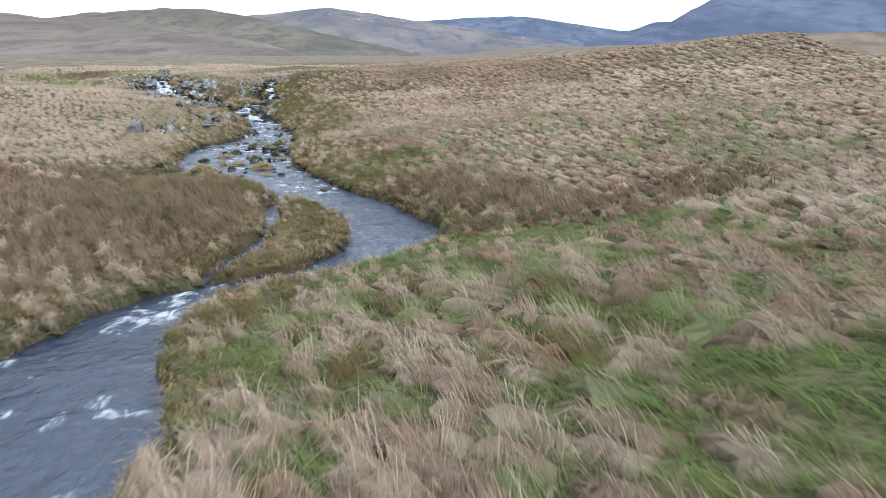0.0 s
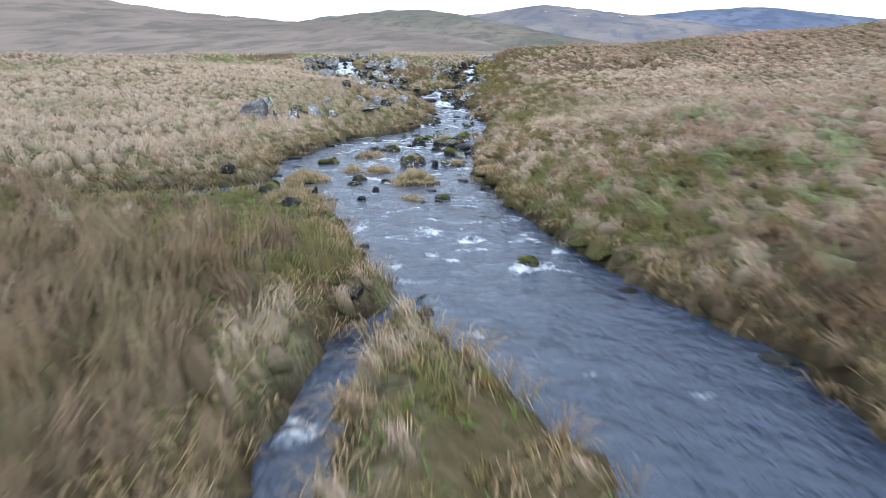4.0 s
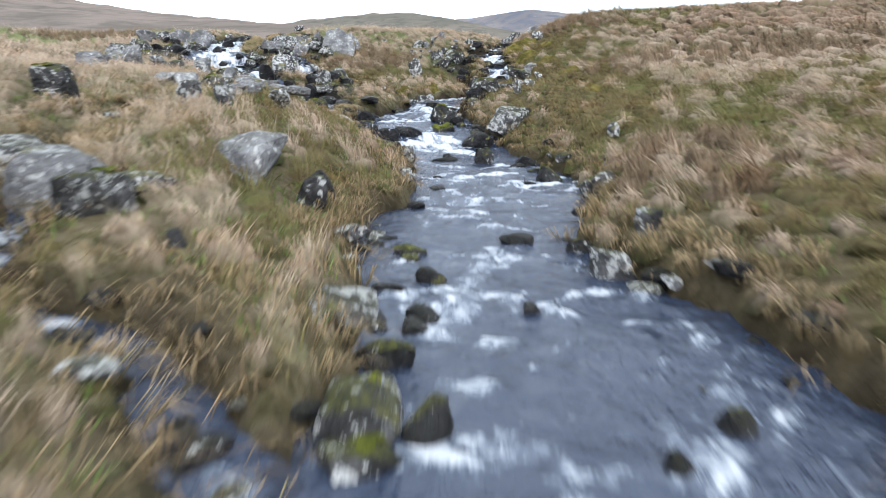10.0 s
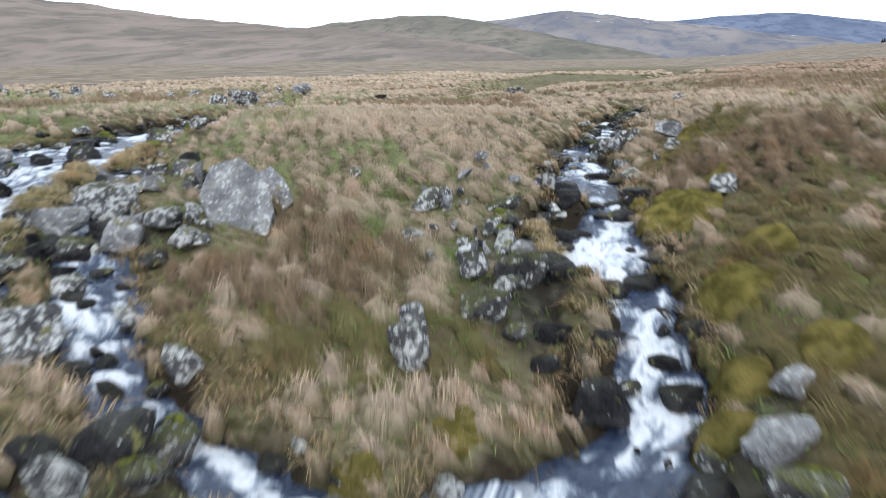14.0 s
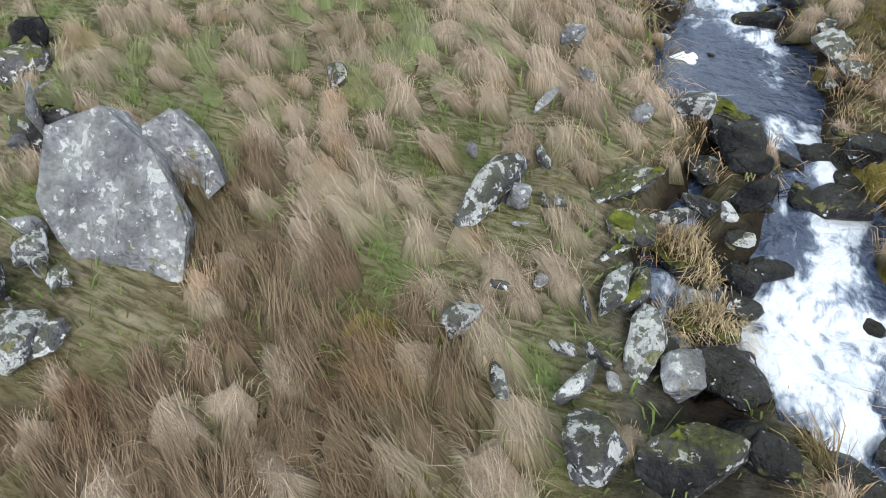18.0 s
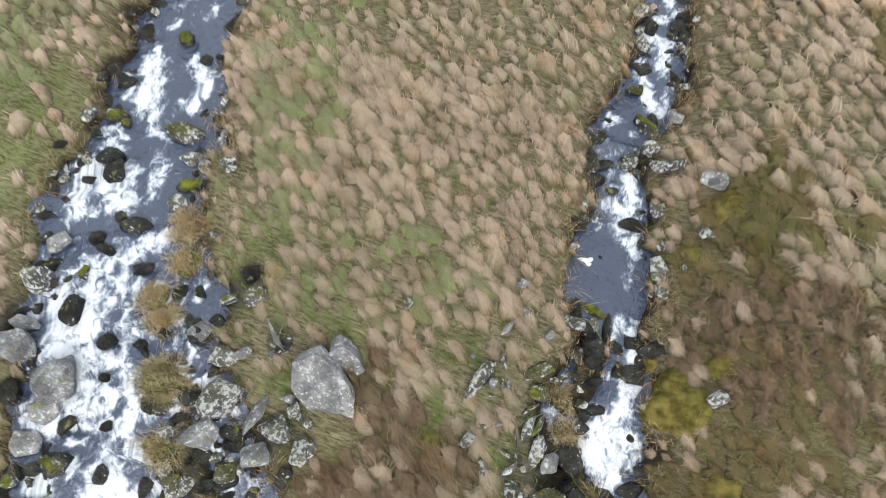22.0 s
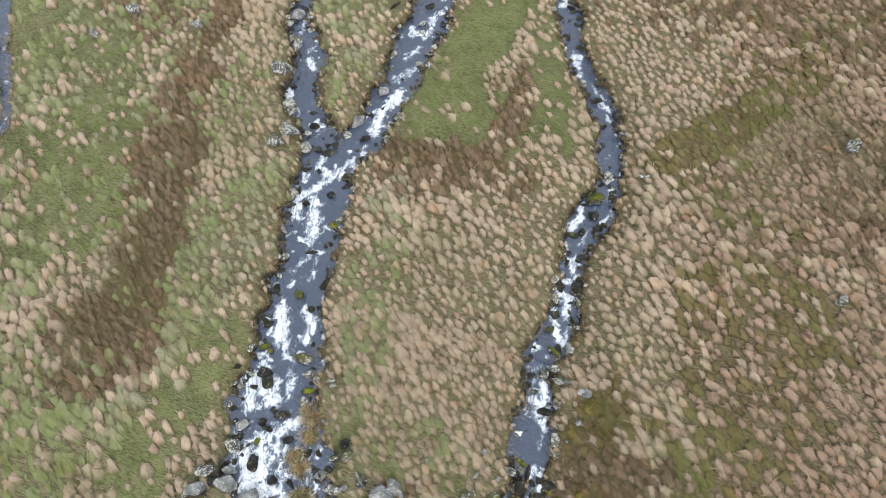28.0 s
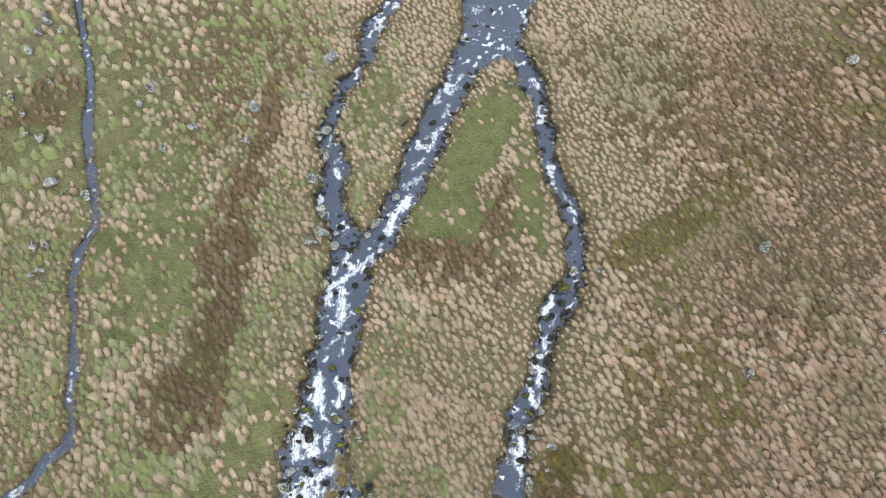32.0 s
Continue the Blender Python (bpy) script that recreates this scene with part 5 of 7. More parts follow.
SHAPE = {"wet": (0.8, 0.5), "moss": (0.85, 0.5), "lichen": (0.7, 0.6), "grey": (0.7, 0.6), "slab": (0.55, 0.34), "tuft": (0.9, 0.26), "edge": (0.8, 0.55)}
count = 0


def rock(x, y, w, kind, turn=0.0, d=0.0, h=0.0, lean=0.0, up=0.0, label="", group=""):
    """A stone w wide that stands at x, y on the ground or in the water; up: lifts its base."""
    global count
    count += 1
    d, h = d or w * SHAPE[kind][0], h or w * SHAPE[kind][1]
    w, d, h = w * 1.12, d * 1.15, h * (1.1 if kind != "tuft" else 1.0)
    z, edge, sd, level, *_ = ground_at(np.array([x]), np.array([y]), True)
    base = float(max(z[0], level[0] - 0.06) if edge[0] < 0.15 else z[0])
    word, text, mat = KINDS[kind]
    fine = 3 if w > 0.6 else 2 if w > 0.25 else 1
    me = stone_mesh("stone", w, d, h, 100 + count, mat, 16 if kind in ("slab", "grey", "lichen", "edge") else 22, fine, 0.6 if kind in ("slab", "grey", "lichen", "edge") else 0.85)
    if kind in ("grey", "slab", "lichen") and edge[0] > 0.4:
        up += 0.08 if y < 62 else 0.15
    m = pose(x, y, base - h * 0.10 + up, lean, 0, turn)
    if kind == "tuft" or kind in ("moss", "edge") and w > 0.36:
        ob = new(word)
        ob.matrix_world = m
        part("stone", me, ob)
        if kind != "tuft":
            part("moss", moss_mesh(me, count, 0.25 if kind == "moss" else -0.15, MOSS), ob, "olive green moss")
        else:
            part("grass", tuft_mesh(w, d, h, count, TUFT), ob, "rusty drooping grass")
    else:
        ob = new(word, me)
        ob.matrix_world = m
    tagged(ob, label or text, "hummock" if kind == "tuft" else "rock", group or ("stones in the stream" if kind in ("wet", "moss", "tuft") else "boulders on the moor"))
    return ob


# stones, from the lower stream up to the moor
rock(-3.95, 21.19, 0.37, "moss", 35)
rock(-3.71, 21.20, 0.13, "lichen", 7)
rock(-8.05, 22.76, 0.32, "wet", 40, 0.24, 0.14)
rock(-8.41, 22.98, 0.08, "wet", 59, 0.06, 0.12)
rock(-8.37, 23.11, 0.57, "tuft", 58, 0.39, 0.09)
rock(-8.90, 23.52, 0.42, "moss", 49, 0.31, 0.22)
rock(-8.14, 23.71, 0.13, "wet", 57, 0.10, 0.16)
rock(-10.05, 24.45, 0.44, "moss", 55, 0.33, 0.19)
rock(-7.64, 24.54, 0.18, "wet", 34, 0.13, 0.13)
rock(-8.77, 24.72, 0.20, "wet", 49, 0.15, 0.16)
rock(-6.80, 24.79, 0.20, "tuft", 17, 0.15, 0.08)
rock(-9.81, 24.97, 0.18, "wet", 49, 0.14, 0.15)
rock(-6.23, 25.02, 0.30, "moss", 6, 0.23, 0.15)
rock(-10.99, 25.23, 0.29, "wet", 61, 0.22, 0.18)
rock(-7.72, 25.36, 0.13, "wet", 25, 0.10, 0.15)
rock(-6.72, 25.75, 0.37, "wet", 3, 0.24, 0.13)
rock(-9.61, 26.02, 0.83, "tuft", 26, 0.63, 0.19)
rock(-8.50, 26.03, 0.30, "wet", 24, 0.23, 0.13)
rock(-7.98, 26.51, 0.22, "moss", 24, 0.16, 0.14)
rock(-8.65, 26.55, 0.37, "moss", 16, 0.28, 0.18)
rock(-7.42, 26.69, 0.84, "tuft", 14, 0.63, 0.22)
rock(-5.95, 27.14, 0.24, "tuft", 4, 0.18, 0.12)
rock(-9.33, 27.80, 0.32, "tuft", 40, 0.24, 0.13)
rock(-8.75, 27.86, 0.56, "tuft", 31, 0.42, 0.11)
rock(-10.91, 27.91, 0.26, "wet", 28, 0.19, 0.13)
rock(-9.91, 28.71, 0.17, "moss", 57, 0.13, 0.14)
rock(-10.63, 28.96, 0.58, "moss", 55, 0.43, 0.17)
rock(-8.46, 29.00, 0.38, "moss", 30, 0.28, 0.35)
rock(-8.26, 29.04, 0.17, "wet", 32, 0.13, 0.19)
rock(-7.78, 29.14, 0.21, "wet", 20, 0.16, 0.22)
rock(-8.17, 29.29, 0.19, "wet", 33, 0.14, 0.19)
rock(-11.88, 29.38, 0.53, "wet", 52, 0.40, 0.16)
rock(-7.21, 29.44, 0.23, "wet", -5, 0.18, 0.14)
rock(-7.58, 29.52, 0.36, "edge", 9, 0.27, 0.22)
rock(-7.32, 29.53, 0.18, "tuft", -9, 0.14, 0.12)
rock(-10.82, 29.64, 0.19, "wet", 33, 0.15, 0.13)
rock(-8.63, 29.76, 0.35, "tuft", 14, 0.27, 0.16)
rock(-6.50, 29.82, 0.43, "tuft", -19, 0.32, 0.16)
rock(-7.88, 29.96, 0.19, "edge", 1, 0.14, 0.13)
rock(-8.13, 30.01, 0.17, "wet", 11, 0.13, 0.13)
rock(-9.00, 30.05, 0.19, "wet", 23, 0.14, 0.17)
rock(-8.45, 30.08, 0.18, "wet", 34, 0.14, 0.17)
rock(-10.39, 30.20, 0.20, "moss", 44, 0.15, 0.16)
rock(-10.22, 30.43, 0.49, "tuft", 23, 0.37, 0.14)
rock(-6.83, 30.48, 0.44, "grey", 8, 0.29, 0.14)
rock(-9.96, 30.63, 0.23, "tuft", 25, 0.17, 0.13)
rock(-8.76, 30.71, 0.24, "moss", 36, 0.18, 0.16)
rock(-7.66, 31.01, 0.35, "lichen", 7, 0.26, 0.21)
rock(-10.44, 31.10, 0.30, "moss", 32, 0.23, 0.13)
rock(-8.99, 31.21, 0.28, "moss", 30, 0.21, 0.13)
rock(-8.10, 31.52, 0.47, "moss", 21, 0.36, 0.26)
rock(-10.36, 31.84, 0.22, "wet", 29, 0.17, 0.14)
rock(-10.09, 32.02, 0.44, "moss", 32, 0.33, 0.25)
rock(-7.72, 32.08, 0.30, "wet", 13, 0.23, 0.18)
rock(-8.66, 32.30, 0.58, "edge", 4, 0.43, 0.20)
rock(-10.84, 32.32, 0.36, "wet", 43, 0.27, 0.13)
rock(-10.46, 32.67, 0.42, "slab", 38, 0.23, 0.23)
rock(-15.50, 32.92, 1.15, "grey", 65, 0.86, 0.66)
rock(-8.08, 32.94, 0.68, "wet", 3, 0.51, 0.25)
rock(-10.63, 33.34, 0.15, "tuft", 39, 0.11, 0.08)
rock(-10.01, 33.37, 0.33, "wet", 43, 0.25, 0.18)
rock(-9.65, 33.38, 0.32, "wet", 31, 0.24, 0.15)
rock(-8.75, 33.41, 1.00, "edge", -6, 0.75, 0.33)
rock(-9.83, 33.60, 0.39, "moss", 26, 0.29, 0.36)
rock(-14.47, 33.82, 0.45, "lichen", 51, 0.33, 0.36)
rock(-15.23, 33.99, 0.25, "lichen", 59, 0.19, 0.24)
rock(-9.83, 34.80, 0.28, "lichen", 25, 0.21, 0.13)
rock(-10.16, 35.03, 0.28, "edge", 17, 0.21, 0.14)
rock(-9.52, 35.04, 0.35, "lichen", 16, 0.26, 0.15)
rock(-9.94, 35.27, 0.41, "edge", 9, 0.31, 0.23)
rock(-16.55, 35.45, 0.47, "lichen", 34, 0.35, 0.40)
rock(-9.55, 35.49, 0.51, "tuft", 10, 0.38, 0.12)
rock(-8.92, 35.50, 0.69, "edge", -5, 0.52, 0.31)
rock(-15.40, 35.57, 0.61, "edge", 36, 0.46, 0.41)
rock(-13.97, 35.84, 0.40, "lichen", 23, 0.30, 0.23)
rock(-14.74, 35.84, 0.52, "grey", 39, 0.39, 0.46)
rock(-10.38, 35.85, 0.75, "moss", 5, 0.56, 0.19)
rock(-11.23, 35.99, 0.16, "wet", 28, 0.12, 0.18)
rock(-8.70, 36.42, 0.54, "lichen", -13, 0.40, 0.29)
rock(-10.11, 36.55, 0.42, "lichen", 26, 0.32, 0.31)
rock(-9.18, 36.57, 0.42, "moss", 16, 0.32, 0.27)
rock(-11.05, 36.58, 0.40, "wet", 37, 0.30, 0.14)
rock(-14.50, 36.77, 0.22, "grey", 22, 0.16, 0.19)
rock(-9.06, 37.74, 0.15, "tuft", -5, 0.12, 0.08)
rock(-13.86, 38.85, 0.77, "slab", 56, 0.42, 0.08)
rock(-15.80, 38.86, 0.26, "grey", 28, 0.20, 0.26)
rock(-14.07, 39.02, 0.25, "grey", 28, 0.19, 0.20)
rock(-13.87, 39.36, 0.53, "slab", 28, 0.29, 0.12)
rock(-10.15, 40.50, 0.43, "moss", 12, 0.32, 0.16)
rock(-11.77, 40.57, 0.40, "edge", 21, 0.30, 0.23)
rock(-11.90, 40.88, 0.42, "edge", 29, 0.32, 0.30)
rock(-11.57, 40.91, 0.24, "moss", 28, 0.18, 0.25)
rock(-10.44, 40.93, 0.22, "wet", -15, 0.17, 0.21)
rock(-10.15, 41.37, 0.21, "moss", -25, 0.16, 0.19)
rock(-15.73, 41.49, 0.16, "wet", 40, 0.12, 0.14)
rock(-12.06, 41.58, 0.35, "moss", 20, 0.26, 0.21)
rock(-12.34, 41.63, 0.55, "lichen", 18, 0.42, 0.20)
rock(-13.52, 41.69, 0.21, "edge", 35, 0.16, 0.14)
rock(-10.28, 41.74, 0.10, "wet", -18, 0.07, 0.13)
rock(-14.39, 41.92, 0.49, "edge", 21, 0.37, 0.29)
rock(-14.90, 42.17, 0.79, "grey", 29, 0.59, 0.41)
rock(-14.43, 42.28, 0.69, "edge", 46, 0.52, 0.30)
rock(-12.45, 42.73, 0.32, "wet", 8, 0.24, 0.13)
rock(-16.15, 42.95, 0.61, "lichen", 46, 0.46, 0.49)
rock(-12.26, 43.12, 0.25, "wet", 30, 0.19, 0.16)
rock(-16.48, 43.46, 0.75, "lichen", 50, 0.56, 0.38)
rock(-10.85, 43.62, 0.38, "lichen", 7, 0.28, 0.35)
rock(-12.61, 43.66, 0.28, "moss", 26, 0.21, 0.13)
rock(-13.17, 43.74, 0.37, "wet", 17, 0.28, 0.13)
rock(-14.26, 43.76, 0.49, "grey", 27, 0.37, 0.31)
rock(-12.69, 43.86, 0.30, "moss", 13, 0.22, 0.14)
rock(-13.76, 43.94, 0.32, "edge", 37, 0.24, 0.31)
rock(-10.58, 44.10, 0.23, "edge", -15, 0.17, 0.24)
rock(-14.56, 44.27, 0.88, "slab", 48, 0.48, 0.32)
rock(-11.18, 44.32, 0.24, "moss", 16, 0.18, 0.22)
rock(-11.77, 44.50, 0.39, "wet", 10, 0.29, 0.14)
rock(-13.93, 44.50, 0.30, "wet", 44, 0.23, 0.29)
rock(-17.86, 45.00, 0.50, "edge", 55, 0.38, 0.44)
rock(-11.21, 45.45, 0.31, "wet", 3, 0.24, 0.14)
rock(-13.28, 45.72, 0.22, "wet", 35, 0.17, 0.14)
rock(-11.08, 46.14, 0.29, "edge", -14, 0.22, 0.28)
rock(-16.94, 46.40, 0.33, "lichen", 34, 0.25, 0.28)
rock(-16.36, 46.41, 0.39, "lichen", 37, 0.29, 0.26)
rock(-16.64, 46.81, 0.18, "grey", 52, 0.14, 0.20)
rock(-11.20, 46.84, 0.41, "edge", -7, 0.31, 0.28)
rock(-16.65, 47.17, 0.34, "grey", 40, 0.26, 0.13)
rock(-12.16, 47.58, 0.21, "wet", 12, 0.16, 0.19)
rock(-13.54, 47.59, 0.25, "wet", 32, 0.18, 0.13)
rock(-16.71, 47.60, 0.33, "grey", 42, 0.25, 0.17)
rock(-11.06, 47.71, 0.24, "moss", -18, 0.18, 0.18)
rock(-11.99, 48.12, 0.41, "moss", -8, 0.31, 0.28)
rock(-16.51, 48.17, 0.44, "lichen", 64, 0.33, 0.26)
rock(-18.91, 48.38, 0.42, "grey", 42, 0.31, 0.15)
rock(-18.02, 48.49, 0.77, "edge", 54, 0.58, 0.27)
rock(-18.61, 48.52, 0.41, "grey", 34, 0.31, 0.19)
rock(-16.67, 48.54, 0.14, "lichen", 37, 0.10, 0.16)
rock(-12.27, 48.71, 0.25, "moss", 1, 0.18, 0.14)
rock(-20.86, 48.71, 0.56, "grey", 46, 0.42, 0.31)
rock(-12.65, 49.13, 0.29, "wet", 22, 0.22, 0.13)
rock(-17.65, 49.17, 0.54, "slab", 48, 0.30, 0.16)
rock(-11.11, 49.21, 0.19, "lichen", -3, 0.15, 0.21)
rock(-17.22, 49.30, 0.37, "slab", 56, 0.20, 0.10)
rock(-12.55, 49.46, 0.42, "wet", 4, 0.32, 0.25)
rock(-13.32, 49.51, 0.68, "moss", 15, 0.51, 0.32)
rock(-18.42, 49.55, 0.28, "grey", 52, 0.21, 0.27)
rock(-14.08, 49.61, 0.50, "wet", 26, 0.37, 0.13)
rock(-15.21, 49.74, 0.22, "wet", 39, 0.16, 0.21)
rock(-17.14, 49.75, 0.63, "slab", 47, 0.35, 0.16)
rock(-17.66, 49.80, 0.72, "slab", 37, 0.40, 0.22)
rock(-14.91, 49.84, 0.18, "wet", 30, 0.13, 0.19)
rock(-14.07, 49.87, 0.26, "wet", 31, 0.20, 0.18)
rock(-18.45, 49.89, 0.19, "slab", 62, 0.11, 0.11)
rock(-15.88, 50.09, 0.34, "wet", 19, 0.26, 0.32)
rock(-15.47, 50.44, 0.42, "wet", 39, 0.32, 0.29)
rock(-19.80, 50.62, 0.23, "lichen", 46, 0.17, 0.23)
rock(-15.98, 50.81, 0.40, "wet", 22, 0.30, 0.27)
rock(-21.78, 50.90, 0.79, "grey", 37, 0.59, 0.38)
rock(-15.29, 51.04, 0.56, "wet", 22, 0.42, 0.30)
rock(-13.82, 51.08, 0.61, "wet", 16, 0.46, 0.37)
rock(-19.52, 51.17, 1.03, "slab", 50, 0.57, 0.19)
rock(-16.59, 51.21, 0.38, "wet", 48, 0.28, 0.22)
rock(-15.90, 51.32, 0.34, "wet", 19, 0.25, 0.15)
rock(-16.86, 51.50, 0.43, "wet", 43, 0.32, 0.13)
rock(-18.55, 51.64, 0.74, "wet", 56, 0.56, 0.30)
rock(-17.33, 51.66, 0.42, "wet", 39, 0.31, 0.24)
rock(-17.73, 51.69, 0.43, "wet", 41, 0.32, 0.20)
rock(-13.97, 51.76, 0.36, "wet", 28, 0.27, 0.23)
rock(-20.08, 51.86, 0.26, "edge", 40, 0.19, 0.22)
rock(-13.42, 51.80, 0.98, "lichen", 4, 0.74, 0.43)
rock(-14.81, 52.07, 0.47, "moss", 2, 0.35, 0.20)
rock(-19.40, 52.35, 0.85, "wet", 32, 0.64, 0.23)
rock(-16.88, 52.67, 0.41, "wet", 26, 0.31, 0.38)
rock(-17.45, 52.76, 0.51, "tuft", 37, 0.39, 0.28)
rock(-18.19, 52.79, 0.55, "moss", 54, 0.41, 0.38)
rock(-14.74, 52.93, 0.35, "wet", -0, 0.27, 0.33)
rock(-15.15, 53.13, 0.57, "moss", 29, 0.43, 0.51)
rock(-20.06, 53.35, 0.85, "wet", 66, 0.64, 0.39)
rock(-13.46, 53.49, 0.16, "lichen", -11, 0.12, 0.18)
rock(-17.22, 53.69, 1.04, "wet", 35, 0.78, 0.24)
rock(-20.73, 53.78, 0.65, "wet", 38, 0.49, 0.47)
rock(-14.58, 53.78, 0.27, "edge", 14, 0.20, 0.25)
rock(-19.10, 53.91, 0.20, "wet", 33, 0.15, 0.21)
rock(-19.52, 53.91, 0.24, "wet", 43, 0.18, 0.24)
rock(-14.59, 54.13, 0.51, "wet", 6, 0.38, 0.30)
rock(-19.16, 54.30, 0.64, "wet", 58, 0.48, 0.56)
rock(-14.27, 54.32, 0.44, "edge", -2, 0.33, 0.32)
rock(-14.53, 54.68, 0.65, "edge", 8, 0.49, 0.37)
rock(-18.91, 54.70, 0.39, "lichen", 34, 0.29, 0.36)
rock(-14.06, 54.61, 0.45, "lichen", 20, 0.36, 0.19)
rock(-13.63, 54.88, 0.39, "lichen", 70, 0.31, 0.16)
rock(-13.39, 54.59, 0.32, "lichen", -30, 0.26, 0.14)
rock(-13.74, 54.40, 0.28, "lichen", 50, 0.22, 0.12)
rock(-13.85, 55.10, 0.24, "lichen", 10, 0.19, 0.10)
rock(-19.17, 54.79, 0.31, "lichen", 43, 0.23, 0.30)
rock(-20.75, 54.82, 0.56, "wet", 68, 0.42, 0.50)
rock(-15.86, 54.85, 0.48, "wet", 18, 0.36, 0.21)
rock(-19.39, 54.90, 0.36, "wet", 21, 0.27, 0.33)
rock(-16.07, 55.23, 0.41, "wet", 13, 0.31, 0.15)
rock(-17.27, 55.64, 0.35, "lichen", 38, 0.26, 0.18)
rock(-13.32, 55.67, 0.22, "lichen", -17, 0.17, 0.19)
rock(-20.84, 55.88, 0.85, "lichen", 33, 0.64, 0.71)
rock(-16.48, 56.19, 0.30, "lichen", 25, 0.23, 0.26)
rock(-19.27, 56.43, 0.36, "lichen", 41, 0.27, 0.34)
rock(-22.49, 56.72, 0.85, "edge", 42, 0.64, 0.52)
rock(-17.17, 57.19, 0.44, "lichen", 33, 0.33, 0.40)
rock(-15.34, 57.49, 0.54, "wet", 19, 0.40, 0.48)
rock(-17.27, 57.50, 0.46, "lichen", 21, 0.34, 0.40)
rock(-38.58, 61.25, 0.46, "lichen", 8)
rock(-43.82, 64.89, 0.50, "lichen", -36)
rock(-43.55, 65.26, 0.50, "lichen", 30)
rock(-44.76, 66.41, 0.76, "lichen", 30)
rock(-44.19, 66.69, 0.51, "lichen", 7)
rock(-45.35, 70.01, 0.35, "lichen", 38)
rock(-44.03, 70.23, 0.44, "lichen", -2)
rock(-46.34, 70.33, 0.71, "grey", 12)
rock(-6.51, 71.70, 0.46, "lichen", 19)
rock(-48.98, 72.97, 0.76, "lichen", -26)
rock(-50.04, 73.00, 0.37, "lichen", 29)
rock(-51.19, 74.28, 0.48, "lichen", -3)
rock(-41.70, 74.76, 0.46, "lichen", -24)
rock(-52.80, 75.27, 0.49, "lichen", -28)
rock(-0.45, 75.97, 0.39, "lichen", 8)
rock(-40.75, 76.84, 0.57, "lichen", 34)
rock(-37.25, 76.87, 0.66, "lichen", 3)
rock(-53.40, 76.96, 0.45, "lichen", 1)
rock(-51.33, 77.11, 0.39, "lichen", -22)
rock(-44.81, 77.33, 0.48, "lichen", 5)
rock(-44.84, 78.75, 0.69, "lichen", -3)
rock(-54.18, 78.97, 0.61, "lichen", -5)
rock(-6.64, 79.08, 0.75, "lichen", 7)
rock(-37.83, 79.54, 0.82, "lichen", 25)
rock(-54.59, 80.56, 0.62, "lichen", 11)
rock(-53.30, 81.26, 0.42, "lichen", 40)
rock(-54.41, 81.59, 0.78, "grey", 4)
rock(-55.01, 82.10, 1.05, "grey", -40)
rock(-53.45, 82.86, 0.42, "lichen", 29)
rock(-26.39, 93.46, 0.47, "wet", -40)
rock(-16.22, 94.15, 0.31, "lichen", 32)
rock(-2.75, 94.59, 0.98, "lichen", 28)
# stones round the island, down to the forks of the upper streams
rock(-16.79, 61.83, 0.49, "lichen", -13, 0.39, 0.32)
rock(-17.16, 61.42, 0.20, "grey", -55, 0.17, 0.16)
rock(-16.50, 62.28, 0.68, "moss", -12, 0.21, 0.22)
rock(-16.20, 62.05, 0.73, "wet", -80, 0.17, 0.14)
rock(-16.30, 61.25, 0.33, "wet", 22, 0.31, 0.19)
rock(-16.25, 60.89, 0.60, "wet", 30, 0.27, 0.22)
rock(-16.23, 60.46, 0.33, "wet", -49, 0.27, 0.21)
rock(-17.17, 60.82, 0.60, "edge", 35, 0.22, 0.23)
rock(-16.75, 60.93, 0.49, "lichen", 22, 0.14, 0.16)
rock(-16.55, 61.02, 0.43, "lichen", -34, 0.09, 0.13)
rock(-16.40, 60.74, 0.15, "lichen", -5, 0.09, 0.12)
rock(-16.63, 60.59, 0.63, "tuft", -26, 0.38, 0.18)
rock(-16.40, 60.08, 0.44, "tuft", -2, 0.32, 0.14)
rock(-18.11, 60.32, 0.76, "lichen", 71, 0.21, 0.21)
rock(-17.90, 60.31, 0.19, "grey", 10, 0.15, 0.15)
rock(-17.81, 60.72, 0.31, "lichen", -62, 0.07, 0.10)
rock(-17.70, 60.38, 0.20, "lichen", -66, 0.06, 0.09)
rock(-17.58, 60.37, 0.20, "lichen", -60, 0.06, 0.10)
rock(-17.79, 60.13, 0.17, "grey", 10, 0.05, 0.09)
rock(-17.90, 61.29, 0.30, "grey", 66, 0.12, 0.14)
rock(-17.90, 62.13, 0.15, "grey", 36, 0.15, 0.14)
rock(-17.67, 61.65, 0.20, "grey", -43, 0.08, 0.11)
rock(-19.77, 61.22, 0.20, "edge", -80, 0.18, 0.17)
rock(-18.35, 60.66, 0.09, "grey", 14, 0.08, 0.11)
rock(-17.99, 59.33, 0.32, "lichen", 71, 0.18, 0.19)
rock(-17.83, 59.63, 0.13, "lichen", -88, 0.13, 0.13)
rock(-17.65, 59.00, 0.35, "lichen", -64, 0.12, 0.15)
rock(-17.32, 59.31, 0.19, "lichen", -17, 0.06, 0.10)
rock(-17.10, 59.31, 0.22, "lichen", -33, 0.06, 0.10)
rock(-17.19, 59.11, 0.34, "lichen", 51, 0.13, 0.16)
rock(-16.97, 59.18, 0.10, "grey", 27, 0.10, 0.11)
rock(-17.24, 59.62, 0.36, "lichen", -70, 0.07, 0.11)
rock(-17.07, 59.85, 0.51, "lichen", 78, 0.17, 0.18)
rock(-16.93, 59.93, 0.45, "edge", 77, 0.14, 0.16)
rock(-16.82, 59.54, 0.61, "lichen", 86, 0.24, 0.24)
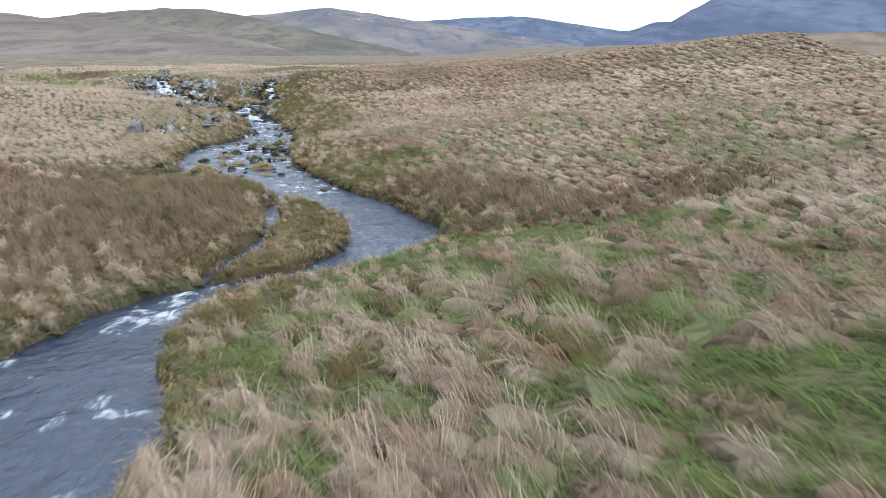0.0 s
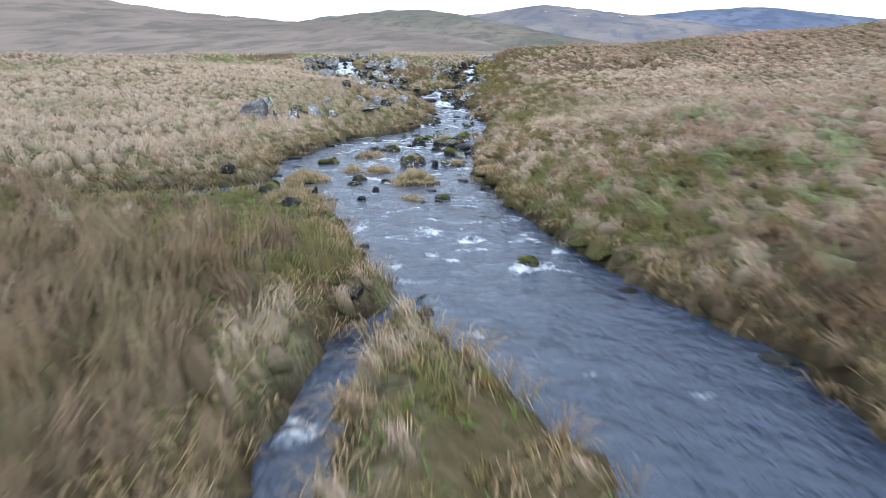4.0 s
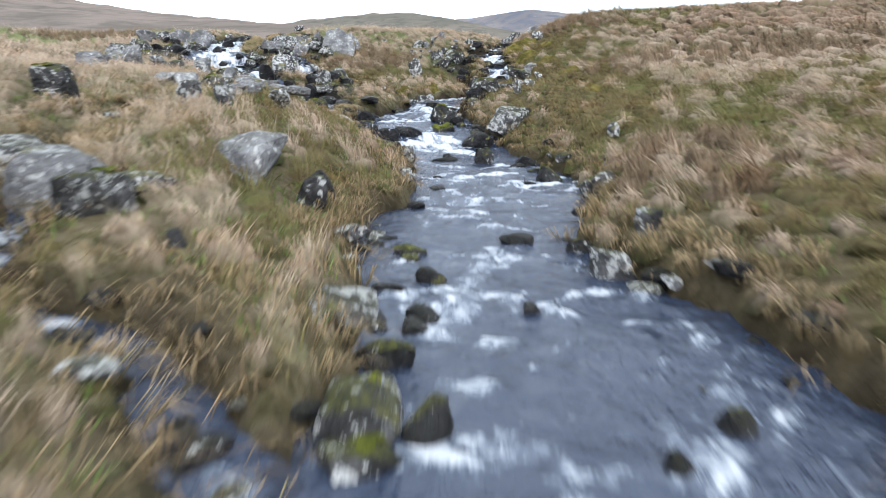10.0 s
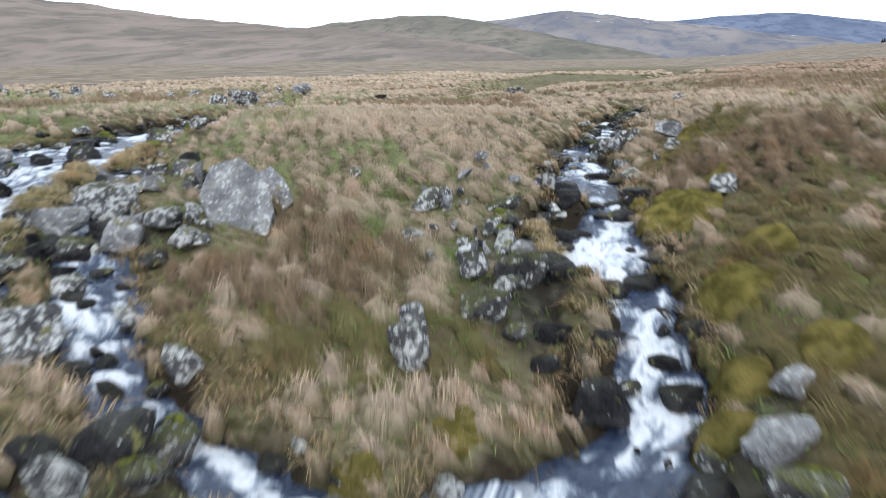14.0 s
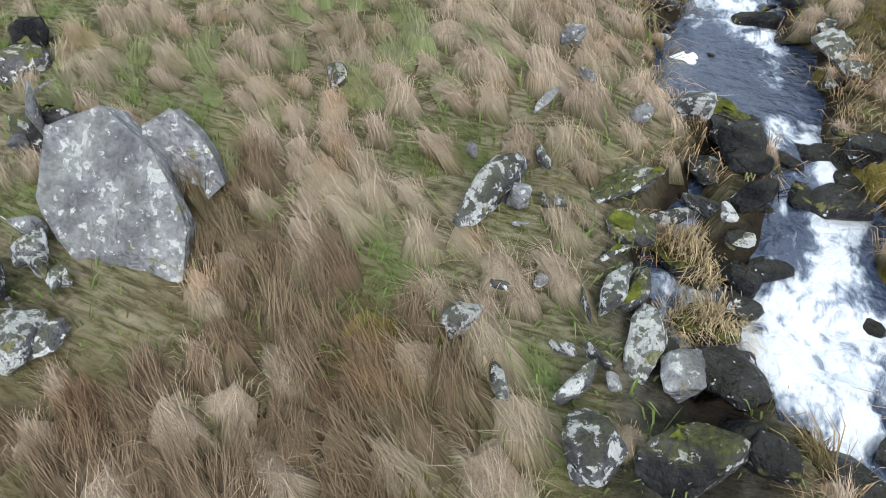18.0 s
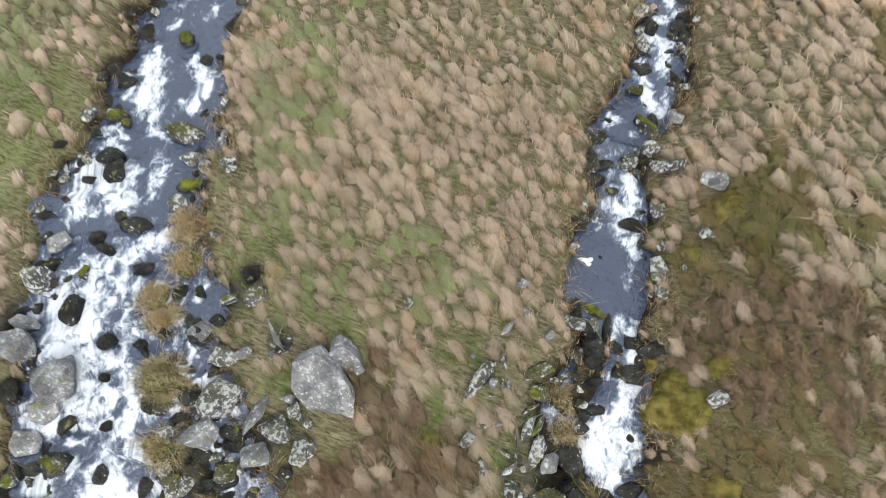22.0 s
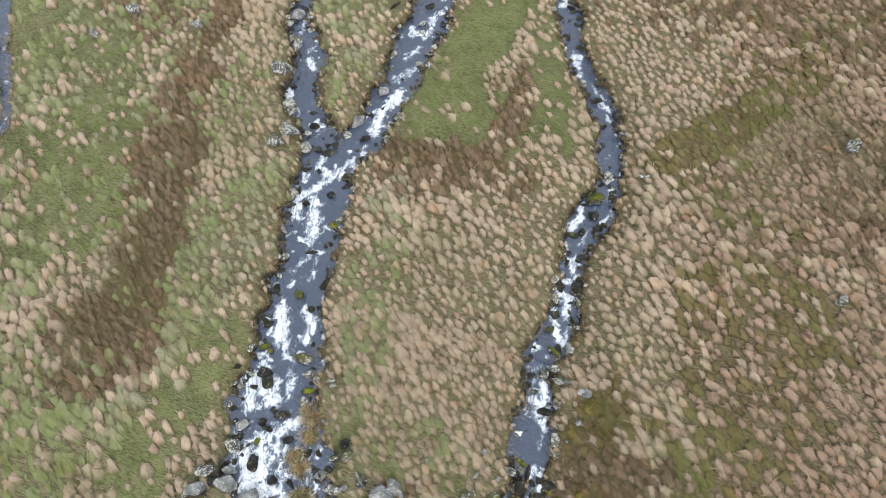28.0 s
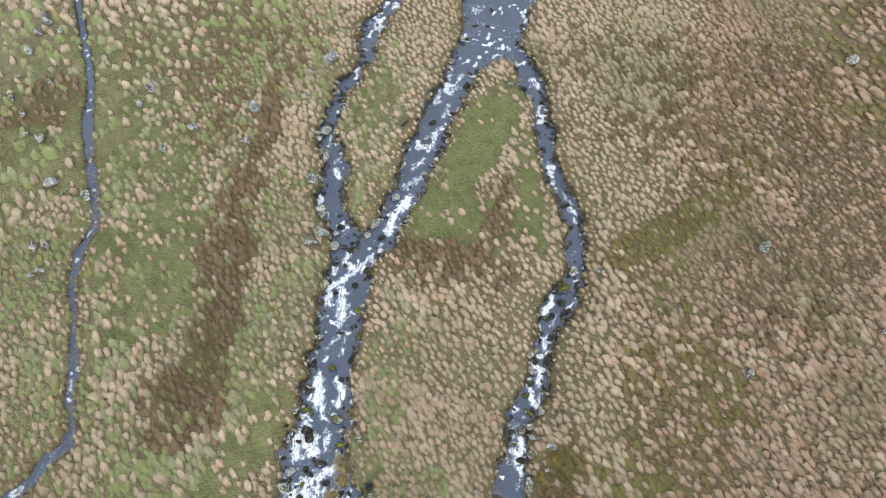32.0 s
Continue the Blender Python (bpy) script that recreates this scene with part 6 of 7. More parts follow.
rock(-17.14, 60.13, 0.34, "edge", 43, 0.15, 0.17)
rock(-16.57, 59.43, 0.44, "grey", 77, 0.28, 0.26)
rock(-16.25, 59.64, 0.53, "wet", -41, 0.39, 0.30)
rock(-17.05, 58.73, 0.43, "lichen", 30, 0.38, 0.30)
rock(-16.49, 58.85, 0.62, "edge", 15, 0.34, 0.32)
rock(-16.23, 59.16, 0.59, "wet", 15, 0.25, 0.25)
rock(-16.00, 59.08, 0.37, "wet", -14, 0.26, 0.22)
rock(-17.57, 59.72, 0.08, "grey", -19, 0.06, 0.10)
rock(-21.75, 59.85, 0.55, "grey", -45, 0.40, 0.32)
rock(-20.82, 58.71, 0.17, "lichen", -74, 0.16, 0.15)
rock(-20.65, 58.68, 0.08, "lichen", -82, 0.07, 0.11)
rock(-21.17, 58.89, 0.30, "grey", 55, 0.18, 0.19)
rock(-20.67, 58.20, 0.43, "lichen", -78, 0.37, 0.29)
rock(-21.73, 59.56, 0.15, "grey", 42, 0.08, 0.11)
rock(-22.28, 58.58, 0.78, "lichen", 63, 0.70, 0.50)
rock(-21.61, 58.54, 0.72, "grey", 85, 0.24, 0.24)
rock(-21.14, 58.41, 0.65, "lichen", 8, 0.48, 0.39)
rock(-22.35, 57.92, 0.63, "grey", 65, 0.59, 0.43)
rock(-21.35, 57.91, 0.54, "grey", -39, 0.52, 0.38)
rock(-21.01, 58.79, 0.27, "lichen", 87, 0.19, 0.19)
rock(-21.64, 59.77, 0.45, "edge", 35, 0.30, 0.27)
rock(-22.20, 59.37, 0.37, "grey", 28, 0.17, 0.19)
rock(-22.74, 59.14, 0.24, "grey", 31, 0.15, 0.16)
rock(-20.70, 58.68, 0.21, "lichen", 44, 0.21, 0.18)
rock(-20.53, 58.30, 0.34, "lichen", 77, 0.23, 0.22)
rock(-23.94, 62.60, 0.39, "lichen", 24, 0.16, 0.17)
rock(-23.71, 61.29, 0.18, "lichen", -20, 0.14, 0.15)
rock(-23.98, 60.65, 0.58, "tuft", -74, 0.49, 0.19)
rock(-24.18, 59.87, 0.57, "tuft", 78, 0.47, 0.19)
rock(-23.87, 59.51, 0.51, "tuft", -2, 0.47, 0.18)
rock(-23.43, 58.57, 0.75, "tuft", -4, 0.66, 0.26)
rock(-23.26, 58.30, 0.44, "tuft", 28, 0.37, 0.15)
rock(-22.97, 57.54, 0.54, "tuft", 49, 0.54, 0.20)
rock(-22.80, 58.50, 0.24, "tuft", -30, 0.20, 0.08)
rock(-24.22, 61.32, 0.72, "tuft", -64, 0.69, 0.26)
rock(-25.34, 63.18, 0.75, "edge", 24, 0.41, 0.38)
rock(-24.97, 62.71, 0.41, "lichen", 29, 0.29, 0.26)
rock(-24.71, 62.13, 0.53, "moss", 19, 0.30, 0.29)
rock(-24.71, 61.66, 0.35, "lichen", 68, 0.32, 0.25)
rock(-25.64, 61.08, 0.29, "wet", -70, 0.26, 0.20)
rock(-25.16, 61.12, 0.28, "lichen", 23, 0.19, 0.19)
rock(-26.97, 63.15, 0.46, "moss", 31, 0.27, 0.26)
rock(-26.54, 62.21, 0.55, "wet", 1, 0.49, 0.34)
rock(-25.83, 60.54, 0.30, "wet", 35, 0.28, 0.21)
rock(-24.68, 60.26, 0.45, "wet", 29, 0.31, 0.25)
rock(-24.09, 58.98, 0.31, "wet", -30, 0.28, 0.21)
rock(-23.80, 59.30, 0.29, "wet", 18, 0.19, 0.18)
rock(-23.17, 59.44, 0.43, "wet", -70, 0.35, 0.26)
rock(-23.22, 58.82, 0.31, "lichen", -22, 0.30, 0.24)
rock(-23.18, 58.10, 0.37, "edge", 43, 0.17, 0.18)
rock(-22.37, 57.46, 0.25, "wet", 40, 0.22, 0.18)
rock(-24.01, 57.53, 0.23, "wet", 39, 0.17, 0.16)
rock(-16.36, 61.47, 0.38, "wet", 48, 0.36, 0.22)
rock(-14.21, 61.17, 0.36, "lichen", 18, 0.27, 0.24)
rock(-14.95, 64.16, 0.30, "lichen", -20, 0.20, 0.20)
rock(-14.98, 65.21, 0.49, "grey", 7, 0.23, 0.23)
rock(-15.14, 63.41, 0.12, "lichen", 29, 0.12, 0.12)
rock(-15.85, 66.82, 0.37, "grey", 13, 0.35, 0.27)
rock(-16.42, 66.56, 0.66, "edge", -24, 0.27, 0.27)
rock(-16.22, 65.91, 0.37, "lichen", 44, 0.29, 0.25)
rock(-15.81, 65.47, 0.70, "lichen", 9, 0.36, 0.34)
rock(-26.46, 59.45, 0.53, "lichen", 21, 0.50, 0.37)
rock(-26.52, 60.21, 0.56, "grey", 27, 0.40, 0.34)
rock(-25.23, 57.90, 0.92, "grey", -5, 0.90, 0.62)
rock(-25.09, 57.39, 0.48, "grey", 31, 0.39, 0.31)
rock(-25.13, 56.81, 0.53, "grey", -4, 0.51, 0.37)
rock(-28.41, 68.04, 0.59, "grey", -33, 0.37, 0.33)
rock(-27.87, 66.88, 0.39, "lichen", 46, 0.27, 0.24)
rock(-26.29, 61.92, 0.56, "wet", -68, 0.45, 0.33)
rock(-25.23, 60.99, 0.63, "wet", 27, 0.39, 0.32)
rock(-25.57, 59.15, 0.61, "wet", -67, 0.37, 0.30)
rock(-25.56, 60.38, 0.53, "wet", 0, 0.30, 0.26)
rock(-23.96, 58.88, 0.41, "wet", -45, 0.27, 0.23)
rock(-24.68, 58.83, 0.39, "wet", -59, 0.36, 0.26)
rock(-26.68, 63.06, 0.42, "moss", 35, 0.29, 0.26)
rock(-26.60, 65.52, 0.38, "moss", -11, 0.30, 0.26)
rock(-26.55, 68.82, 0.37, "moss", 9, 0.33, 0.26)
rock(-26.91, 67.41, 0.48, "wet", 22, 0.28, 0.25)
rock(-27.30, 70.23, 0.35, "wet", 19, 0.31, 0.23)
rock(-28.11, 69.46, 0.44, "wet", 30, 0.38, 0.28)
rock(-16.48, 73.70, 0.80, "moss", 35, 0.78, 0.54)
rock(-16.35, 72.92, 0.49, "wet", -60, 0.44, 0.31)
rock(-16.63, 72.00, 0.39, "wet", 30, 0.33, 0.25)
rock(-16.99, 71.77, 0.25, "moss", -62, 0.24, 0.20)
rock(-15.97, 72.42, 0.41, "wet", 29, 0.37, 0.27)
rock(-16.12, 75.07, 0.41, "lichen", 73, 0.41, 0.30)
rock(-16.82, 68.08, 0.46, "wet", 31, 0.42, 0.29)
rock(-16.83, 67.46, 0.42, "edge", -55, 0.40, 0.30)
rock(-15.91, 66.78, 0.35, "grey", -39, 0.34, 0.26)
rock(-14.98, 65.22, 0.41, "grey", 23, 0.27, 0.25)
rock(-14.94, 64.14, 0.31, "lichen", -32, 0.21, 0.20)
rock(-26.10, 58.16, 0.75, "grey", 12, 0.61, 0.46)
rock(-26.21, 58.62, 0.50, "grey", 11, 0.31, 0.28)
rock(-23.21, 58.39, 0.22, "wet", 54, 0.20, 0.17)
rock(-26.87, 61.06, 0.31, "wet", 5, 0.22, 0.19)
rock(-27.69, 66.02, 0.21, "lichen", -59, 0.19, 0.17)
rock(-23.12, 59.52, 0.36, "grey", 7, 0.34, 0.27)
rock(-23.80, 62.48, 0.26, "lichen", 26, 0.13, 0.16)
rock(-17.87, 62.08, 0.21, "grey", 12, 0.14, 0.15)
rock(-32.12, 75.70, 1.04, "lichen", -2, 0.44, 0.40)
rock(-30.98, 73.96, 0.75, "lichen", 45, 0.67, 0.48)
rock(-30.14, 72.55, 0.96, "lichen", 65, 0.77, 0.57)
rock(-30.54, 71.77, 0.69, "lichen", 25, 0.41, 0.37)
rock(-29.31, 72.10, 0.52, "lichen", 47, 0.41, 0.33)
rock(-29.58, 72.93, 0.53, "lichen", 60, 0.30, 0.29)
rock(-32.36, 77.74, 0.86, "lichen", 84, 0.46, 0.41)
rock(-33.14, 79.63, 0.74, "grey", 54, 0.47, 0.40)
rock(-27.67, 74.29, 0.74, "grey", 53, 0.41, 0.38)
rock(-27.83, 73.43, 0.43, "lichen", 42, 0.29, 0.26)
rock(-27.23, 76.34, 0.55, "grey", -36, 0.53, 0.39)
rock(-27.07, 73.47, 0.58, "wet", 29, 0.29, 0.27)
rock(-28.23, 72.27, 0.69, "wet", 41, 0.35, 0.31)
rock(-26.99, 81.08, 0.56, "lichen", 66, 0.26, 0.26)
rock(-26.79, 80.53, 0.39, "lichen", 31, 0.20, 0.21)
rock(-27.62, 78.70, 0.53, "lichen", 67, 0.25, 0.25)
rock(-26.04, 79.39, 0.49, "lichen", 54, 0.32, 0.29)
rock(-25.80, 79.11, 0.37, "lichen", 18, 0.25, 0.23)
rock(-26.18, 78.52, 0.38, "grey", 31, 0.25, 0.23)
rock(-27.03, 82.42, 0.49, "wet", 50, 0.34, 0.27)
rock(-27.46, 85.45, 0.45, "wet", 44, 0.35, 0.27)
rock(-25.88, 86.08, 0.58, "wet", 58, 0.43, 0.32)
rock(-22.98, 86.50, 0.88, "lichen", 18, 0.28, 0.28)
rock(-16.17, 74.80, 0.39, "lichen", 44, 0.29, 0.25)
rock(-14.77, 75.06, 0.44, "lichen", 14, 0.17, 0.19)
rock(-35.47, 83.42, 0.63, "lichen", -25, 0.33, 0.31)
rock(-34.92, 84.80, 0.95, "grey", 51, 0.59, 0.50)
rock(-35.16, 81.42, 0.29, "lichen", -22, 0.21, 0.20)
rock(-28.48, 81.42, 0.90, "wet", 66, 0.33, 0.32)
rock(-29.48, 73.43, 0.49, "wet", -3, 0.30, 0.25)
rock(-20.82, 86.42, 0.57, "wet", 69, 0.28, 0.27)
rock(-17.59, 79.03, 0.65, "wet", 36, 0.31, 0.29)
rock(-16.96, 77.72, 0.41, "wet", 44, 0.24, 0.22)
rock(-16.34, 73.67, 0.40, "edge", -34, 0.34, 0.27)


# ---- the block cluster on the island and other marked stones ----
def leaning_slab(x, y, z, outline, thick, lean, turn, seed, label):
    """A thick slab of the given outline that leans back from its foot."""
    bm = bmesh.new()
    front = bm.faces.new([bm.verts.new((u, 0, v)) for u, v in outline])
    out = bmesh.ops.extrude_face_region(bm, geom=[front])
    for v in out["geom"]:
        if isinstance(v, bmesh.types.BMVert):
            v.co.y += thick
            v.co.x *= 0.86
    bmesh.ops.triangulate(bm, faces=bm.faces)
    for _ in range(4):
        bmesh.ops.subdivide_edges(bm, edges=[e for e in bm.edges if e.calc_length() > 0.09], cuts=1, use_grid_fill=True)
        bmesh.ops.triangulate(bm, faces=bm.faces)
    bmesh.ops.recalc_face_normals(bm, faces=bm.faces)
    for v in bm.verts:
        q = v.co
        v.co = q + Vector((float(grain2(q.y + q.z, q.z * 0.4, 0.22, seed)), float(grain2(q.x, q.z, 0.25, seed + 1) + 0.8 * grain2(q.x * 2.5, q.z * 0.5, 0.2, seed + 3)), float(grain2(q.x, q.y, 0.22, seed + 2)))) * 0.028
    me = bpy.data.meshes.new("slab")
    bm.to_mesh(me)
    bm.free()
    me.polygons.foreach_set("use_smooth", np.ones(len(me.polygons), bool))
    me.set_sharp_from_angle(angle=radians(32))
    me.materials.append(GREY_ROCK)
    ob = new("boulder", me)
    ob.matrix_world = pose(x, y, z, lean, 0, turn)
    return tagged(ob, label, "rock", "boulders on the moor")


leaning_slab(-20.5, 58.85, 3.42, [(-0.57, 0.68), (-0.47, 1.2), (-0.05, 1.34), (0.33, 1.0), (0.55, 0.45), (0.5, 0.1), (-0.02, -0.12), (-0.32, 0.3)], 0.34, -40, 18, 61, "large pale grey leaning block spotted with lichen")
leaning_slab(-20.5, 59.5, 3.5, [(-0.1, 0.3), (-0.06, 0.78), (0.16, 0.92), (0.36, 0.72), (0.5, 0.34), (0.22, 0.1)], 0.34, -30, 22, 67, "dark grey block leaning behind a larger one")



def froth(x, y, w, d, seed):
    """A cake of white froth that has gathered against the bank."""
    n = 14
    u, v = np.meshgrid(np.linspace(-1, 1, n), np.linspace(-1, 1, n))
    r = np.hypot(u, v)
    lobes = 0.8 + 0.2 * np.sin(3 * np.arctan2(v, u) + seed) + 0.12 * grain2(u * 2, v * 2, 0.5, seed)
    z0 = float(stream_at(np.array([x]), np.array([y]))[1][0])
    zz = z0 - 0.03 + 0.14 * np.maximum(lobes - r, -0.2) ** 1 * (0.7 + 0.5 * grain2(u, v, 0.3, seed + 1))
    i = np.arange(n * n).reshape(n, n)
    quads = np.stack([i[:-1, :-1], i[:-1, 1:], i[1:, 1:], i[1:, :-1]], -1).reshape(-1, 4)
    ob = mesh_object("froth", np.stack([u * w / 2, v * d / 2, zz - z0], -1).reshape(-1, 3), quads, FROTH)
    ob.location = (x, y, z0)
    return tagged(ob, "cake of white froth floating against the bank", "foam", "froth on the water")


m, n, l, b = material("froth", 0.9, 0.2)
l.new(blend(n, l, noise_node(n, l, 30, 4), (0.70, 0.70, 0.67), (0.92, 0.92, 0.90)), b.inputs["Base Color"])
bumped(n, l, b, noise_node(n, l, 40, 3), 0.5, 0.02)
FROTH = m
m, n, l, b = material("twig_bark", 0.9, 0.1)
l.new(blend(n, l, noise_node(n, l, 9, 4), (0.07, 0.045, 0.03), (0.16, 0.105, 0.075)), b.inputs["Base Color"])
TWIG = m
froth(0.05, 14.75, 0.4, 0.34, 3)
froth(0.25, 14.45, 0.6, 0.4, 7)
froth(0.6, 14.3, 0.45, 0.22, 9)
froth(-16.85, 63.3, 0.4, 0.26, 5)


def shrub(x, y, h, stems, label, mat, seed):
    """A leafless shrub: thin stems that fork twice."""
    rng = np.random.default_rng(seed)
    ob = new("shrub")
    ob.matrix_world = pose(x, y, float(ground_at(np.array([x]), np.array([y]))[0]) - 0.03)

    def twig(bm, a, d, length, thick, depth):
        b = a + d * length
        side = d.orthogonal().normalized()
        rings = [[bm.verts.new(q + (Matrix.Rotation(k * 2.094, 4, d) @ side) * w) for k in range(3)] for q, w in ((a, thick), (b, thick * 0.6))]
        for k in range(3):
            bm.faces.new((rings[0][k], rings[0][(k + 1) % 3], rings[1][(k + 1) % 3], rings[1][k]))
        if depth:
            for _ in range(3):
                e = (d + Vector(rng.normal(0, 0.45, 3).tolist()) + Vector((0, 0, 0.12))).normalized()
                twig(bm, a + d * length * float(rng.uniform(0.55, 1.0)), e, length * float(rng.uniform(0.5, 0.75)), thick * 0.6, depth - 1)

    for _ in range(stems):
        bm = bmesh.new()
        d = Vector((float(rng.normal(0, 0.4)), float(rng.normal(0, 0.4)), 1.0)).normalized()
        twig(bm, Vector((float(rng.normal(0, 0.06)), float(rng.normal(0, 0.06)), 0)), d, h * float(rng.uniform(0.4, 0.55)), 0.006, 3)
        me = bpy.data.meshes.new("stem")
        bm.to_mesh(me)
        bm.free()
        me.materials.append(mat)
        part("stem", me, ob)
    return tagged(ob, label, "shrub")


shrub(-15.01, 54.29, 0.5, 7, "bare grey-brown shrub beside the small falls", TWIG, 5)
shrub(-15.07, 54.59, 0.42, 6, "bare thin shrub over the rapids", TWIG, 6)
for k in range(3):
    shrub(-24.21 + 0.28 * k - 0.28, 61.34 + 0.12 * (k % 2), 0.34, 8, "brown leafless heather bush at the water", TWIG, 7 + k)


def moss_mound(x, y, w, seed):
    """A soft lumpy cushion of bog moss."""
    n, rings = 22, 9
    a, r = np.meshgrid(np.linspace(0, 2 * np.pi, n, endpoint=False), np.linspace(0.0, 1.0, rings))
    out = r * (1 + 0.22 * grain2(np.cos(a) * 1.5, np.sin(a) * 1.5, 0.8, seed))
    u, v = np.cos(a) * out * w / 2, np.sin(a) * out * w / 2
    z = w * 0.26 * np.sqrt(np.maximum(1 - r ** 2, 0)) * (1 + 0.35 * grain2(u, v, w * 0.22, seed + 1) + 0.2 * grain2(u, v, w * 0.09, seed + 2))
    base = ground_at(x + u, y + v)
    i = np.arange(n * rings).reshape(rings, n)
    quads = np.stack([i[:-1], np.roll(i[:-1], -1, 1), np.roll(i[1:], -1, 1), i[1:]], -1).reshape(-1, 4)[:, ::-1]
    z0 = float(ground_at(np.array([x]), np.array([y]))[0])
    ob = mesh_object("moss_mound", np.stack([u, v, base - z0 + z - 0.03 * r], -1).reshape(-1, 3), quads, BOG_MOSS)
    ob.location = (x, y, z0)
    return tagged(ob, "soft yellow-green moss mound on the bank", "moss", "moss mounds beside the falls")


for k, (px, py, w) in enumerate(((-15.04, 60.91, 0.75), (-14.9, 61.38, 0.54), (-15.1, 63.74, 0.53), (-15.38, 61.64, 0.36), (-14.53, 60.68, 0.54), (-14.16, 58.94, 0.9), (-14.88, 61.15, 0.77), (-13.79, 59.79, 0.69), (-13.42, 57.94, 0.66), (-14.19, 57.71, 0.65), (-14.18, 61.78, 0.58), (-12.6, 56.18, 0.69), (-14.61, 60.94, 0.82), (-14.3, 57.15, 0.52), (-14.64, 64.81, 0.68), (-11.74, 53.29, 0.5), (-18.59, 59.09, 0.43), (-17.94, 58.94, 0.3), (-17.17, 55.87, 0.5), (-16.55, 56.73, 0.46), (-15.78, 63.23, 0.39), (-18.05, 58.31, 0.4))):
    moss_mound(px, py, w, 120 + k)


# ---- loose rock in and along the cascades ----
rng = np.random.default_rng(77)
spots = [(o.location.x, o.location.y, max(o.dimensions.x, 0.3)) for o in scene.objects if o.get("category") == "rock"]
for chain, many, low, high in ((LEFT_LOW[1:], 16, 0.25, 0.6), (LEFT_RILL[3:], 12, 0.2, 0.45), (RIGHT_LOW[1:5], 10, 0.2, 0.45), (MAIN_C, 8, 0.2, 0.45), (MAIN_B[8:], 16, 0.15, 0.4),
                               (LEFT_UP, 8, 0.15, 0.3), (MID_ARM[:9], 34, 0.15, 0.4), (RIGHT_UP, 26, 0.15, 0.32), (WEST_ARM[:8], 16, 0.15, 0.4), (RIGHT_LOW[8:], 10, 0.15, 0.3)):
    laid = 0
    for _ in range(many * 6):
        if laid == many:
            break
        i = int(rng.integers(0, len(chain) - 1))
        f, side = rng.uniform(), rng.uniform(-1.25, 1.25)
        (ax, ay, ar, aw), (bx, by, br, bw) = chain[i], chain[i + 1]
        length = math.hypot(bx - ax, by - ay)
        half = ar + f * (br - ar)
        q = side * half
        if abs(side) < 0.9 and rng.uniform() < 0.85:
            continue
        px, py = ax + f * (bx - ax) + q * (by - ay) / length, ay + f * (by - ay) - q * (bx - ax) / length
        w = float(rng.uniform(low, high) * (0.7 if abs(side) < 0.7 else 1.0))
        if ((px + 17.2) / 1.3) ** 2 + ((py - 54.3) / 0.5) ** 2 < 1:
            continue
        if any(math.hypot(px - sx, py - sy) < 0.42 * (w + sw) for sx, sy, sw in spots):
            continue
        spots.append((px, py, w))
        laid += 1
        wet = abs(side) < 0.95
        kind = str(rng.choice(["wet", "wet", "wet", "wet", "wet", "wet", "moss"])) if wet else str(rng.choice(["wet", "wet", "wet", "edge", "lichen"]))
        kind = "wet" if kind == "moss" and w > 0.6 else kind
        rock(round(px, 2), round(py, 2), w, kind, float(rng.uniform(-60, 60)), group="stones in the cascades")

# broken slabs on the bare rock beside the falls
for bx, by, a, half, turn, full in ROCKY:
    c, sn = math.cos(radians(turn)), math.sin(radians(turn))
    laid, many = 0, int(5 * a * half + 3)
    for _ in range(many * 6):
        if laid == many:
            break
        u, v = rng.uniform(-a, a), rng.uniform(-half, half) * 1.1
        px, py, w = bx + u * c - v * sn, by + u * sn + v * c, float(rng.uniform(0.3, 0.7))
        if any(math.hypot(px - sx, py - sy) < 0.36 * (w + sw) for sx, sy, sw in spots):
            continue
        spots.append((px, py, w))
        laid += 1
        dry = float(ground_at(np.array([px]), np.array([py]), True)[1][0]) > 0.45
        kind = str(rng.choice(["edge", "grey", "edge", "lichen"] if dry else ["wet", "wet", "wet", "edge", "edge", "wet"]))
        rock(round(px, 2), round(py, 2), w, kind, float(rng.uniform(10, 80)), lean=float(rng.uniform(-18, 18)), group="broken slabs beside the falls")


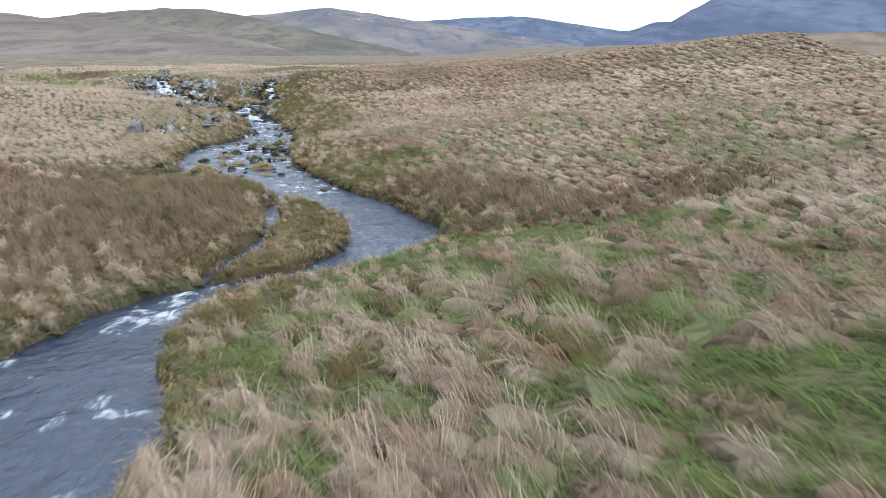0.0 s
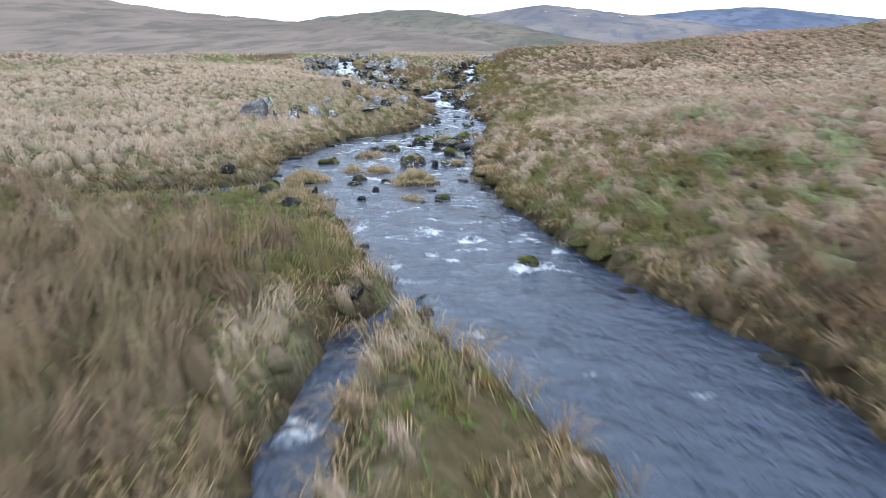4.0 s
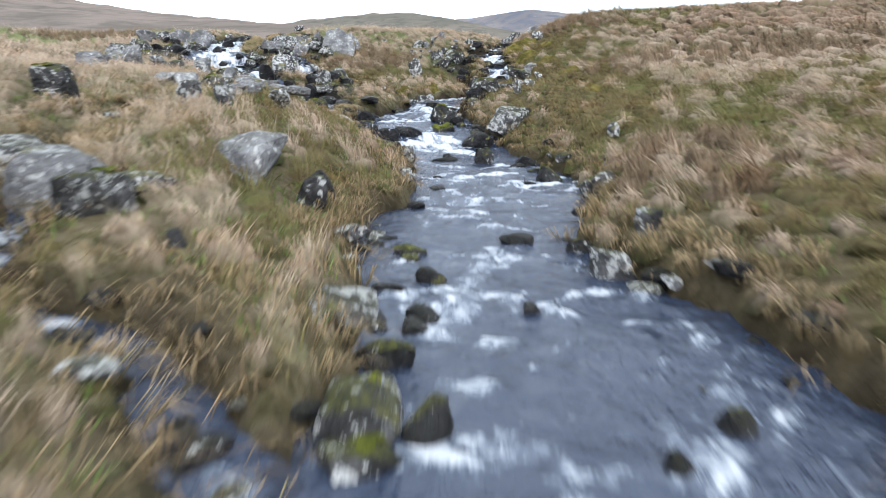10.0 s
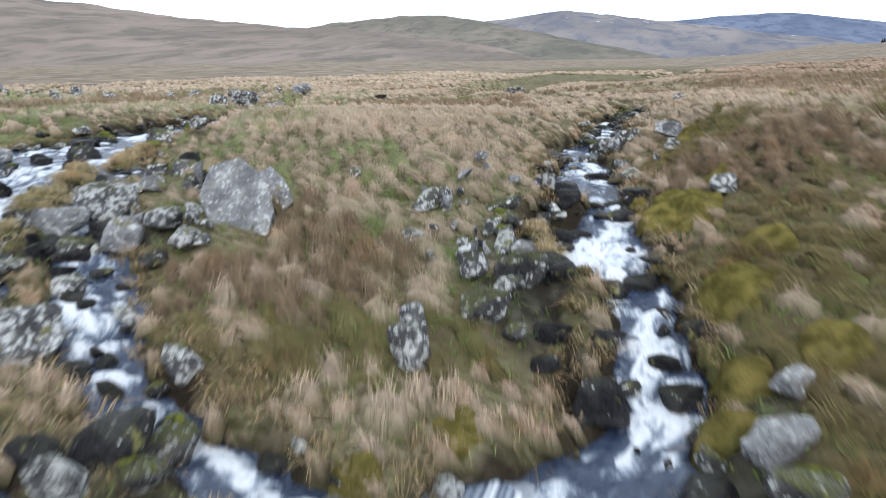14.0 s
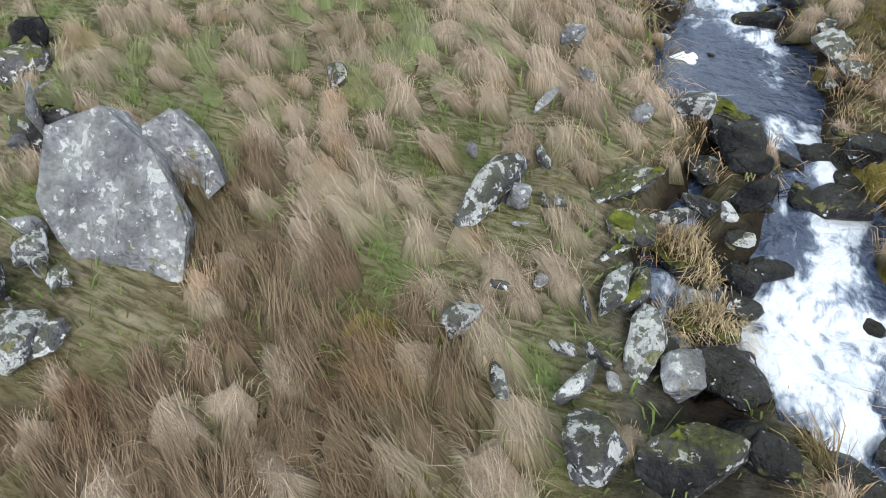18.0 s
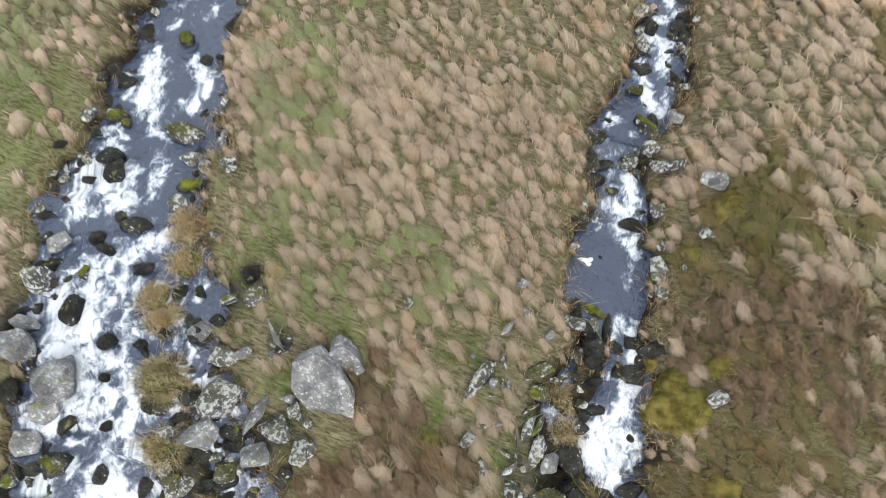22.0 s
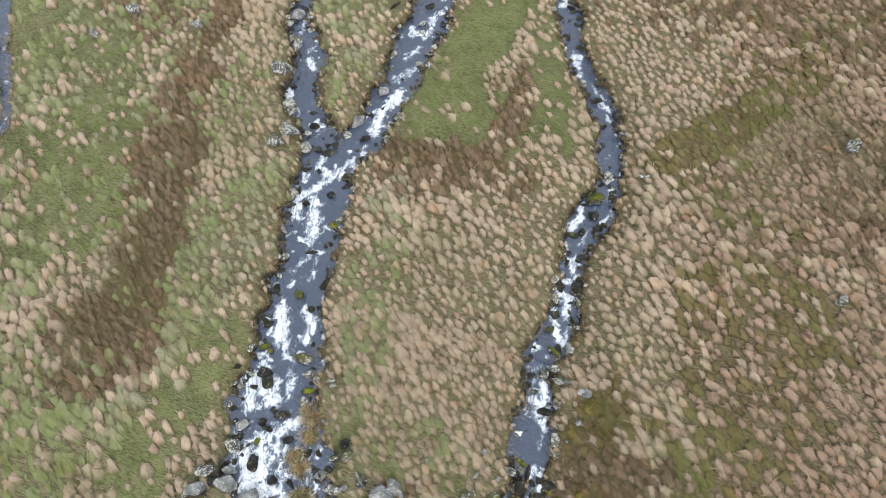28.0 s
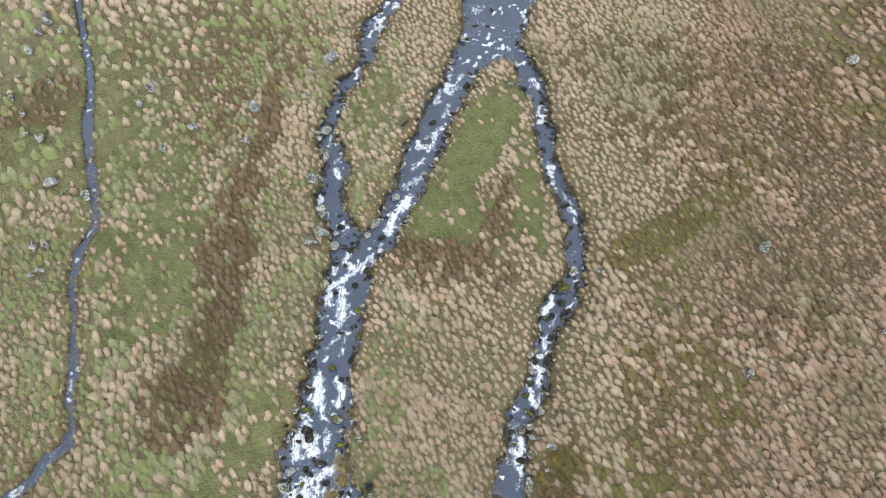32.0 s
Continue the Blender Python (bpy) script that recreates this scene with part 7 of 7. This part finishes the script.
# ---- small stones strewn along the stream edges ----
def strewn(name, label, x, y, size, mat, seed):
    rng = np.random.default_rng(seed)
    bm = bmesh.new()
    bmesh.ops.create_icosphere(bm, subdivisions=2, radius=1.0)
    ball = np.array([v.co[:] for v in bm.verts])
    tri = np.array([[v.index for v in f.verts] for f in bm.faces])
    bm.free()
    forms = []
    for _ in range(14):
        p = np.sign(ball) * np.abs(ball) ** 0.8
        for _ in range(9):
            v = rng.normal(size=3)
            v /= np.linalg.norm(v)
            p = p - np.maximum(p @ v - rng.uniform(0.4, 0.8), 0)[:, None] * v * 0.93
        forms.append(p / np.abs(p).max(0) + rng.normal(0, 0.025, p.shape))
    z, edge, sd, level, *_ = ground_at(x, y, True)
    z = np.maximum(z, level - 0.05)
    n = len(x)
    turn, kind = rng.uniform(0, 6.28, n), rng.integers(0, 14, n)
    p = np.stack(forms)[kind] * (size / 2)[:, None, None] * np.stack([rng.uniform(0.9, 1.2, n), rng.uniform(0.6, 0.9, n), rng.uniform(0.35, 0.6, n)], -1)[:, None]
    c, s = np.cos(turn)[:, None], np.sin(turn)[:, None]
    co = np.stack([x[:, None] + p[:, :, 0] * c - p[:, :, 1] * s, y[:, None] + p[:, :, 0] * s + p[:, :, 1] * c, z[:, None] + p[:, :, 2] + size[:, None] * 0.1], -1).reshape(-1, 3)
    faces = (np.arange(n)[:, None, None] * len(ball) + tri[None]).reshape(-1, 3)
    ob = mesh_object(name, co, faces, mat, (), smooth=True)
    ob.data.set_sharp_from_angle(angle=radians(30))
    return tagged(ob, label, "stones", kind="stuff")


x, y, rng = scatter(-36, 2, 19, 99, 0.3, 91)
z, edge, sd, level, along, across, steep = ground_at(x, y, True)
clump = grain2(x, y, 1.3, 93) + 0.5 * grain2(x, y, 0.6, 94)
rim = (edge > -0.3) & (edge < 0.12)
s = (rim & (rng.uniform(size=len(x)) < 0.25 + 0.35 * clump + 0.32 * ramp(y, 50, 56)) | (edge <= -0.3) & (rng.uniform(size=len(x)) < 0.004 + 0.03 * clump)) & (cover(CALM, x, y) < 0.5)
size = rng.uniform(0.10, 0.34, len(x)) * (1 + 0.5 * ramp(y, 50, 56))
bare = 1 - 0.75 * cover([(-19.5, 54, 5.5, 2.6, 35, 1)], x, y)
s &= rng.uniform(size=len(x)) < bare
strewn("stones", "small dark wet stones along the stream edges", x[s], y[s], size[s], WET_ROCK, 95)
s = (edge > -0.12) & (edge < 0.2) & (rng.uniform(size=len(x)) < 0.16 + 0.22 * clump) & (y > 40) & (rng.uniform(size=len(x)) < bare)
strewn("stones", "small pale lichen-spotted stones on the stream banks", x[s], y[s], size[s] * 1.1, LICHEN_ROCK, 96)
# pale stones on the moor beside the brook
for px, py, w in ((-38.0, 79.6, 0.75), (-37.3, 77.0, 0.6), (-40.8, 77.0, 0.5), (-44.9, 77.4, 0.5), (-41.7, 74.8, 0.5), (-44.9, 78.7, 0.5), (-44.2, 70.4, 0.6), (-6.8, 78.8, 0.6), (-6.7, 71.4, 0.4)):
    rock(px, py, w, "lichen", (px * 47) % 90 - 45, w * 0.6, w * 0.45, up=0.08)


# ---- the grass that grows round the stones ----
STONES = [(o.matrix_world.translation.x, o.matrix_world.translation.y, max(o.dimensions.x, o.dimensions.y) if o.type == "MESH" else 0.6) for o in scene.objects if o.get("category") in ("rock", "hummock")]


def clear_of_stones(x, y):
    free = np.ones(len(x), bool)
    for sx, sy, w in STONES:
        free &= np.hypot(x - sx, y - sy) > 0.40 * w + 0.05
    return free


sow(-26, 14, 1, 57, 0.38, 31, 0.0, 1.2, 46, 0.0085, 0.98, True)
sow(-26, 14, 57, 66, 0.33, 34, 0.0, 1.6, 90, 0.0046, 0.80, True)
sow(-58, 30, -8, 103, 0.40, 32, 1.2, 24, 15, 0.016, 1.0, False)
sow(-62, 45, -6, 130, 0.72, 33, 24, 46, 2, 0.04, 1.5, False)

# short green growth between the tussocks
x, y, rng = scatter(-26, 14, 1, 66, 0.27, 45)
z, edge, sd, level, *_ = ground_at(x, y, True)
s = (edge > 0.22) & (reach_of_walk(x, y) < 1.2)
low = tufts("turf_grass", x[s], y[s], z[s], rng.uniform(0.05, 0.13, s.sum()), rng.uniform(0.12, 0.18, s.sum()), 6, 0.014, (0.0, 0.0), 0.4, FRESH, 46)
tagged(low, "short green turf between the tussocks", "grass", kind="stuff")

# fringe of longer, rusty grass hanging over the stream banks
x, y, rng = scatter(-46, 3, 2, 96, 0.19, 41)
z, edge, sd, level, *_ = ground_at(x, y, True)
s = (edge > 0.03) & (edge < np.where(y < 57, 0.6, 0.32)) & (cover(ROCKY, x, y) < 0.5) & (rng.uniform(size=len(x)) < 0.62 + 0.35 * grain2(x, y, 0.9, 16))
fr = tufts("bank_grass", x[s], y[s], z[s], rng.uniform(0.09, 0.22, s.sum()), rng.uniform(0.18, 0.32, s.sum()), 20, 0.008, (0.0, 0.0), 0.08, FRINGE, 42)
tagged(fr, "rusty grass overhanging the stream banks", "grass", kind="stuff")
